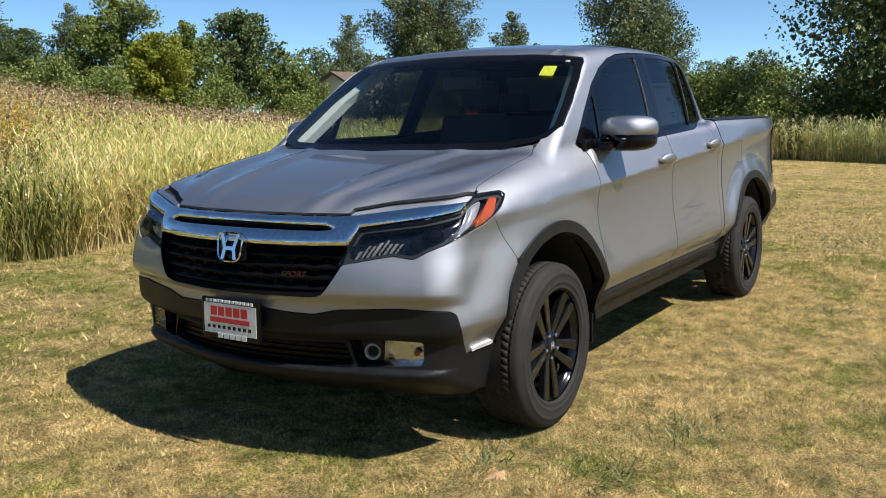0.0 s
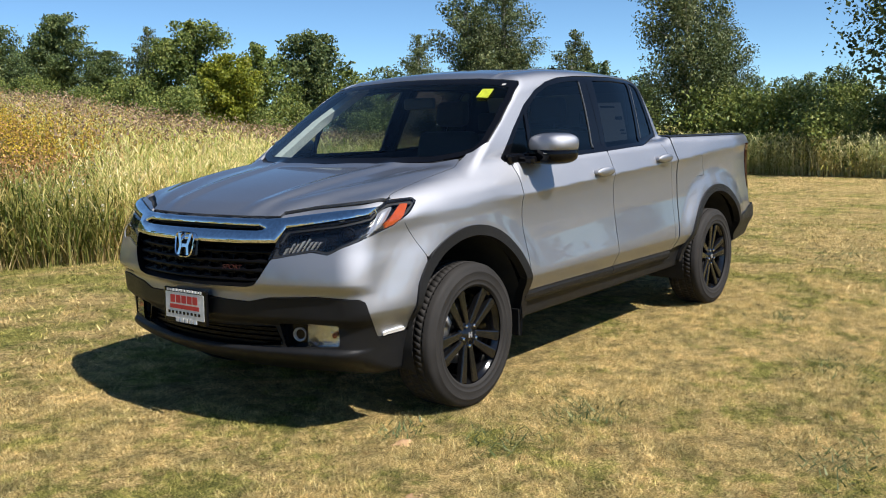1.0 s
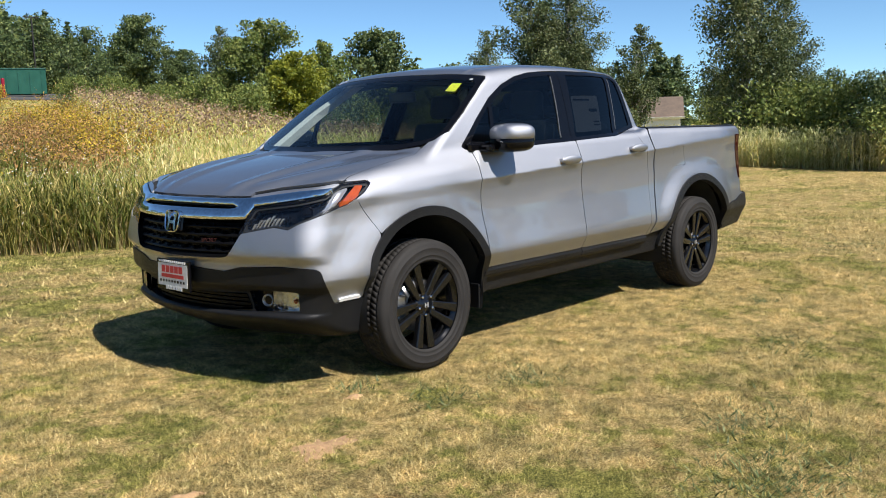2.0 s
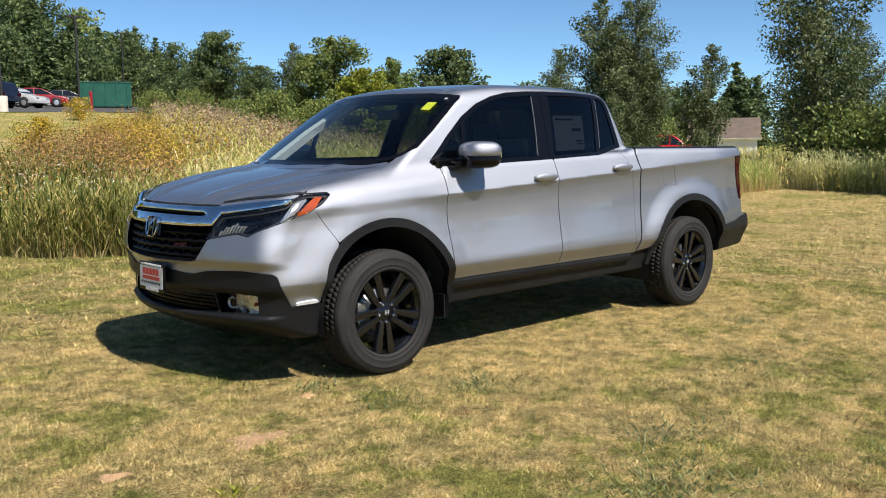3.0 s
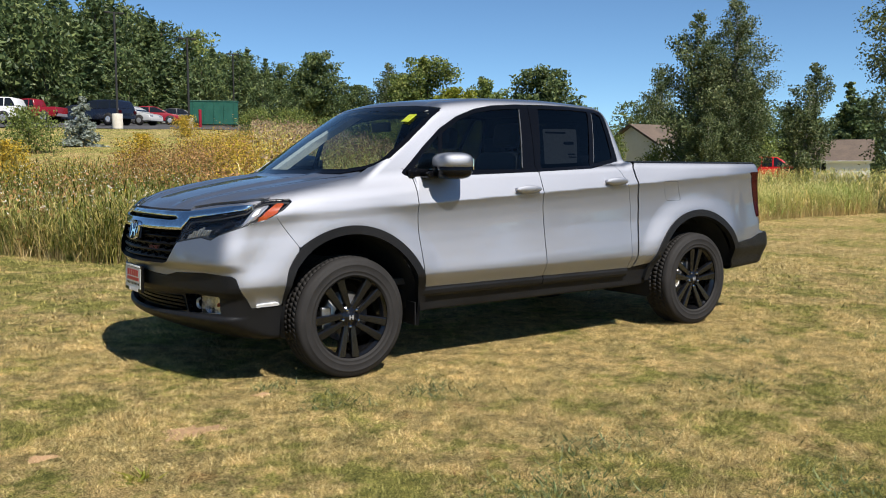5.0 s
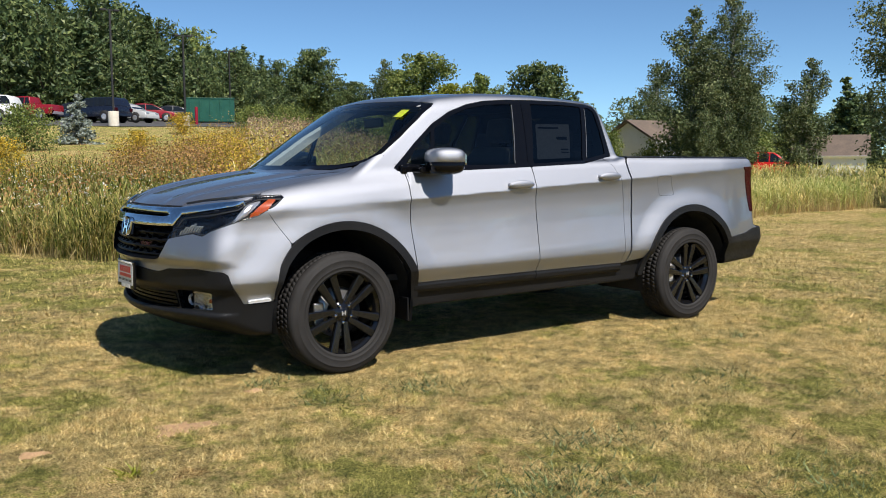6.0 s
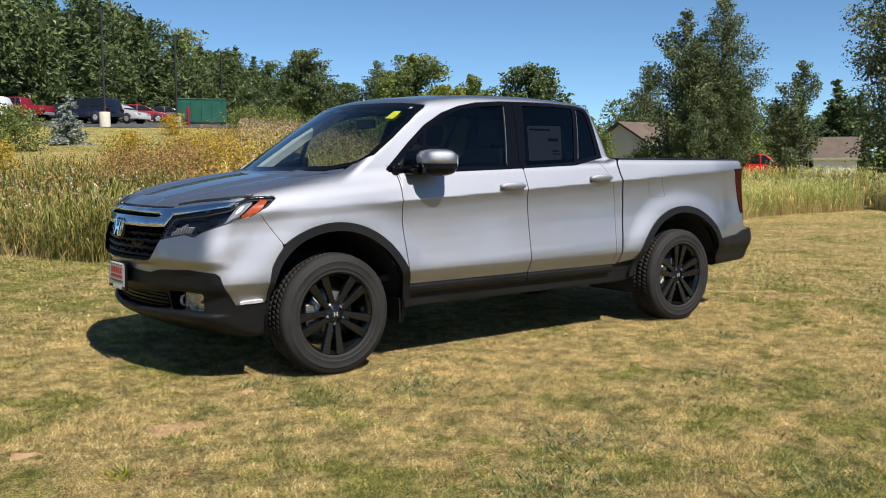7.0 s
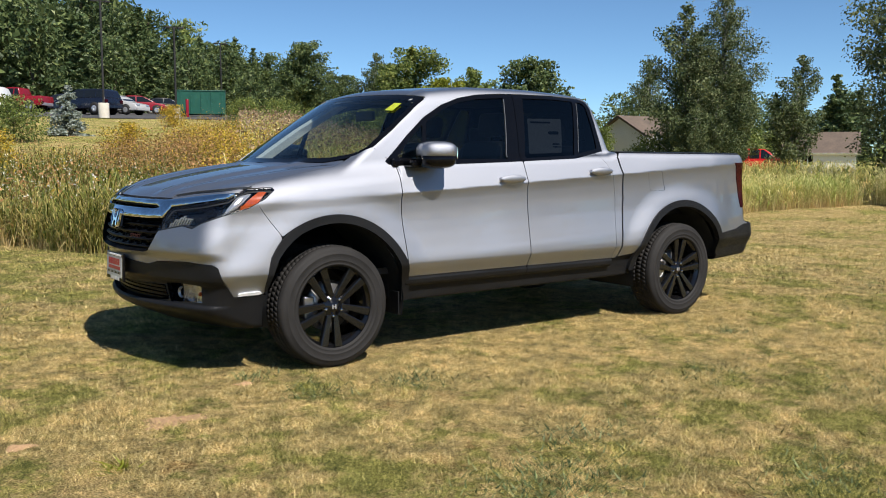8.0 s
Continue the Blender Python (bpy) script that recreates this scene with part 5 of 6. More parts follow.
bumper = panel("front_bumper", f_lower, CLADDING, truck, "black lower front bumper", off=0.006, rim=0.03)
panel("rear_bumper", lambda x, y, z: both(z - lerp(x, [2.4, 2.7, 3.6, 3.93, 4.06, 4.3], [0.5, 0.5, 0.639, 0.661, 0.697, 0.715]), 3.45 - x, ARCH_IN + 0.02 - np.hypot(x - 3.18, z - 0.372)), CLADDING, truck, "black rear bumper", off=0.010, rim=0.03)
panel("tailgate", lambda x, y, z: both(y - 0.715, 3.9 - x, 0.74 - z, z - 1.29), PAINT, truck)
for side in (-1, 1):
    panel("bed_rail_cap", lambda x, y, z: both(at(CUT, z) + 0.004 - x, lerp(x, [2.5, 4.3], [1.303, 1.293]) + 0.002 - z, 0.70 - y, x - 4.3), CLADDING, truck, "black bed rail cap", side, off=0.003)
for side in (-1, 1):
    panel("bumper_reflector", lambda x, y, z: both(poly(wrap(x, y), z, [(0.185, 0.479), (0.300, 0.485), (0.294, 0.503), (0.192, 0.497)]), 0.5 - y), REFLECTOR, bumper, "clear side reflector strip", side, off=0.010, rim=0.012)


# ---- solid parts ----
def box(bm, lo, hi, bevel=0.0, m=None):
    r = bmesh.ops.create_cube(bm, size=1, matrix=(m or Matrix()) @ Matrix.LocRotScale([(a + b) / 2 for a, b in zip(lo, hi)], None, Vector([b - a for a, b in zip(lo, hi)])))
    if bevel:
        es = list({e for v in r["verts"] for e in v.link_edges})
        bmesh.ops.bevel(bm, geom=es, offset=bevel, segments=2, affect="EDGES", profile=0.5)


def boxes(*rows, bevel=0.0, m=None):
    bm = bmesh.new()
    for lo, hi in rows:
        box(bm, lo, hi, bevel, m)
    return bm


def smoothed(bm):
    for f in bm.faces:
        f.smooth = True
    return bm


def lathe(profile, steps=64, axis="y"):
    """A turned body: rows of (radius, along the axis)."""
    p = np.array(profile, float)
    a = np.arange(steps) * 2 * np.pi / steps
    r, t = p[:, 0][None], p[:, 1][None]
    P = np.stack([r * np.cos(a)[:, None], t + 0 * a[:, None], r * np.sin(a)[:, None]], 2)
    n, m = P.shape[:2]
    i, j = np.meshgrid(np.arange(n), np.arange(m - 1), indexing="ij")
    k = (i + 1) % n
    F = np.stack([i * m + j, i * m + j + 1, k * m + j + 1, k * m + j], 2).reshape(-1, 4)
    return P.reshape(-1, 3), F


# lamp bowls: what lies behind the clear lenses
for side in (-1, 1):
    lamp = panel("headlight", f_lamp, LENS, truck, "dark headlight with projector and amber side lens", side, off=-0.002, rim=0, skin=FINE)
    lamp.visible_shadow = False
    panel("housing", lambda x, y, z: f_lamp(x, y, z) - 0.004, LAMP_DARK, lamp, "black lamp housing", side, off=lambda x, y, z: -0.006 - 0.045 * smooth(-poly(wrap(x, y), z, LAMP) / 0.009), rim=0, skin=FINE)
    panel("amber_reflector", lambda x, y, z: both(poly(wrap(x, y), z, AMBER_UZ), x - 0.1), AMBER, lamp, "orange side reflector", side, off=-0.010, rim=0.02, skin=FINE)
    panel("light_guide", lambda x, y, z: both(poly(wrap(x, y), z, BOOM_UZ), x - 0.1), LAMP_SILVER, lamp, "silver boomerang light guide", side, off=lambda x, y, z: -0.022 + 0.012 * smooth(-poly(wrap(x, y), z, BOOM_UZ) / 0.02), rim=0.02, skin=FINE)
    for k in range(8):
        u0 = -0.262 + 0.021 * k
        z0 = lerp(u0, [-0.27, -0.19, -0.10], [0.864, 0.882, 0.894])
        z1 = z0 + 0.022 + 0.032 * math.sin(0.35 + 0.36 * k) + (0.0, 0.007, -0.005)[k % 3]
        panel("reflector_facet", lambda x, y, z: both(np.abs(wrap(x, y) - u0 - 0.85 * (z - z0)) - (0.0058, 0.0044, 0.0050)[k % 3], z0 - z, z - z1, x - 0.1), LAMP_SILVER, lamp, "silver facet of the inner reflector", side, off=lambda x, y, z: -0.040 + 0.016 * (z - z0) / 0.05, rim=0.012, skin=FINE)
    for (pu, pz), r in (((0.045, 0.962), 0.034), ((-0.040, 0.915), 0.022)):
        k = np.argmin(np.hypot(wrap(FINE_V[:, 0], FINE_V[:, 1]) - pu, FINE_V[:, 2] - pz) + 9 * (FINE_V[:, 0] > -0.2))
        c = FINE_V[k] - slope(FINE_V[k:k + 1])[0] * 0.036
        q = Matrix.Translation((c[0], c[1] * side, c[2])) @ Vector((-0.72, 0.69 * side, 0)).to_track_quat("-Y", "Z").to_matrix().to_4x4()
        me = mesh_of("projector", *lathe([(0.001, -0.016), (r * 0.5, -0.011), (r * 0.82, 0.0), (r * 0.88, 0.006)], 28), None, True)
        me.transform(q)
        lens = part("projector", me, GLOSS_BLACK, lamp, "round dark projector lens")
        me = mesh_of("lens_ring", *lathe([(r * 0.90, 0.004), (r * 0.94, -0.004), (r * 0.99, -0.004), (r * 1.02, 0.012)], 28), None, True)
        me.transform(q)
        part("lens_ring", me, LAMP_DARK, lens)
    fog = part("fog_lamp_bezel", skin_mesh("fog_lamp_bezel", *clipped(SKIN_V, SKIN_F, both(poly(wrap(SKIN_V[:, 0], SKIN_V[:, 1]), SKIN_V[:, 2], FOG_BAY), SKIN_V[:, 0])), GLOSS_BLACK, -0.045, -0.05, mirror=side < 0), GLOSS_BLACK, bumper, "gloss black fog lamp recess")
    V, F = lathe([(0.001, 0.016), (0.012, 0.014), (0.022, 0.006), (0.028, -0.004), (0.031, -0.006), (0.034, -0.002), (0.035, 0.03)], 28)
    me = mesh_of("fog_lamp", V, F, None, True)
    me.transform(Matrix.Translation((-0.792, 0.560 * side, 0.483)) @ Vector((-0.93, 0.36 * side, 0)).to_track_quat("-Y", "Z").to_matrix().to_4x4())
    part("fog_lamp", me, LAMP_SILVER, bumper, "round chrome fog lamp")
    V, F = clipped(SKIN_V, SKIN_F, both(poly(wrap(SKIN_V[:, 0], SKIN_V[:, 1]), SKIN_V[:, 2], SIDE_LAMP), SKIN_V[:, 0]))
    ob = part("side_lamp", skin_mesh("side_lamp", V, F, LENS, 0.002, 0, mirror=side < 0), LENS, bumper, "clear rectangular turn signal")
    ob.visible_shadow = False
    part("reflector", skin_mesh("reflector", V, F, LAMP_BOWL, -0.05, -0.05, mirror=side < 0), LAMP_BOWL, ob, "silver lamp reflector")
    V, F = lathe([(0.001, -0.014), (0.009, -0.010), (0.012, 0), (0.012, 0.02)], 16)
    me = mesh_of("bulb", V, F, None, True)
    me.transform(Matrix.Translation((-0.752, 0.745 * side, 0.490)) @ Vector((-0.8, 0.6 * side, 0)).to_track_quat("-Y", "Z").to_matrix().to_4x4())
    part("bulb", me, AMBER, ob, "small amber bulb")

# grille
grille = panel("grille", lambda x, y, z: both(poly(wrap(x, y), z, GRILLE), x), GRILLE_DEEP, truck, "black honeycomb front grille", off=-0.07, rim=-0.07, skin=FINE)


def crown(*outlines, high=0.004, wide=0.007, low=0.003):
    """A bar's rounded face: rises from its edges."""
    def rise(x, y, z):
        u = wrap(x, y)
        d = np.maximum(0, np.minimum.reduce([s * poly(u, z, p) for s, p in outlines]))
        t = np.clip(1 - d / wide, 0, 1)
        return low + high * np.sqrt(np.maximum(0, 1 - t * t))
    return rise


panel("chrome_wing", lambda x, y, z: both(poly(wrap(x, y), z, WING), -poly(wrap(x, y), z, SLOT), x), CHROME, grille, "chrome bar across the grille and over the headlights", off=crown((-1, WING), (1, SLOT), high=0.011, wide=0.020), rim=0.03, skin=FINE)
panel("slot", lambda x, y, z: both(poly(wrap(x, y), z, SLOT) - 0.004, x), GRILLE_DEEP, grille, "black slot in the chrome bar", off=-0.03, rim=0, skin=FINE)
for z0 in (0.745, 0.790, 0.835, 0.880):
    panel("bar", lambda x, y, z: both(np.abs(z - z0 - 0.004 * np.sin(y * 60)) - 0.011, poly(wrap(x, y), z, GRILLE) + 0.008, x), GRILLE_BLACK, grille, off=lambda x, y, z: -0.034 + 0.012 * np.clip(1 - (z - z0) ** 2 / 0.00012, 0, 1), rim=0.03, skin=FINE)
for y0 in np.arange(0.06, 0.45, 0.075):
    for side in (-1, 1):
        panel("mesh_bar", lambda x, y, z: both(np.abs(y - y0) - 0.006, poly(wrap(x, y), z, GRILLE) + 0.008, x + 0.4), GRILLE_BLACK, grille, side=side, off=-0.048, rim=0.02)
intake = panel("lower_grille", lambda x, y, z: both(poly(wrap(x, y), z, AIR), x), GRILLE_DEEP, bumper, "black lower intake", off=-0.06, rim=-0.07)
for z0 in (0.437, 0.460, 0.483, 0.503):
    panel("intake_bar", lambda x, y, z: both(np.abs(z - z0) - 0.007, poly(wrap(x, y), z, AIR) + 0.004, x), GRILLE_BLACK, intake, off=-0.022, rim=0.025, skin=(LOW_V, LOW_F))

# badge: a chrome rounded frame with two flared uprights joined by a low web
badge = bmesh.new()


def slab(bm, pts, lo, hi):
    """A flat plate cut to an outline in y and z."""
    a, b = [bm.verts.new((lo, y, z)) for y, z in pts], [bm.verts.new((hi, y, z)) for y, z in pts]
    bm.faces.new(a), bm.faces.new(b[::-1])
    for i in range(len(pts)):
        bm.faces.new((a[i], b[i], b[(i + 1) % len(pts)], a[(i + 1) % len(pts)]))


def rounded_frame(bm, band, lo, hi):
    rows = []
    for k in range(48):
        a = 2 * math.pi * k / 48
        cy, cz = math.copysign(abs(math.cos(a)) ** 0.5, math.cos(a)), math.copysign(abs(math.sin(a)) ** 0.5, math.sin(a))
        ring = [(0.5 * (lo + hi) + 0.5 * (hi - lo) * u, (0.056 + 0.005 * cz - band * v) * cy, (0.066 - band * v) * cz) for u, v in ((1, 0), (-0.5, 0.1), (-1, 0.5), (-0.5, 0.9), (1, 1))]
        rows.append([bm.verts.new(p) for p in ring])
    for k in range(48):
        for i in range(4):
            bm.faces.new((rows[k][i], rows[k][i + 1], rows[(k + 1) % 48][i + 1], rows[(k + 1) % 48][i]))


rounded_frame(badge, 0.0085, -0.012, 0.004)
for k in (-1, 1):
    slab(badge, [(k * y, z) for y, z in ((0.042, 0.054), (0.029, 0.054), (0.014, 0.000), (0.014, -0.016), (0.020, -0.054), (0.034, -0.054), (0.026, -0.008))], -0.010, 0.002)
slab(badge, [(-0.013, 0.001), (0.013, 0.001), (0.013, -0.015), (-0.013, -0.015)], -0.0095, 0.002)
bmesh.ops.recalc_face_normals(badge, faces=badge.faces[:])
badge.transform(pose(-0.990, -0.01, 0.896, 0, 12, 0) @ Matrix.Diagonal((1, 1.28, 0.95, 1)))
part("badge", badge, CHROME, grille, "chrome emblem on the grille")
part("badge_plinth", (lambda b: (b.transform(pose(-0.980, -0.01, 0.896, 0, 12, 0) @ Matrix.Diagonal((1, 1.28, 0.95, 1))), b)[1])(boxes(((-0.004, -0.057, -0.062), (0.02, 0.057, 0.062)), bevel=0.012)), GLOSS_BLACK, grille, "black emblem plinth")

words = bpy.data.curves.new("word", "FONT")
words.body, words.size, words.extrude, words.align_x = "SPORT", 0.036, 0.002, "CENTER"
word_ob = new("word", words)
word_mesh = bpy.data.meshes.new_from_object(word_ob)
bpy.data.objects.remove(word_ob)
word_mesh.materials.clear()
word_mesh.transform(Matrix(((1, 0.25, 0, 0), (0, 0.8, 0, 0), (0, 0, 1, 0), (0, 0, 0, 1))))
word_mesh.transform(pose(-0.985, -0.335, 0.800, 90, 0, -90 + 14))
part("trim_badge", word_mesh, DARK_RED, grille, "small red SPORT trim badge")

# plate of the dealer, its writing as plain bars
plate = part("dealer_plate", (lambda b: (b.transform(pose(-1.004, 0.0, 0.597, 0, 2, 0)), b)[1])(boxes(((-0.006, -0.162, -0.085), (0.012, 0.162, 0.085)), bevel=0.005)), GLOSS_BLACK, truck, "black framed dealer plate with red and white print")
turn = pose(-1.004, 0.0, 0.597, 0, 2, 0)


def plate_bar(name, y0, y1, z0, z1, mat, out=0.0085, label=""):
    b = boxes(((-out, y0, z0), (-0.004, y1, z1)))
    b.transform(turn)
    part(name, b, mat, plate, label)


plate_bar("plate_face", -0.148, 0.148, -0.062, 0.063, WHITE, 0.0075, "white plate face")
for k in range(5):
    y1 = 0.108 - k * 0.043
    plate_bar("red_bar", y1 - 0.036, y1, 0.012, 0.050, PLATE_RED)
plate_bar("red_bar", -0.112, 0.112, -0.016, 0.004, PLATE_RED)
for k in range(9):
    y1 = 0.128 - k * 0.029
    plate_bar("grey_bar", y1 - 0.016, y1, -0.042, -0.028, LAMP_DARK)
for k in range(5):
    plate_bar("white_bar", 0.07 - k * 0.034 - 0.026, 0.07 - k * 0.034, -0.081, -0.060, WHITE, 0.009)
for k in range(13):
    plate_bar("white_bar", 0.135 - k * 0.021 - 0.014, 0.135 - k * 0.021, 0.067, 0.079, WHITE, 0.009)

# wheels
def wheel(x, side):
    """Tyre with tread blocks, black rim with five paired spokes, brake disc behind."""
    w = part("wheel", mesh_of("rim_barrel", *lathe([(0.249, -0.110), (0.254, -0.106), (0.250, -0.098), (0.238, -0.090), (0.228, -0.070), (0.214, 0.10), (0.249, 0.115)]), None, True), WHEEL_BLACK, truck, "black alloy wheel with five paired spokes")
    w.matrix_basis = pose(x, 0.858 * side, 0.372, 0, 0, 180 if side > 0 else 0)
    prof = [(0.248, -0.112), (0.255, -0.119), (0.259, -0.1235), (0.264, -0.1235), (0.267, -0.122), (0.280, -0.1262), (0.283, -0.1285), (0.287, -0.1285), (0.290, -0.1268), (0.304, -0.129), (0.318, -0.1275), (0.321, -0.1292), (0.325, -0.129), (0.328, -0.126), (0.343, -0.120), (0.357, -0.113), (0.3665, -0.100), (0.3698, -0.05), (0.3702, 0), (0.3698, 0.05), (0.362, 0.100), (0.352, 0.114), (0.30, 0.128), (0.256, 0.12), (0.248, 0.112)]
    part("tyre", mesh_of("tyre", *lathe(prof, 96), None, True), RUBBER, w, "black all-season tyre")
    V, F = [], []
    for k in range(72):
        for row, (t0, t1, sk) in enumerate(((-0.099, -0.076, 0.25), (-0.070, -0.030, -0.3), (-0.023, 0.023, 0.0), (0.030, 0.070, 0.3), (0.076, 0.099, -0.25))):
            a0 = (k + (0.5 if row % 2 else 0)) * 2 * np.pi / 72
            for da, rr0, rr1 in ((0.0418, 0.360, 0.3690 if abs(t0 + t1) > 0.15 else 0.3712),):
                b = len(V)
                for r, shrink in ((rr0, 1.0), (rr1, 0.9)):
                    for t, sgn in ((t0, -1), (t1, 1)):
                        edge = 0.0045 if (abs(t) > 0.09 and r > 0.365) else 0.0
                        for d in (-da, da):
                            a = a0 + d * shrink + sk * 0.05 * sgn
                            V.append(((r - edge) * math.cos(a), t, (r - edge) * math.sin(a)))
                F += [(b + 4, b + 5, b + 7, b + 6), (b, b + 1, b + 5, b + 4), (b + 2, b + 6, b + 7, b + 3), (b, b + 4, b + 6, b + 2), (b + 1, b + 3, b + 7, b + 5)]
    tagged(part("tread", mesh_of("tread", V, F), RUBBER, w, "blocky tyre tread"), kind="stuff")
    for k in range(5):
        for s in (-1, 1):
            bm = bmesh.new()
            box(bm, (0.050, -0.018, -0.020), (0.246, 0.018, 0.020), 0.006)
            for v in bm.verts:
                f = (v.co.x - 0.05) / 0.196
                v.co.z = v.co.z * (0.80 + 0.60 * f) + s * (0.021 + 0.030 * f)
                v.co.y += -0.088 + 0.020 * (1 - f) ** 2 - 0.006 * math.sin(f * 3.1)
            bm.transform(pose(0, 0, 0, 0, (96 if x == 0.0 else -86) + 72 * k, 0))
            part("spoke", bm, WHEEL_BLACK, w)
    part("hub", mesh_of("hub", *lathe([(0.001, -0.094), (0.030, -0.094), (0.034, -0.088), (0.070, -0.084), (0.078, -0.070), (0.078, 0.02)], 40), None, True), WHEEL_BLACK, w)
    cap = boxes(((-0.014, -0.098, -0.014), (-0.006, -0.093, 0.014)), ((0.006, -0.098, -0.014), (0.014, -0.093, 0.014)), ((-0.008, -0.0975, -0.003), (0.008, -0.093, 0.003)))
    part("centre_emblem", cap, LAMP_SILVER, w, "small chrome wheel emblem")
    for k in range(5):
        a = math.radians(72 * k + (48 if x == 0.0 else 50))
        V, F = lathe([(0.001, -0.102), (0.008, -0.100), (0.010, -0.094), (0.010, -0.07)], 8)
        me = mesh_of("lug_nut", V + np.array([0.056 * math.cos(a), 0, 0.056 * math.sin(a)]), F, None, True)
        part("lug_nut", me, CHROME, w, "chrome wheel nut")
    part("brake_disc", mesh_of("brake_disc", *lathe([(0.06, -0.02), (0.155, -0.02), (0.155, 0.0), (0.06, 0.0)], 48), None, True), STEEL, w, "steel brake disc")
    bm = boxes(((-0.175, -0.045, -0.07), (-0.105, 0.03, 0.07)), bevel=0.012)
    part("brake_caliper", bm, STEEL, w)
    return w


for x in (0.0, 3.18):
    for side in (-1, 1):
        wheel(x, side)
        # inner arch lining, steeper in front of the front wheel
        a = np.radians(np.linspace(-12 if x == 0.0 else 8, 192, 34))
        cx, cz = np.cos(a), np.sin(a)
        r = np.full(34, 0.513)
        if x == 0.0:
            for _ in range(4):
                r = front_in(r * cx, 0.372 + r * cz) + 0.006
        P = np.stack([np.stack([x + r * cx, np.full(34, yy * side), 0.372 + r * cz], 1) for yy in (0.45, 0.70, 0.935)], 0)
        part("wheel_well", grid_mesh("wheel_well", P, SHELL), SHELL, truck, "black wheel arch liner")
        if x == 0.0:
            flap = boxes(((0.475, side * 0.885 - 0.05, 0.27), (0.485, side * 0.885 + 0.045, 0.42)), bevel=0.004)
            part("mud_flap", flap, CLADDING, truck, "black mud flap")

# mirrors and handles
def rounded(name, size, power, m, mat, parent, label="", lean=0.0):
    """A cushion-shaped solid."""
    u, v = np.meshgrid(np.linspace(-np.pi, np.pi, 33), np.linspace(-np.pi / 2, np.pi / 2, 17), indexing="ij")
    sp = lambda a, p: np.sign(a) * np.abs(a) ** p
    P = np.stack([size[0] * sp(np.cos(v), power) * sp(np.cos(u), power), size[1] * sp(np.cos(v), power) * sp(np.sin(u), power), size[2] * sp(np.sin(v), power)], 2)
    P[..., 0] += lean * P[..., 2]
    me = grid_mesh(name, P, mat)
    me.transform(m)
    return part(name, me, mat, parent, label)


for side in (-1, 1):
    home = doors["front", side]
    body = rounded("side_mirror", (0.122, 0.132, 0.062), 0.74, pose(0.705, 1.030 * side, 1.311, 0, 0, 14 * side), PAINT, home, "silver and black door mirror")
    rounded("mirror_base", (0.120, 0.130, 0.058), 0.74, pose(0.705, 1.026 * side, 1.256, 0, 0, 14 * side), GLOSS_BLACK, body, "gloss black mirror underside")
    arm = boxes(((0.46, min(0.85 * side, 0.905 * side), 1.205), (0.62, max(0.85 * side, 0.905 * side), 1.262)), ((0.54, min(0.86 * side, 1.0 * side), 1.206), (0.68, max(0.86 * side, 1.0 * side), 1.250)), bevel=0.014)
    part("mirror_arm", arm, GLOSS_BLACK, body)
    face = boxes(((0.0, -0.085, -0.036), (0.004, 0.085, 0.036)))
    face.transform(pose(0.822, 1.04 * side, 1.296, 0, 0, 14 * side))
    part("mirror_glass", face, MIRROR, body, "mirror glass")
    part("signal_strip", (lambda b: (b.transform(pose(0.685, 1.035 * side, 1.262, 0, 0, 14 * side)), b)[1])(boxes(((-0.100, -0.05, -0.003), (0.02, 0.126, 0.004)), bevel=0.002)), CHROME, body, "thin bright strip")
    for door, hx, hz in (("front", 1.385, 1.118), ("rear", 2.245, 1.163)):
        d = doors[door, side]
        y = float(half_width(np.array(hx), np.array(hz)))
        cup = rounded("handle_cup", (0.085, 0.004, 0.036), 1.0, pose(hx, (y - 0.001) * side, hz - 0.002), PAINT, d, "silver handle recess")
        rounded("handle", (0.112, 0.019, 0.031), 1.05, pose(hx, (y + 0.026) * side, hz + 0.004, 14 * -side, 0, 0), PAINT, d, "silver door handle")
        for dx in (-0.088, 0.088):
            rounded("handle_mount", (0.016, 0.030, 0.015), 0.8, pose(hx + dx, (y + 0.008) * side, hz + 0.004), PAINT, d)

# roof antenna fin, stickers
rounded("antenna_fin", (0.075, 0.022, 0.022), 0.9, pose(2.20, 0, 1.785), PAINT, truck, "small roof antenna fin", lean=0.8)


def on_screen(y, z, d):
    return (float(windscreen(np.array(y), np.array(z))) + d, y, z)


def decal(name, corners, mat, label, parent=truck):
    bm = bmesh.new()
    vs = [bm.verts.new(c) for c in corners]
    bm.faces.new(vs)
    bmesh.ops.solidify(bm, geom=bm.faces[:], thickness=0.001)
    return part(name, bm, mat, parent, label)


decal("sticker", [on_screen(y, z, -0.012) for y, z in ((-0.585, 1.580), (-0.655, 1.575), (-0.645, 1.626), (-0.577, 1.629))], STICKER, "yellow inspection sticker on the windscreen")
decal("sensor_dot", [on_screen(y, z, -0.012) for y, z in ((-0.668, 1.645), (-0.69, 1.645), (-0.688, 1.655), (-0.668, 1.656))], WHITE, "small white dot")

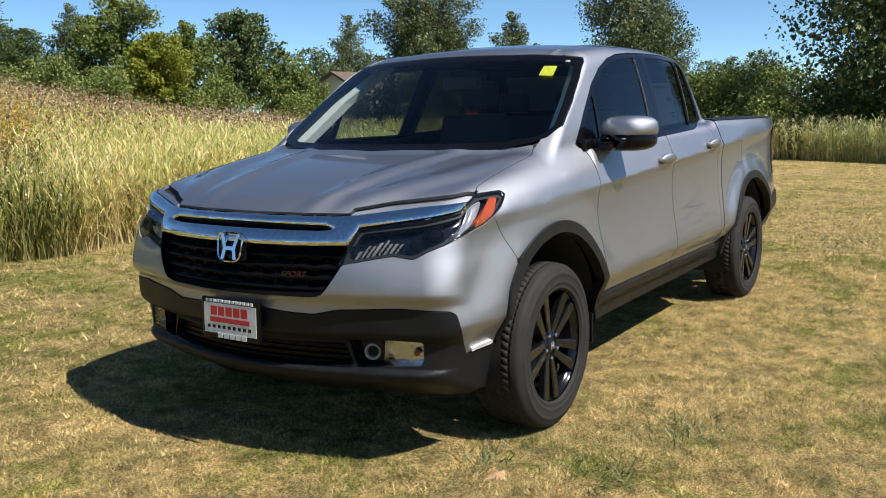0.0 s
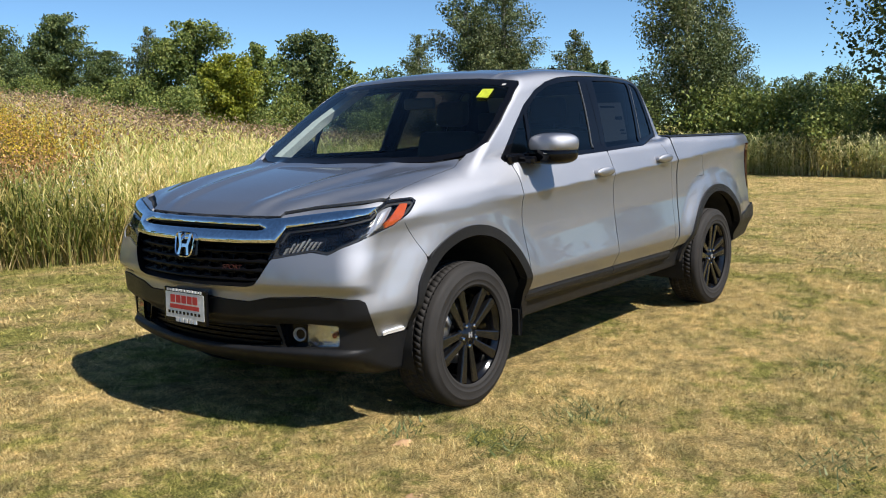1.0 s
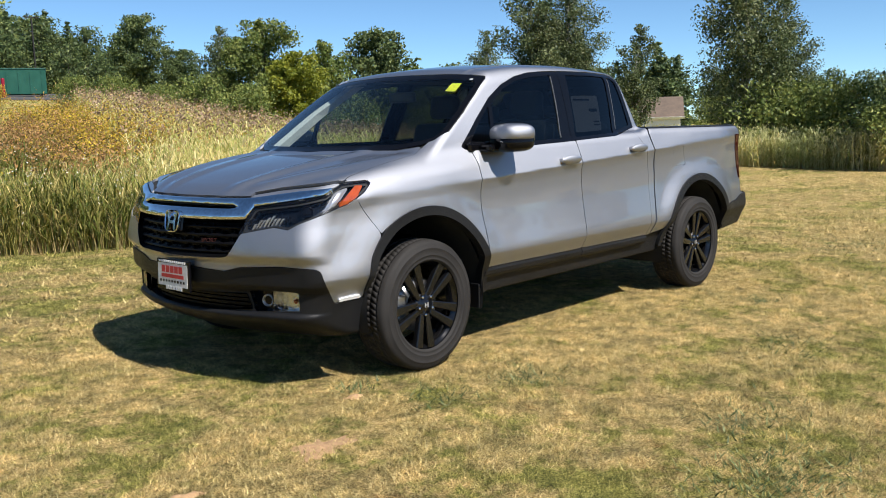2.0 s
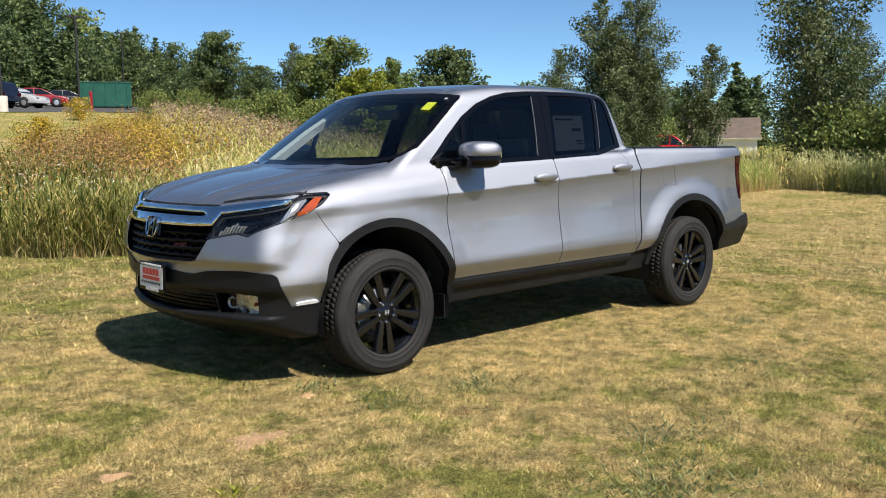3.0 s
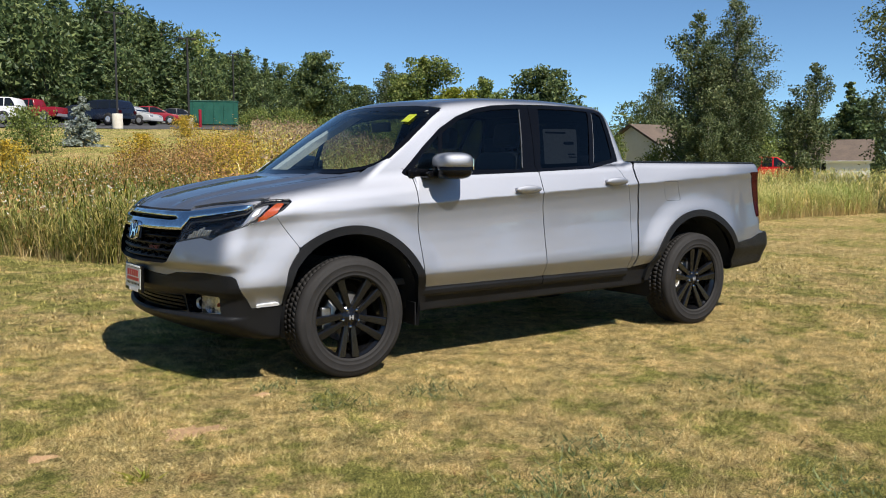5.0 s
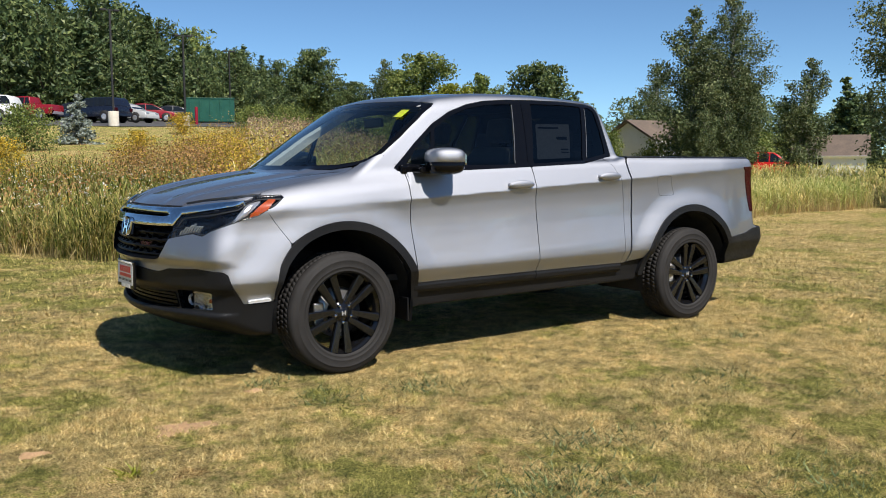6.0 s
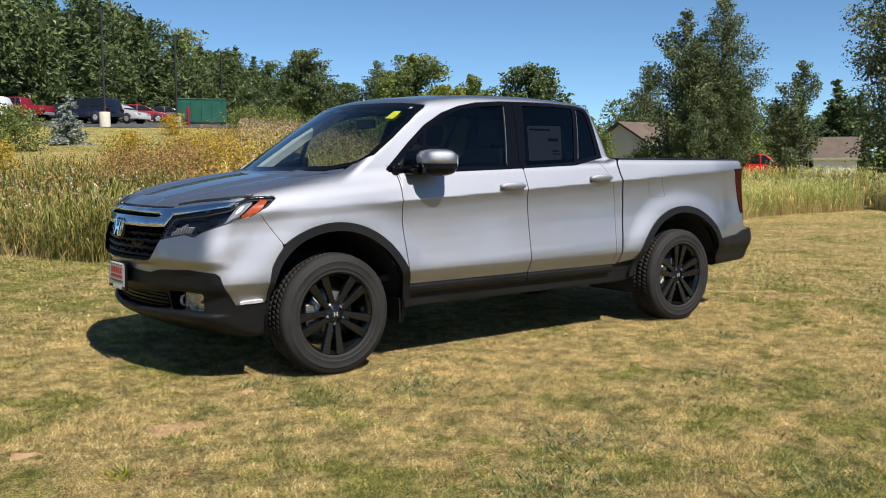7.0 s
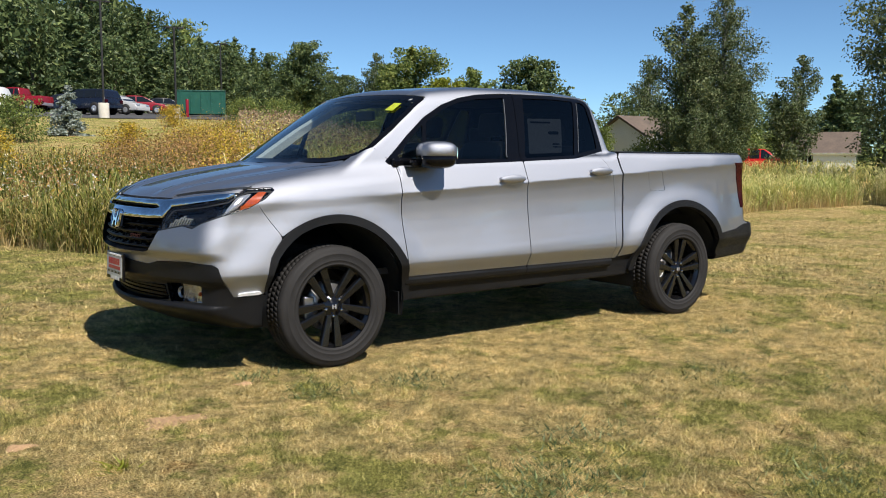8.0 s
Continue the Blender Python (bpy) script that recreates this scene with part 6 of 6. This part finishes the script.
# ---- cabin ----
cab = part("dashboard", boxes(((0.30, -0.76, 0.98), (0.72, 0.76, 1.16)), ((0.15, -0.74, 1.10), (0.62, 0.74, 1.205)), bevel=0.03), CABIN, truck, "dark grey dashboard")
part("cabin_floor", boxes(((0.3, -0.80, 0.52), (2.42, 0.80, 0.56)), ((2.34, -0.80, 0.56), (2.38, 0.80, 1.33))), CABIN, truck, "dark cabin floor")
part("headliner", boxes(((0.98, -0.55, 1.69), (2.30, 0.55, 1.70))), CABIN, truck, "dark headliner")
for y in (-0.40, 0.40):
    seat = part("front_seat", boxes(((0.95, y - 0.26, 0.60), (1.48, y + 0.26, 0.86)), bevel=0.05), CLOTH, truck, "grey cloth front seat")
    b = boxes(((-0.07, -0.25, 0), (0.07, 0.25, 0.60)), bevel=0.05)
    b.transform(pose(1.50, y, 0.80, 0, 14, 0))
    part("backrest", b, CLOTH, seat)
    b = boxes(((-0.05, -0.13, 0), (0.05, 0.13, 0.18)), bevel=0.04)
    b.transform(pose(1.665, y, 1.42, 0, 8, 0))
    part("headrest", b, CLOTH, seat)
rear = part("rear_bench", boxes(((1.85, -0.68, 0.58), (2.20, 0.68, 0.84)), ((2.18, -0.68, 0.80), (2.33, 0.68, 1.36)), bevel=0.04), CLOTH, truck, "grey rear bench")
for y in (-0.45, 0.0, 0.45):
    part("headrest", boxes(((2.20, y - 0.12, 1.38), (2.28, y + 0.12, 1.52)), bevel=0.03), CLOTH, rear)
V, F = lathe([(0.178 + 0.014 * math.cos(t), 0.014 * math.sin(t)) for t in np.linspace(0, 2 * np.pi, 11)], 40)
me = mesh_of("steering_wheel", V, F, None, True)
me.transform(pose(0.83, -0.40, 1.08, 0, 0, 90) @ pose(0, 0, 0, -22, 0, 0))
wheel_rim = part("steering_wheel", me, CABIN, truck, "dark steering wheel")
part("steering_boss", (lambda b: (b.transform(pose(0.80, -0.40, 1.08, 0, 22, 0)), b)[1])(boxes(((-0.03, -0.17, -0.02), (0.01, 0.17, 0.02)), ((-0.05, -0.06, -0.06), (0.01, 0.06, 0.06)), bevel=0.01)), CABIN, wheel_rim)
for side in (-1, 1):
    trim = bmesh.new()
    foot, head = Vector((0.37, 0.775 * side, 1.245)), Vector((0.99, 0.635 * side, 1.668))
    rows = [[trim.verts.new(p + Vector((dx, dy * side, 0))) for dx, dy in ((-0.075, 0.03), (0.045, 0.02), (0.045, -0.015), (-0.055, -0.02))] for p in (foot, (foot + head) / 2 + Vector((0, 0.012 * side, 0.012)), head)]
    for a, b in zip(rows[:-1], rows[1:]):
        for i in range(4):
            trim.faces.new((a[i], a[(i + 1) % 4], b[(i + 1) % 4], b[i]))
    trim.faces.new(rows[0][::-1]), trim.faces.new(rows[-1])
    bmesh.ops.recalc_face_normals(trim, faces=trim.faces[:])
    part("pillar_trim", trim, PALE_TRIM, truck, "pale grey windscreen pillar trim")
part("rear_view_mirror", boxes(((0.80, -0.12, 1.53), (0.83, 0.12, 1.60)), bevel=0.012), CABIN, truck, "dark interior mirror")
panel("price_sheet", lambda x, y, z: both(poly(x, z, [(1.66, 1.305), (1.71, 1.56), (2.05, 1.565), (1.985, 1.315)]), 0.5 - y), PAPER, doors["rear", -1], "white price sheet inside the rear window", -1, off=-0.035, rim=0)

for x0, x1, z0, z1 in ((1.72, 1.93, 1.528, 1.540), (1.88, 1.99, 1.448, 1.470), (1.90, 1.98, 1.372, 1.384), (1.90, 1.985, 1.352, 1.360)):
    panel("print_bar", lambda x, y, z: both(poly(x, z, [(x0, z0), (x0 + 0.003, z1), (x1 + 0.003, z1), (x1, z0)]), 0.5 - y), LAMP_DARK, doors["rear", -1], "dark print on the price sheet", -1, off=-0.033, rim=0)

# ---- bed and underbody ----
part("bed_liner", boxes(((2.56, -0.74, 0.80), (4.13, 0.74, 0.83)), ((2.56, -0.76, 0.80), (2.58, 0.76, 1.30)), ((2.56, 0.74, 0.80), (4.13, 0.76, 1.30)), ((2.56, -0.76, 0.80), (4.13, -0.74, 1.30)), ((4.11, -0.74, 0.80), (4.13, 0.74, 1.30))), CLADDING, truck, "black bed liner")
part("underbody", boxes(((-0.55, -0.50, 0.30), (0.5, 0.50, 0.62)), ((0.5, -0.78, 0.34), (2.7, 0.78, 0.50)), ((2.7, -0.50, 0.36), (3.9, 0.50, 0.66)), bevel=0.03), SHELL, truck, "dark underbody")

# ---- the car park on the bank ----
ASPHALT = worn("asphalt", (0.075, 0.073, 0.070), 0.9, 0.2, 0.8, bump=0.4, fine=20)
CONCRETE = worn("concrete", (0.62, 0.57, 0.48), 0.85, 0.12, 2.0, bump=0.3, fine=30)
GREEN_STEEL = worn("green_steel", (0.012, 0.085, 0.055), 0.4, 0.15, 1.5)
POLE = worn("dark_bronze_pole", (0.012, 0.011, 0.010), 0.6, 0.2, 2.0)
CAR_GLASS = worn("dark_car_glass", (0.012, 0.014, 0.016), 0.05, 0.1, 3.0)
CAR_PAINTS = {n: worn("car_paint_" + n, c, 0.25, 0.05, 2.0) for n, c in (("red", (0.24, 0.010, 0.018)), ("bright_red", (0.55, 0.015, 0.015)), ("navy", (0.010, 0.014, 0.028)), ("white", (0.75, 0.75, 0.73)), ("grey", (0.45, 0.45, 0.44)), ("black", (0.02, 0.02, 0.022)))}

gxa, gda = np.meshgrid(np.linspace(0, 27, 40), np.linspace(61.5, 84, 24), indexing="ij")
px, py = polar(gxa, gda)
lot = new("car_park", grid_mesh("car_park", np.stack([px, py, land(px, py) + 0.03], 2), ASPHALT))
tagged(lot, "grey asphalt car park on top of the bank", "car park", kind="structure")


def hull(bm, profile, half, inset=0.0):
    """A side outline, drawn across the width; the upper half leans in."""
    zs = [p[1] for p in profile]
    z0, z1 = min(zs), max(zs)
    rows = []
    for s in (-1, 1):
        rows.append([bm.verts.new((x, s * (half - inset * (z - z0) / (z1 - z0)), z)) for x, z in profile])
    n = len(profile)
    bm.faces.new(rows[0])
    bm.faces.new(rows[1][::-1])
    for i in range(n):
        bm.faces.new((rows[0][i], rows[1][i], rows[1][(i + 1) % n], rows[0][(i + 1) % n]))
    bmesh.ops.recalc_face_normals(bm, faces=bm.faces[:])
    bmesh.ops.bevel(bm, geom=bm.edges[:], offset=0.045, segments=2, affect="EDGES", profile=0.5)
    return smoothed(bm)


CAR_SHAPES = {
    "sedan": (4.5, 0.88, [(-2.22, 0.28), (-2.28, 0.50), (-2.2, 0.68), (-1.9, 0.80), (-1.05, 0.94), (1.45, 1.0), (2.1, 0.99), (2.24, 0.80), (2.2, 0.32)],
              [(-1.25, 0.92), (-0.62, 1.28), (-0.28, 1.42), (0.25, 1.48), (0.85, 1.46), (1.30, 1.32), (1.95, 0.98)], 0.32, (-1.36, 1.32)),
    "suv": (4.7, 0.93, [(-2.32, 0.36), (-2.36, 0.75), (-2.25, 0.95), (-1.9, 1.05), (-1.1, 1.12), (2.28, 1.14), (2.36, 0.85), (2.33, 0.40)],
            [(-1.25, 1.10), (-0.72, 1.55), (-0.45, 1.72), (0.4, 1.78), (1.85, 1.74), (2.10, 1.62), (2.30, 1.12)], 0.37, (-1.42, 1.40)),
    "pickup": (5.3, 0.94, [(-2.58, 0.42), (-2.62, 0.85), (-2.5, 1.05), (-2.1, 1.12), (-1.3, 1.16), (2.6, 1.16), (2.64, 0.62), (2.6, 0.45)],
               [(-1.3, 1.13), (-0.75, 1.60), (-0.5, 1.76), (0.3, 1.81), (0.78, 1.78), (0.98, 1.13)], 0.39, (-1.65, 1.65)),
}


def side_glass(top, cabin, half, inset, x0, x1):
    """A side window set a finger proud of the leaning cabin, between x0 and x1."""
    zs = [p[1] for p in cabin]
    lo, hi = min(zs) + 0.05, max(zs) - 0.09
    left = lambda z: np.interp(z, [p[1] for p in cabin[:3]], [p[0] for p in cabin[:3]]) + 0.10
    right = lambda z: np.interp(-z, [-p[1] for p in cabin[-3:]], [p[0] for p in cabin[-3:]]) - 0.10
    mid = (lo + hi) / 2
    pts = [(max(x0, left(lo)), lo), (min(x1, right(lo)), lo), (min(x1, right(mid)), mid), (min(x1, right(hi)), hi), (max(x0, left(hi)), hi), (max(x0, left(mid)), mid)]
    for s in (-1, 1):
        bm = bmesh.new()
        rows = [[bm.verts.new((x, s * (half - inset * (z - min(zs)) / (max(zs) - min(zs)) + e), z)) for x, z in pts] for e in (-0.02, 0.012)]
        bm.faces.new(rows[1]), bm.faces.new(rows[0][::-1])
        for i in range(6):
            bm.faces.new((rows[0][i], rows[0][(i + 1) % 6], rows[1][(i + 1) % 6], rows[1][i]))
        bmesh.ops.recalc_face_normals(bm, faces=bm.faces[:])
        part("side_window", bm, CAR_GLASS, top, "dark side window")


def end_glass(name, top, a, b, half, inset, cabin, out):
    """Windscreen or rear window between two points of the cabin's outline."""
    zs = [p[1] for p in cabin]
    w = lambda z: half - inset * (z - min(zs)) / (max(zs) - min(zs)) - 0.10
    pts = [(a[0] + (b[0] - a[0]) * t, a[1] + (b[1] - a[1]) * t) for t in (0.12, 0.90)]
    bm = bmesh.new()
    rows = [[bm.verts.new((x + e * out, s * w(z), z + abs(e) * 0.6)) for (x, z), s in ((pts[0], -1), (pts[0], 1), (pts[1], 1), (pts[1], -1))] for e in (-0.03, 0.018)]
    bm.faces.new(rows[1]), bm.faces.new(rows[0][::-1])
    for i in range(4):
        bm.faces.new((rows[0][i], rows[0][(i + 1) % 4], rows[1][(i + 1) % 4], rows[1][i]))
    bmesh.ops.recalc_face_normals(bm, faces=bm.faces[:])
    part(name, bm, CAR_GLASS, top, "dark car glass")


def parked_car(kind, paint, label, az, d, heading):
    """A parked car some way off: body, cabin with its windows, arches, lamps, bumpers and wheels. It faces -x before it is turned."""
    length, half, low, high, radius, axles = CAR_SHAPES[kind]
    x, y = polar(az, d)
    top = tagged(new("parked_" + kind), label, "truck" if kind == "pickup" else "car", "cars in the car park")
    top.matrix_basis = pose(x, y, float(land(x, y)) + 0.03, 0, 0, heading)
    mat = CAR_PAINTS[paint]
    part("body", hull(bmesh.new(), low, half, 0.06), mat, top)
    part("cabin", hull(bmesh.new(), high, half - 0.06, 0.17), mat, top)
    lo_x, hi_x = high[0][0], high[-1][0]
    cuts = (lo_x, lo_x + (hi_x - lo_x) * 0.46, lo_x + (hi_x - lo_x) * 0.76, hi_x)
    for a, b in zip(cuts[:-1], cuts[1:]):
        side_glass(top, high, half - 0.06, 0.17, a + 0.04, b - 0.04)
    end_glass("windscreen", top, high[0], high[2], half - 0.06, 0.17, high, -1)
    end_glass("rear_window", top, high[-1], high[-3], half - 0.06, 0.17, high, 1)
    part("front_bumper", boxes(((low[1][0] - 0.04, -half + 0.12, low[0][1]), (low[1][0] + 0.14, half - 0.12, low[0][1] + 0.20)), bevel=0.03), CAR_PAINTS["black"] if kind != "sedan" else mat, top)
    part("rear_bumper", boxes(((low[-1][0] - 0.12, -half + 0.10, low[-1][1]), (low[-1][0] + 0.08, half - 0.10, low[-1][1] + 0.22)), bevel=0.03), LAMP_SILVER if kind == "pickup" else mat, top)
    for s in (-1, 1):
        part("headlight", boxes(((low[2][0] - 0.06, s * (half - 0.30) - 0.19, low[2][1] - 0.12), (low[2][0] + 0.26, s * (half - 0.30) + 0.19, low[2][1] + 0.04)), bevel=0.04), LAMP_SILVER, top, "clear headlight")
        part("tail_lamp", boxes(((low[-2][0] - 0.14, s * (half - 0.16) - 0.13, low[-2][1] - 0.10), (low[-2][0] + 0.04, s * (half - 0.16) + 0.13, low[-2][1] + 0.14)), bevel=0.03), RED_LENS, top, "red tail lamp")
        for xa in axles:
            me = mesh_of("wheel_arch", *lathe([(0.01, 0.0), (radius + 0.07, 0.0), (radius + 0.07, 0.12)], 28), None, False)
            me.transform(pose(xa, s * (half - 0.012), radius + 0.02, 0, 0, 180 if s > 0 else 0))
            part("wheel_arch", me, SHELL, top, "dark wheel arch")
            me = mesh_of("tyre", *lathe([(radius * 0.6, -0.10), (radius * 0.9, -0.11), (radius, -0.08), (radius, 0.08), (radius * 0.9, 0.11), (radius * 0.6, 0.10)], 24), None, True)
            me.transform(pose(xa, s * (half - 0.06), radius))
            wh = part("tyre", me, RUBBER, top)
            me = mesh_of("rim", *lathe([(0.01, -0.085), (radius * 0.3, -0.09), (radius * 0.58, -0.105), (radius * 0.62, -0.09)], 20), None, True)
            me.transform(pose(xa, s * (half - 0.06), radius, 0, 0, 180 if s > 0 else 0))
            part("rim", me, LAMP_SILVER, wh, "silver wheel rim")
    if kind == "pickup":
        part("bed", boxes(((1.08, -0.76, 1.13), (2.5, 0.76, 1.175))), CAR_GLASS, top, "dark open bed")
    return top


parked_car("suv", "white", "white estate car in the car park", 9.4, 70, -35)
parked_car("pickup", "red", "red crew cab pickup in the car park", 11.5, 77, -42)
parked_car("sedan", "navy", "dark saloon parked behind others", 13.9, 82, -20)
parked_car("suv", "navy", "dark blue sport utility car seen from behind", 15.35, 71, -58)
parked_car("sedan", "grey", "silver saloon in the car park", 16.9, 72, 128)
parked_car("sedan", "red", "red saloon in the car park", 18.2, 79, 158)
parked_car("sedan", "black", "black saloon parked behind others", 19.7, 86, 160)
parked_car("pickup", "bright_red", "bright red pickup beside the sheds", 55.3, 62, 122)


def dumpster():
    x, y = polar(21.75, 68)
    top = tagged(new("dumpster"), "green steel waste container with a ribbed side", "dumpster")
    top.matrix_basis = pose(x, y, float(land(x, y)) + 0.03, 0, 0, -24)
    part("container", boxes(((-1.65, -0.9, 0.12), (1.65, 0.9, 1.72)), bevel=0.03), GREEN_STEEL, top)
    part("lid", boxes(((-1.69, -0.94, 1.72), (1.69, 0.94, 1.80)), bevel=0.02), GREEN_STEEL, top, "pale worn lid edge")
    for k in range(5):
        part("rib", boxes(((-1.4 + k * 0.7 - 0.04, -0.95, 0.14), (-1.4 + k * 0.7 + 0.04, -0.90, 1.70))), GREEN_STEEL, top)
    for k in (-1.3, 1.3):
        part("skid", boxes(((k - 0.1, -0.85, 0.0), (k + 0.1, 0.85, 0.12))), POLE, top)


dumpster()


def post(name, az, d, r, h, mat, label, category):
    x, y = polar(az, d)
    ob = new(name, mesh_of(name, *lathe([(0.001, h), (r * 0.9, h), (r, h - 0.03), (r, 0.0)], 20), mat, True))
    ob.data.transform(pose(0, 0, 0, 90, 0, 0) @ pose(0, 0, 0))
    ob.matrix_basis = pose(x, y, float(land(x, y)) - 0.1)
    return tagged(ob, label, category)


post("red_bollard", 20.9, 66.5, 0.11, 1.35, CAR_PAINTS["red"], "red steel bollard before the container", "bollard")


def lamp_post(az, d, h, base_r, base_h):
    """A street light: concrete footing, square pole, arm and flat head."""
    x, y = polar(az, d)
    top = tagged(new("street_lamp"), "dark slim car park light on a concrete footing", "street lamp", "car park lights")
    top.matrix_basis = pose(x, y, float(land(x, y)) - 0.1)
    me = mesh_of("footing", *lathe([(0.001, base_h), (base_r * 0.95, base_h), (base_r, base_h - 0.04), (base_r, 0.0)], 24), None, True)
    me.transform(pose(0, 0, 0, 90, 0, 0))
    part("footing", me, CONCRETE, top, "pale round concrete footing")
    part("pole", boxes(((-0.055, -0.055, base_h - 0.02), (0.055, 0.055, h))), POLE, top)
    part("lamp_arm", boxes(((-0.3, -0.03, h - 0.09), (0.3, 0.03, h - 0.03))), POLE, top)
    for s in (-1, 1):
        part("lamp_head", boxes(((s * 0.42 - 0.18, -0.13, h - 0.11), (s * 0.42 + 0.18, 0.13, h)), bevel=0.02), POLE, top)


lamp_post(16.2, 62, 7.4, 0.33, 1.05)
lamp_post(20.25, 64, 6.1, 0.27, 0.8)
lamp_post(22.9, 88, 6.8, 0.3, 0.8)

# ---- houses beyond the marsh ----
SIDING = worn("white_siding", (0.82, 0.82, 0.81), 0.7, 0.06, 0.6)
SHINGLE = worn("brown_shingles", (0.135, 0.10, 0.075), 0.9, 0.25, 1.2, bump=0.4, fine=8)
DOOR_GREY = worn("grey_door", (0.25, 0.25, 0.26), 0.6, 0.1, 2.0)


def house(label, az, d, turn, L, W, wall_h, ridge, floor, windows):
    """A small gabled house: four walls with siding boards, pitched roof slabs with eaves, framed windows and a door."""
    x, y = polar(az, d)
    top = tagged(new("house"), label, "house", "houses beyond the marsh")
    top.matrix_basis = pose(x, y, floor, 0, 0, turn)
    part("wall", boxes(((-L / 2, -W / 2, 0), (L / 2, -W / 2 + 0.15, wall_h))), SIDING, top)
    part("wall", boxes(((-L / 2, W / 2 - 0.15, 0), (L / 2, W / 2, wall_h))), SIDING, top)
    for s in (-1, 1):
        bm = bmesh.new()
        pts = [(-W / 2 + 0.15, 0), (W / 2 - 0.15, 0), (W / 2 - 0.15, wall_h), (0, ridge - 0.06), (-W / 2 + 0.15, wall_h)]
        a = [bm.verts.new((s * L / 2, p, z)) for p, z in pts]
        b = [bm.verts.new((s * (L / 2 - 0.15), p, z)) for p, z in pts]
        bm.faces.new(a), bm.faces.new(b[::-1])
        for i in range(5):
            bm.faces.new((a[i], b[i], b[(i + 1) % 5], a[(i + 1) % 5]))
        bmesh.ops.recalc_face_normals(bm, faces=bm.faces[:])
        part("gable_wall", bm, SIDING, top)
        ang = math.degrees(math.atan2(ridge - wall_h, W / 2))
        run = math.hypot(ridge - wall_h, W / 2) + 0.35
        bm = boxes(((-L / 2 - 0.3, 0, -0.06), (L / 2 + 0.3, run, 0.06)))
        bm.transform(pose(0, 0, ridge, 0, 0, 0 if s > 0 else 180) @ pose(0, 0, 0, -ang, 0, 0))
        part("roof", bm, SHINGLE, top, "brown shingle roof slope")
        bm = boxes(((-L / 2 - 0.32, run - 0.02, -0.14), (L / 2 + 0.32, run + 0.02, 0.05)))
        bm.transform(pose(0, 0, ridge, 0, 0, 0 if s > 0 else 180) @ pose(0, 0, 0, -ang, 0, 0))
        part("fascia", bm, SIDING, top, "white eaves board")
    for k, (wx, wz, ww, wh) in enumerate(windows):
        f = part("window", boxes(((wx - ww / 2 - 0.07, -W / 2 - 0.05, wz - 0.07), (wx + ww / 2 + 0.07, -W / 2, wz)), ((wx - ww / 2 - 0.07, -W / 2 - 0.05, wz + wh), (wx + ww / 2 + 0.07, -W / 2, wz + wh + 0.07)),
                                 ((wx - ww / 2 - 0.07, -W / 2 - 0.05, wz), (wx - ww / 2, -W / 2, wz + wh)), ((wx + ww / 2, -W / 2 - 0.05, wz), (wx + ww / 2 + 0.07, -W / 2, wz + wh)), ((wx - 0.02, -W / 2 - 0.04, wz), (wx + 0.02, -W / 2, wz + wh))), SIDING, top)
        part("pane", boxes(((wx - ww / 2, -W / 2 - 0.02, wz), (wx + ww / 2, -W / 2 - 0.004, wz + wh))), CAR_GLASS, f)
    return top


house("small white shed with a brown shingle roof", 58.8, 78, -59, 5.0, 4.6, 1.95, 3.4, -0.22, ((-0.9, 0.9, 0.75, 1.0),))
house("white house with a brown shingle roof, gable towards the lawn", 49.6, 59.0, -2, 6.6, 4.4, 2.9, 4.05, -0.35, ((-2.0, 1.0, 0.8, 1.0), (1.5, 1.0, 0.8, 1.0)))
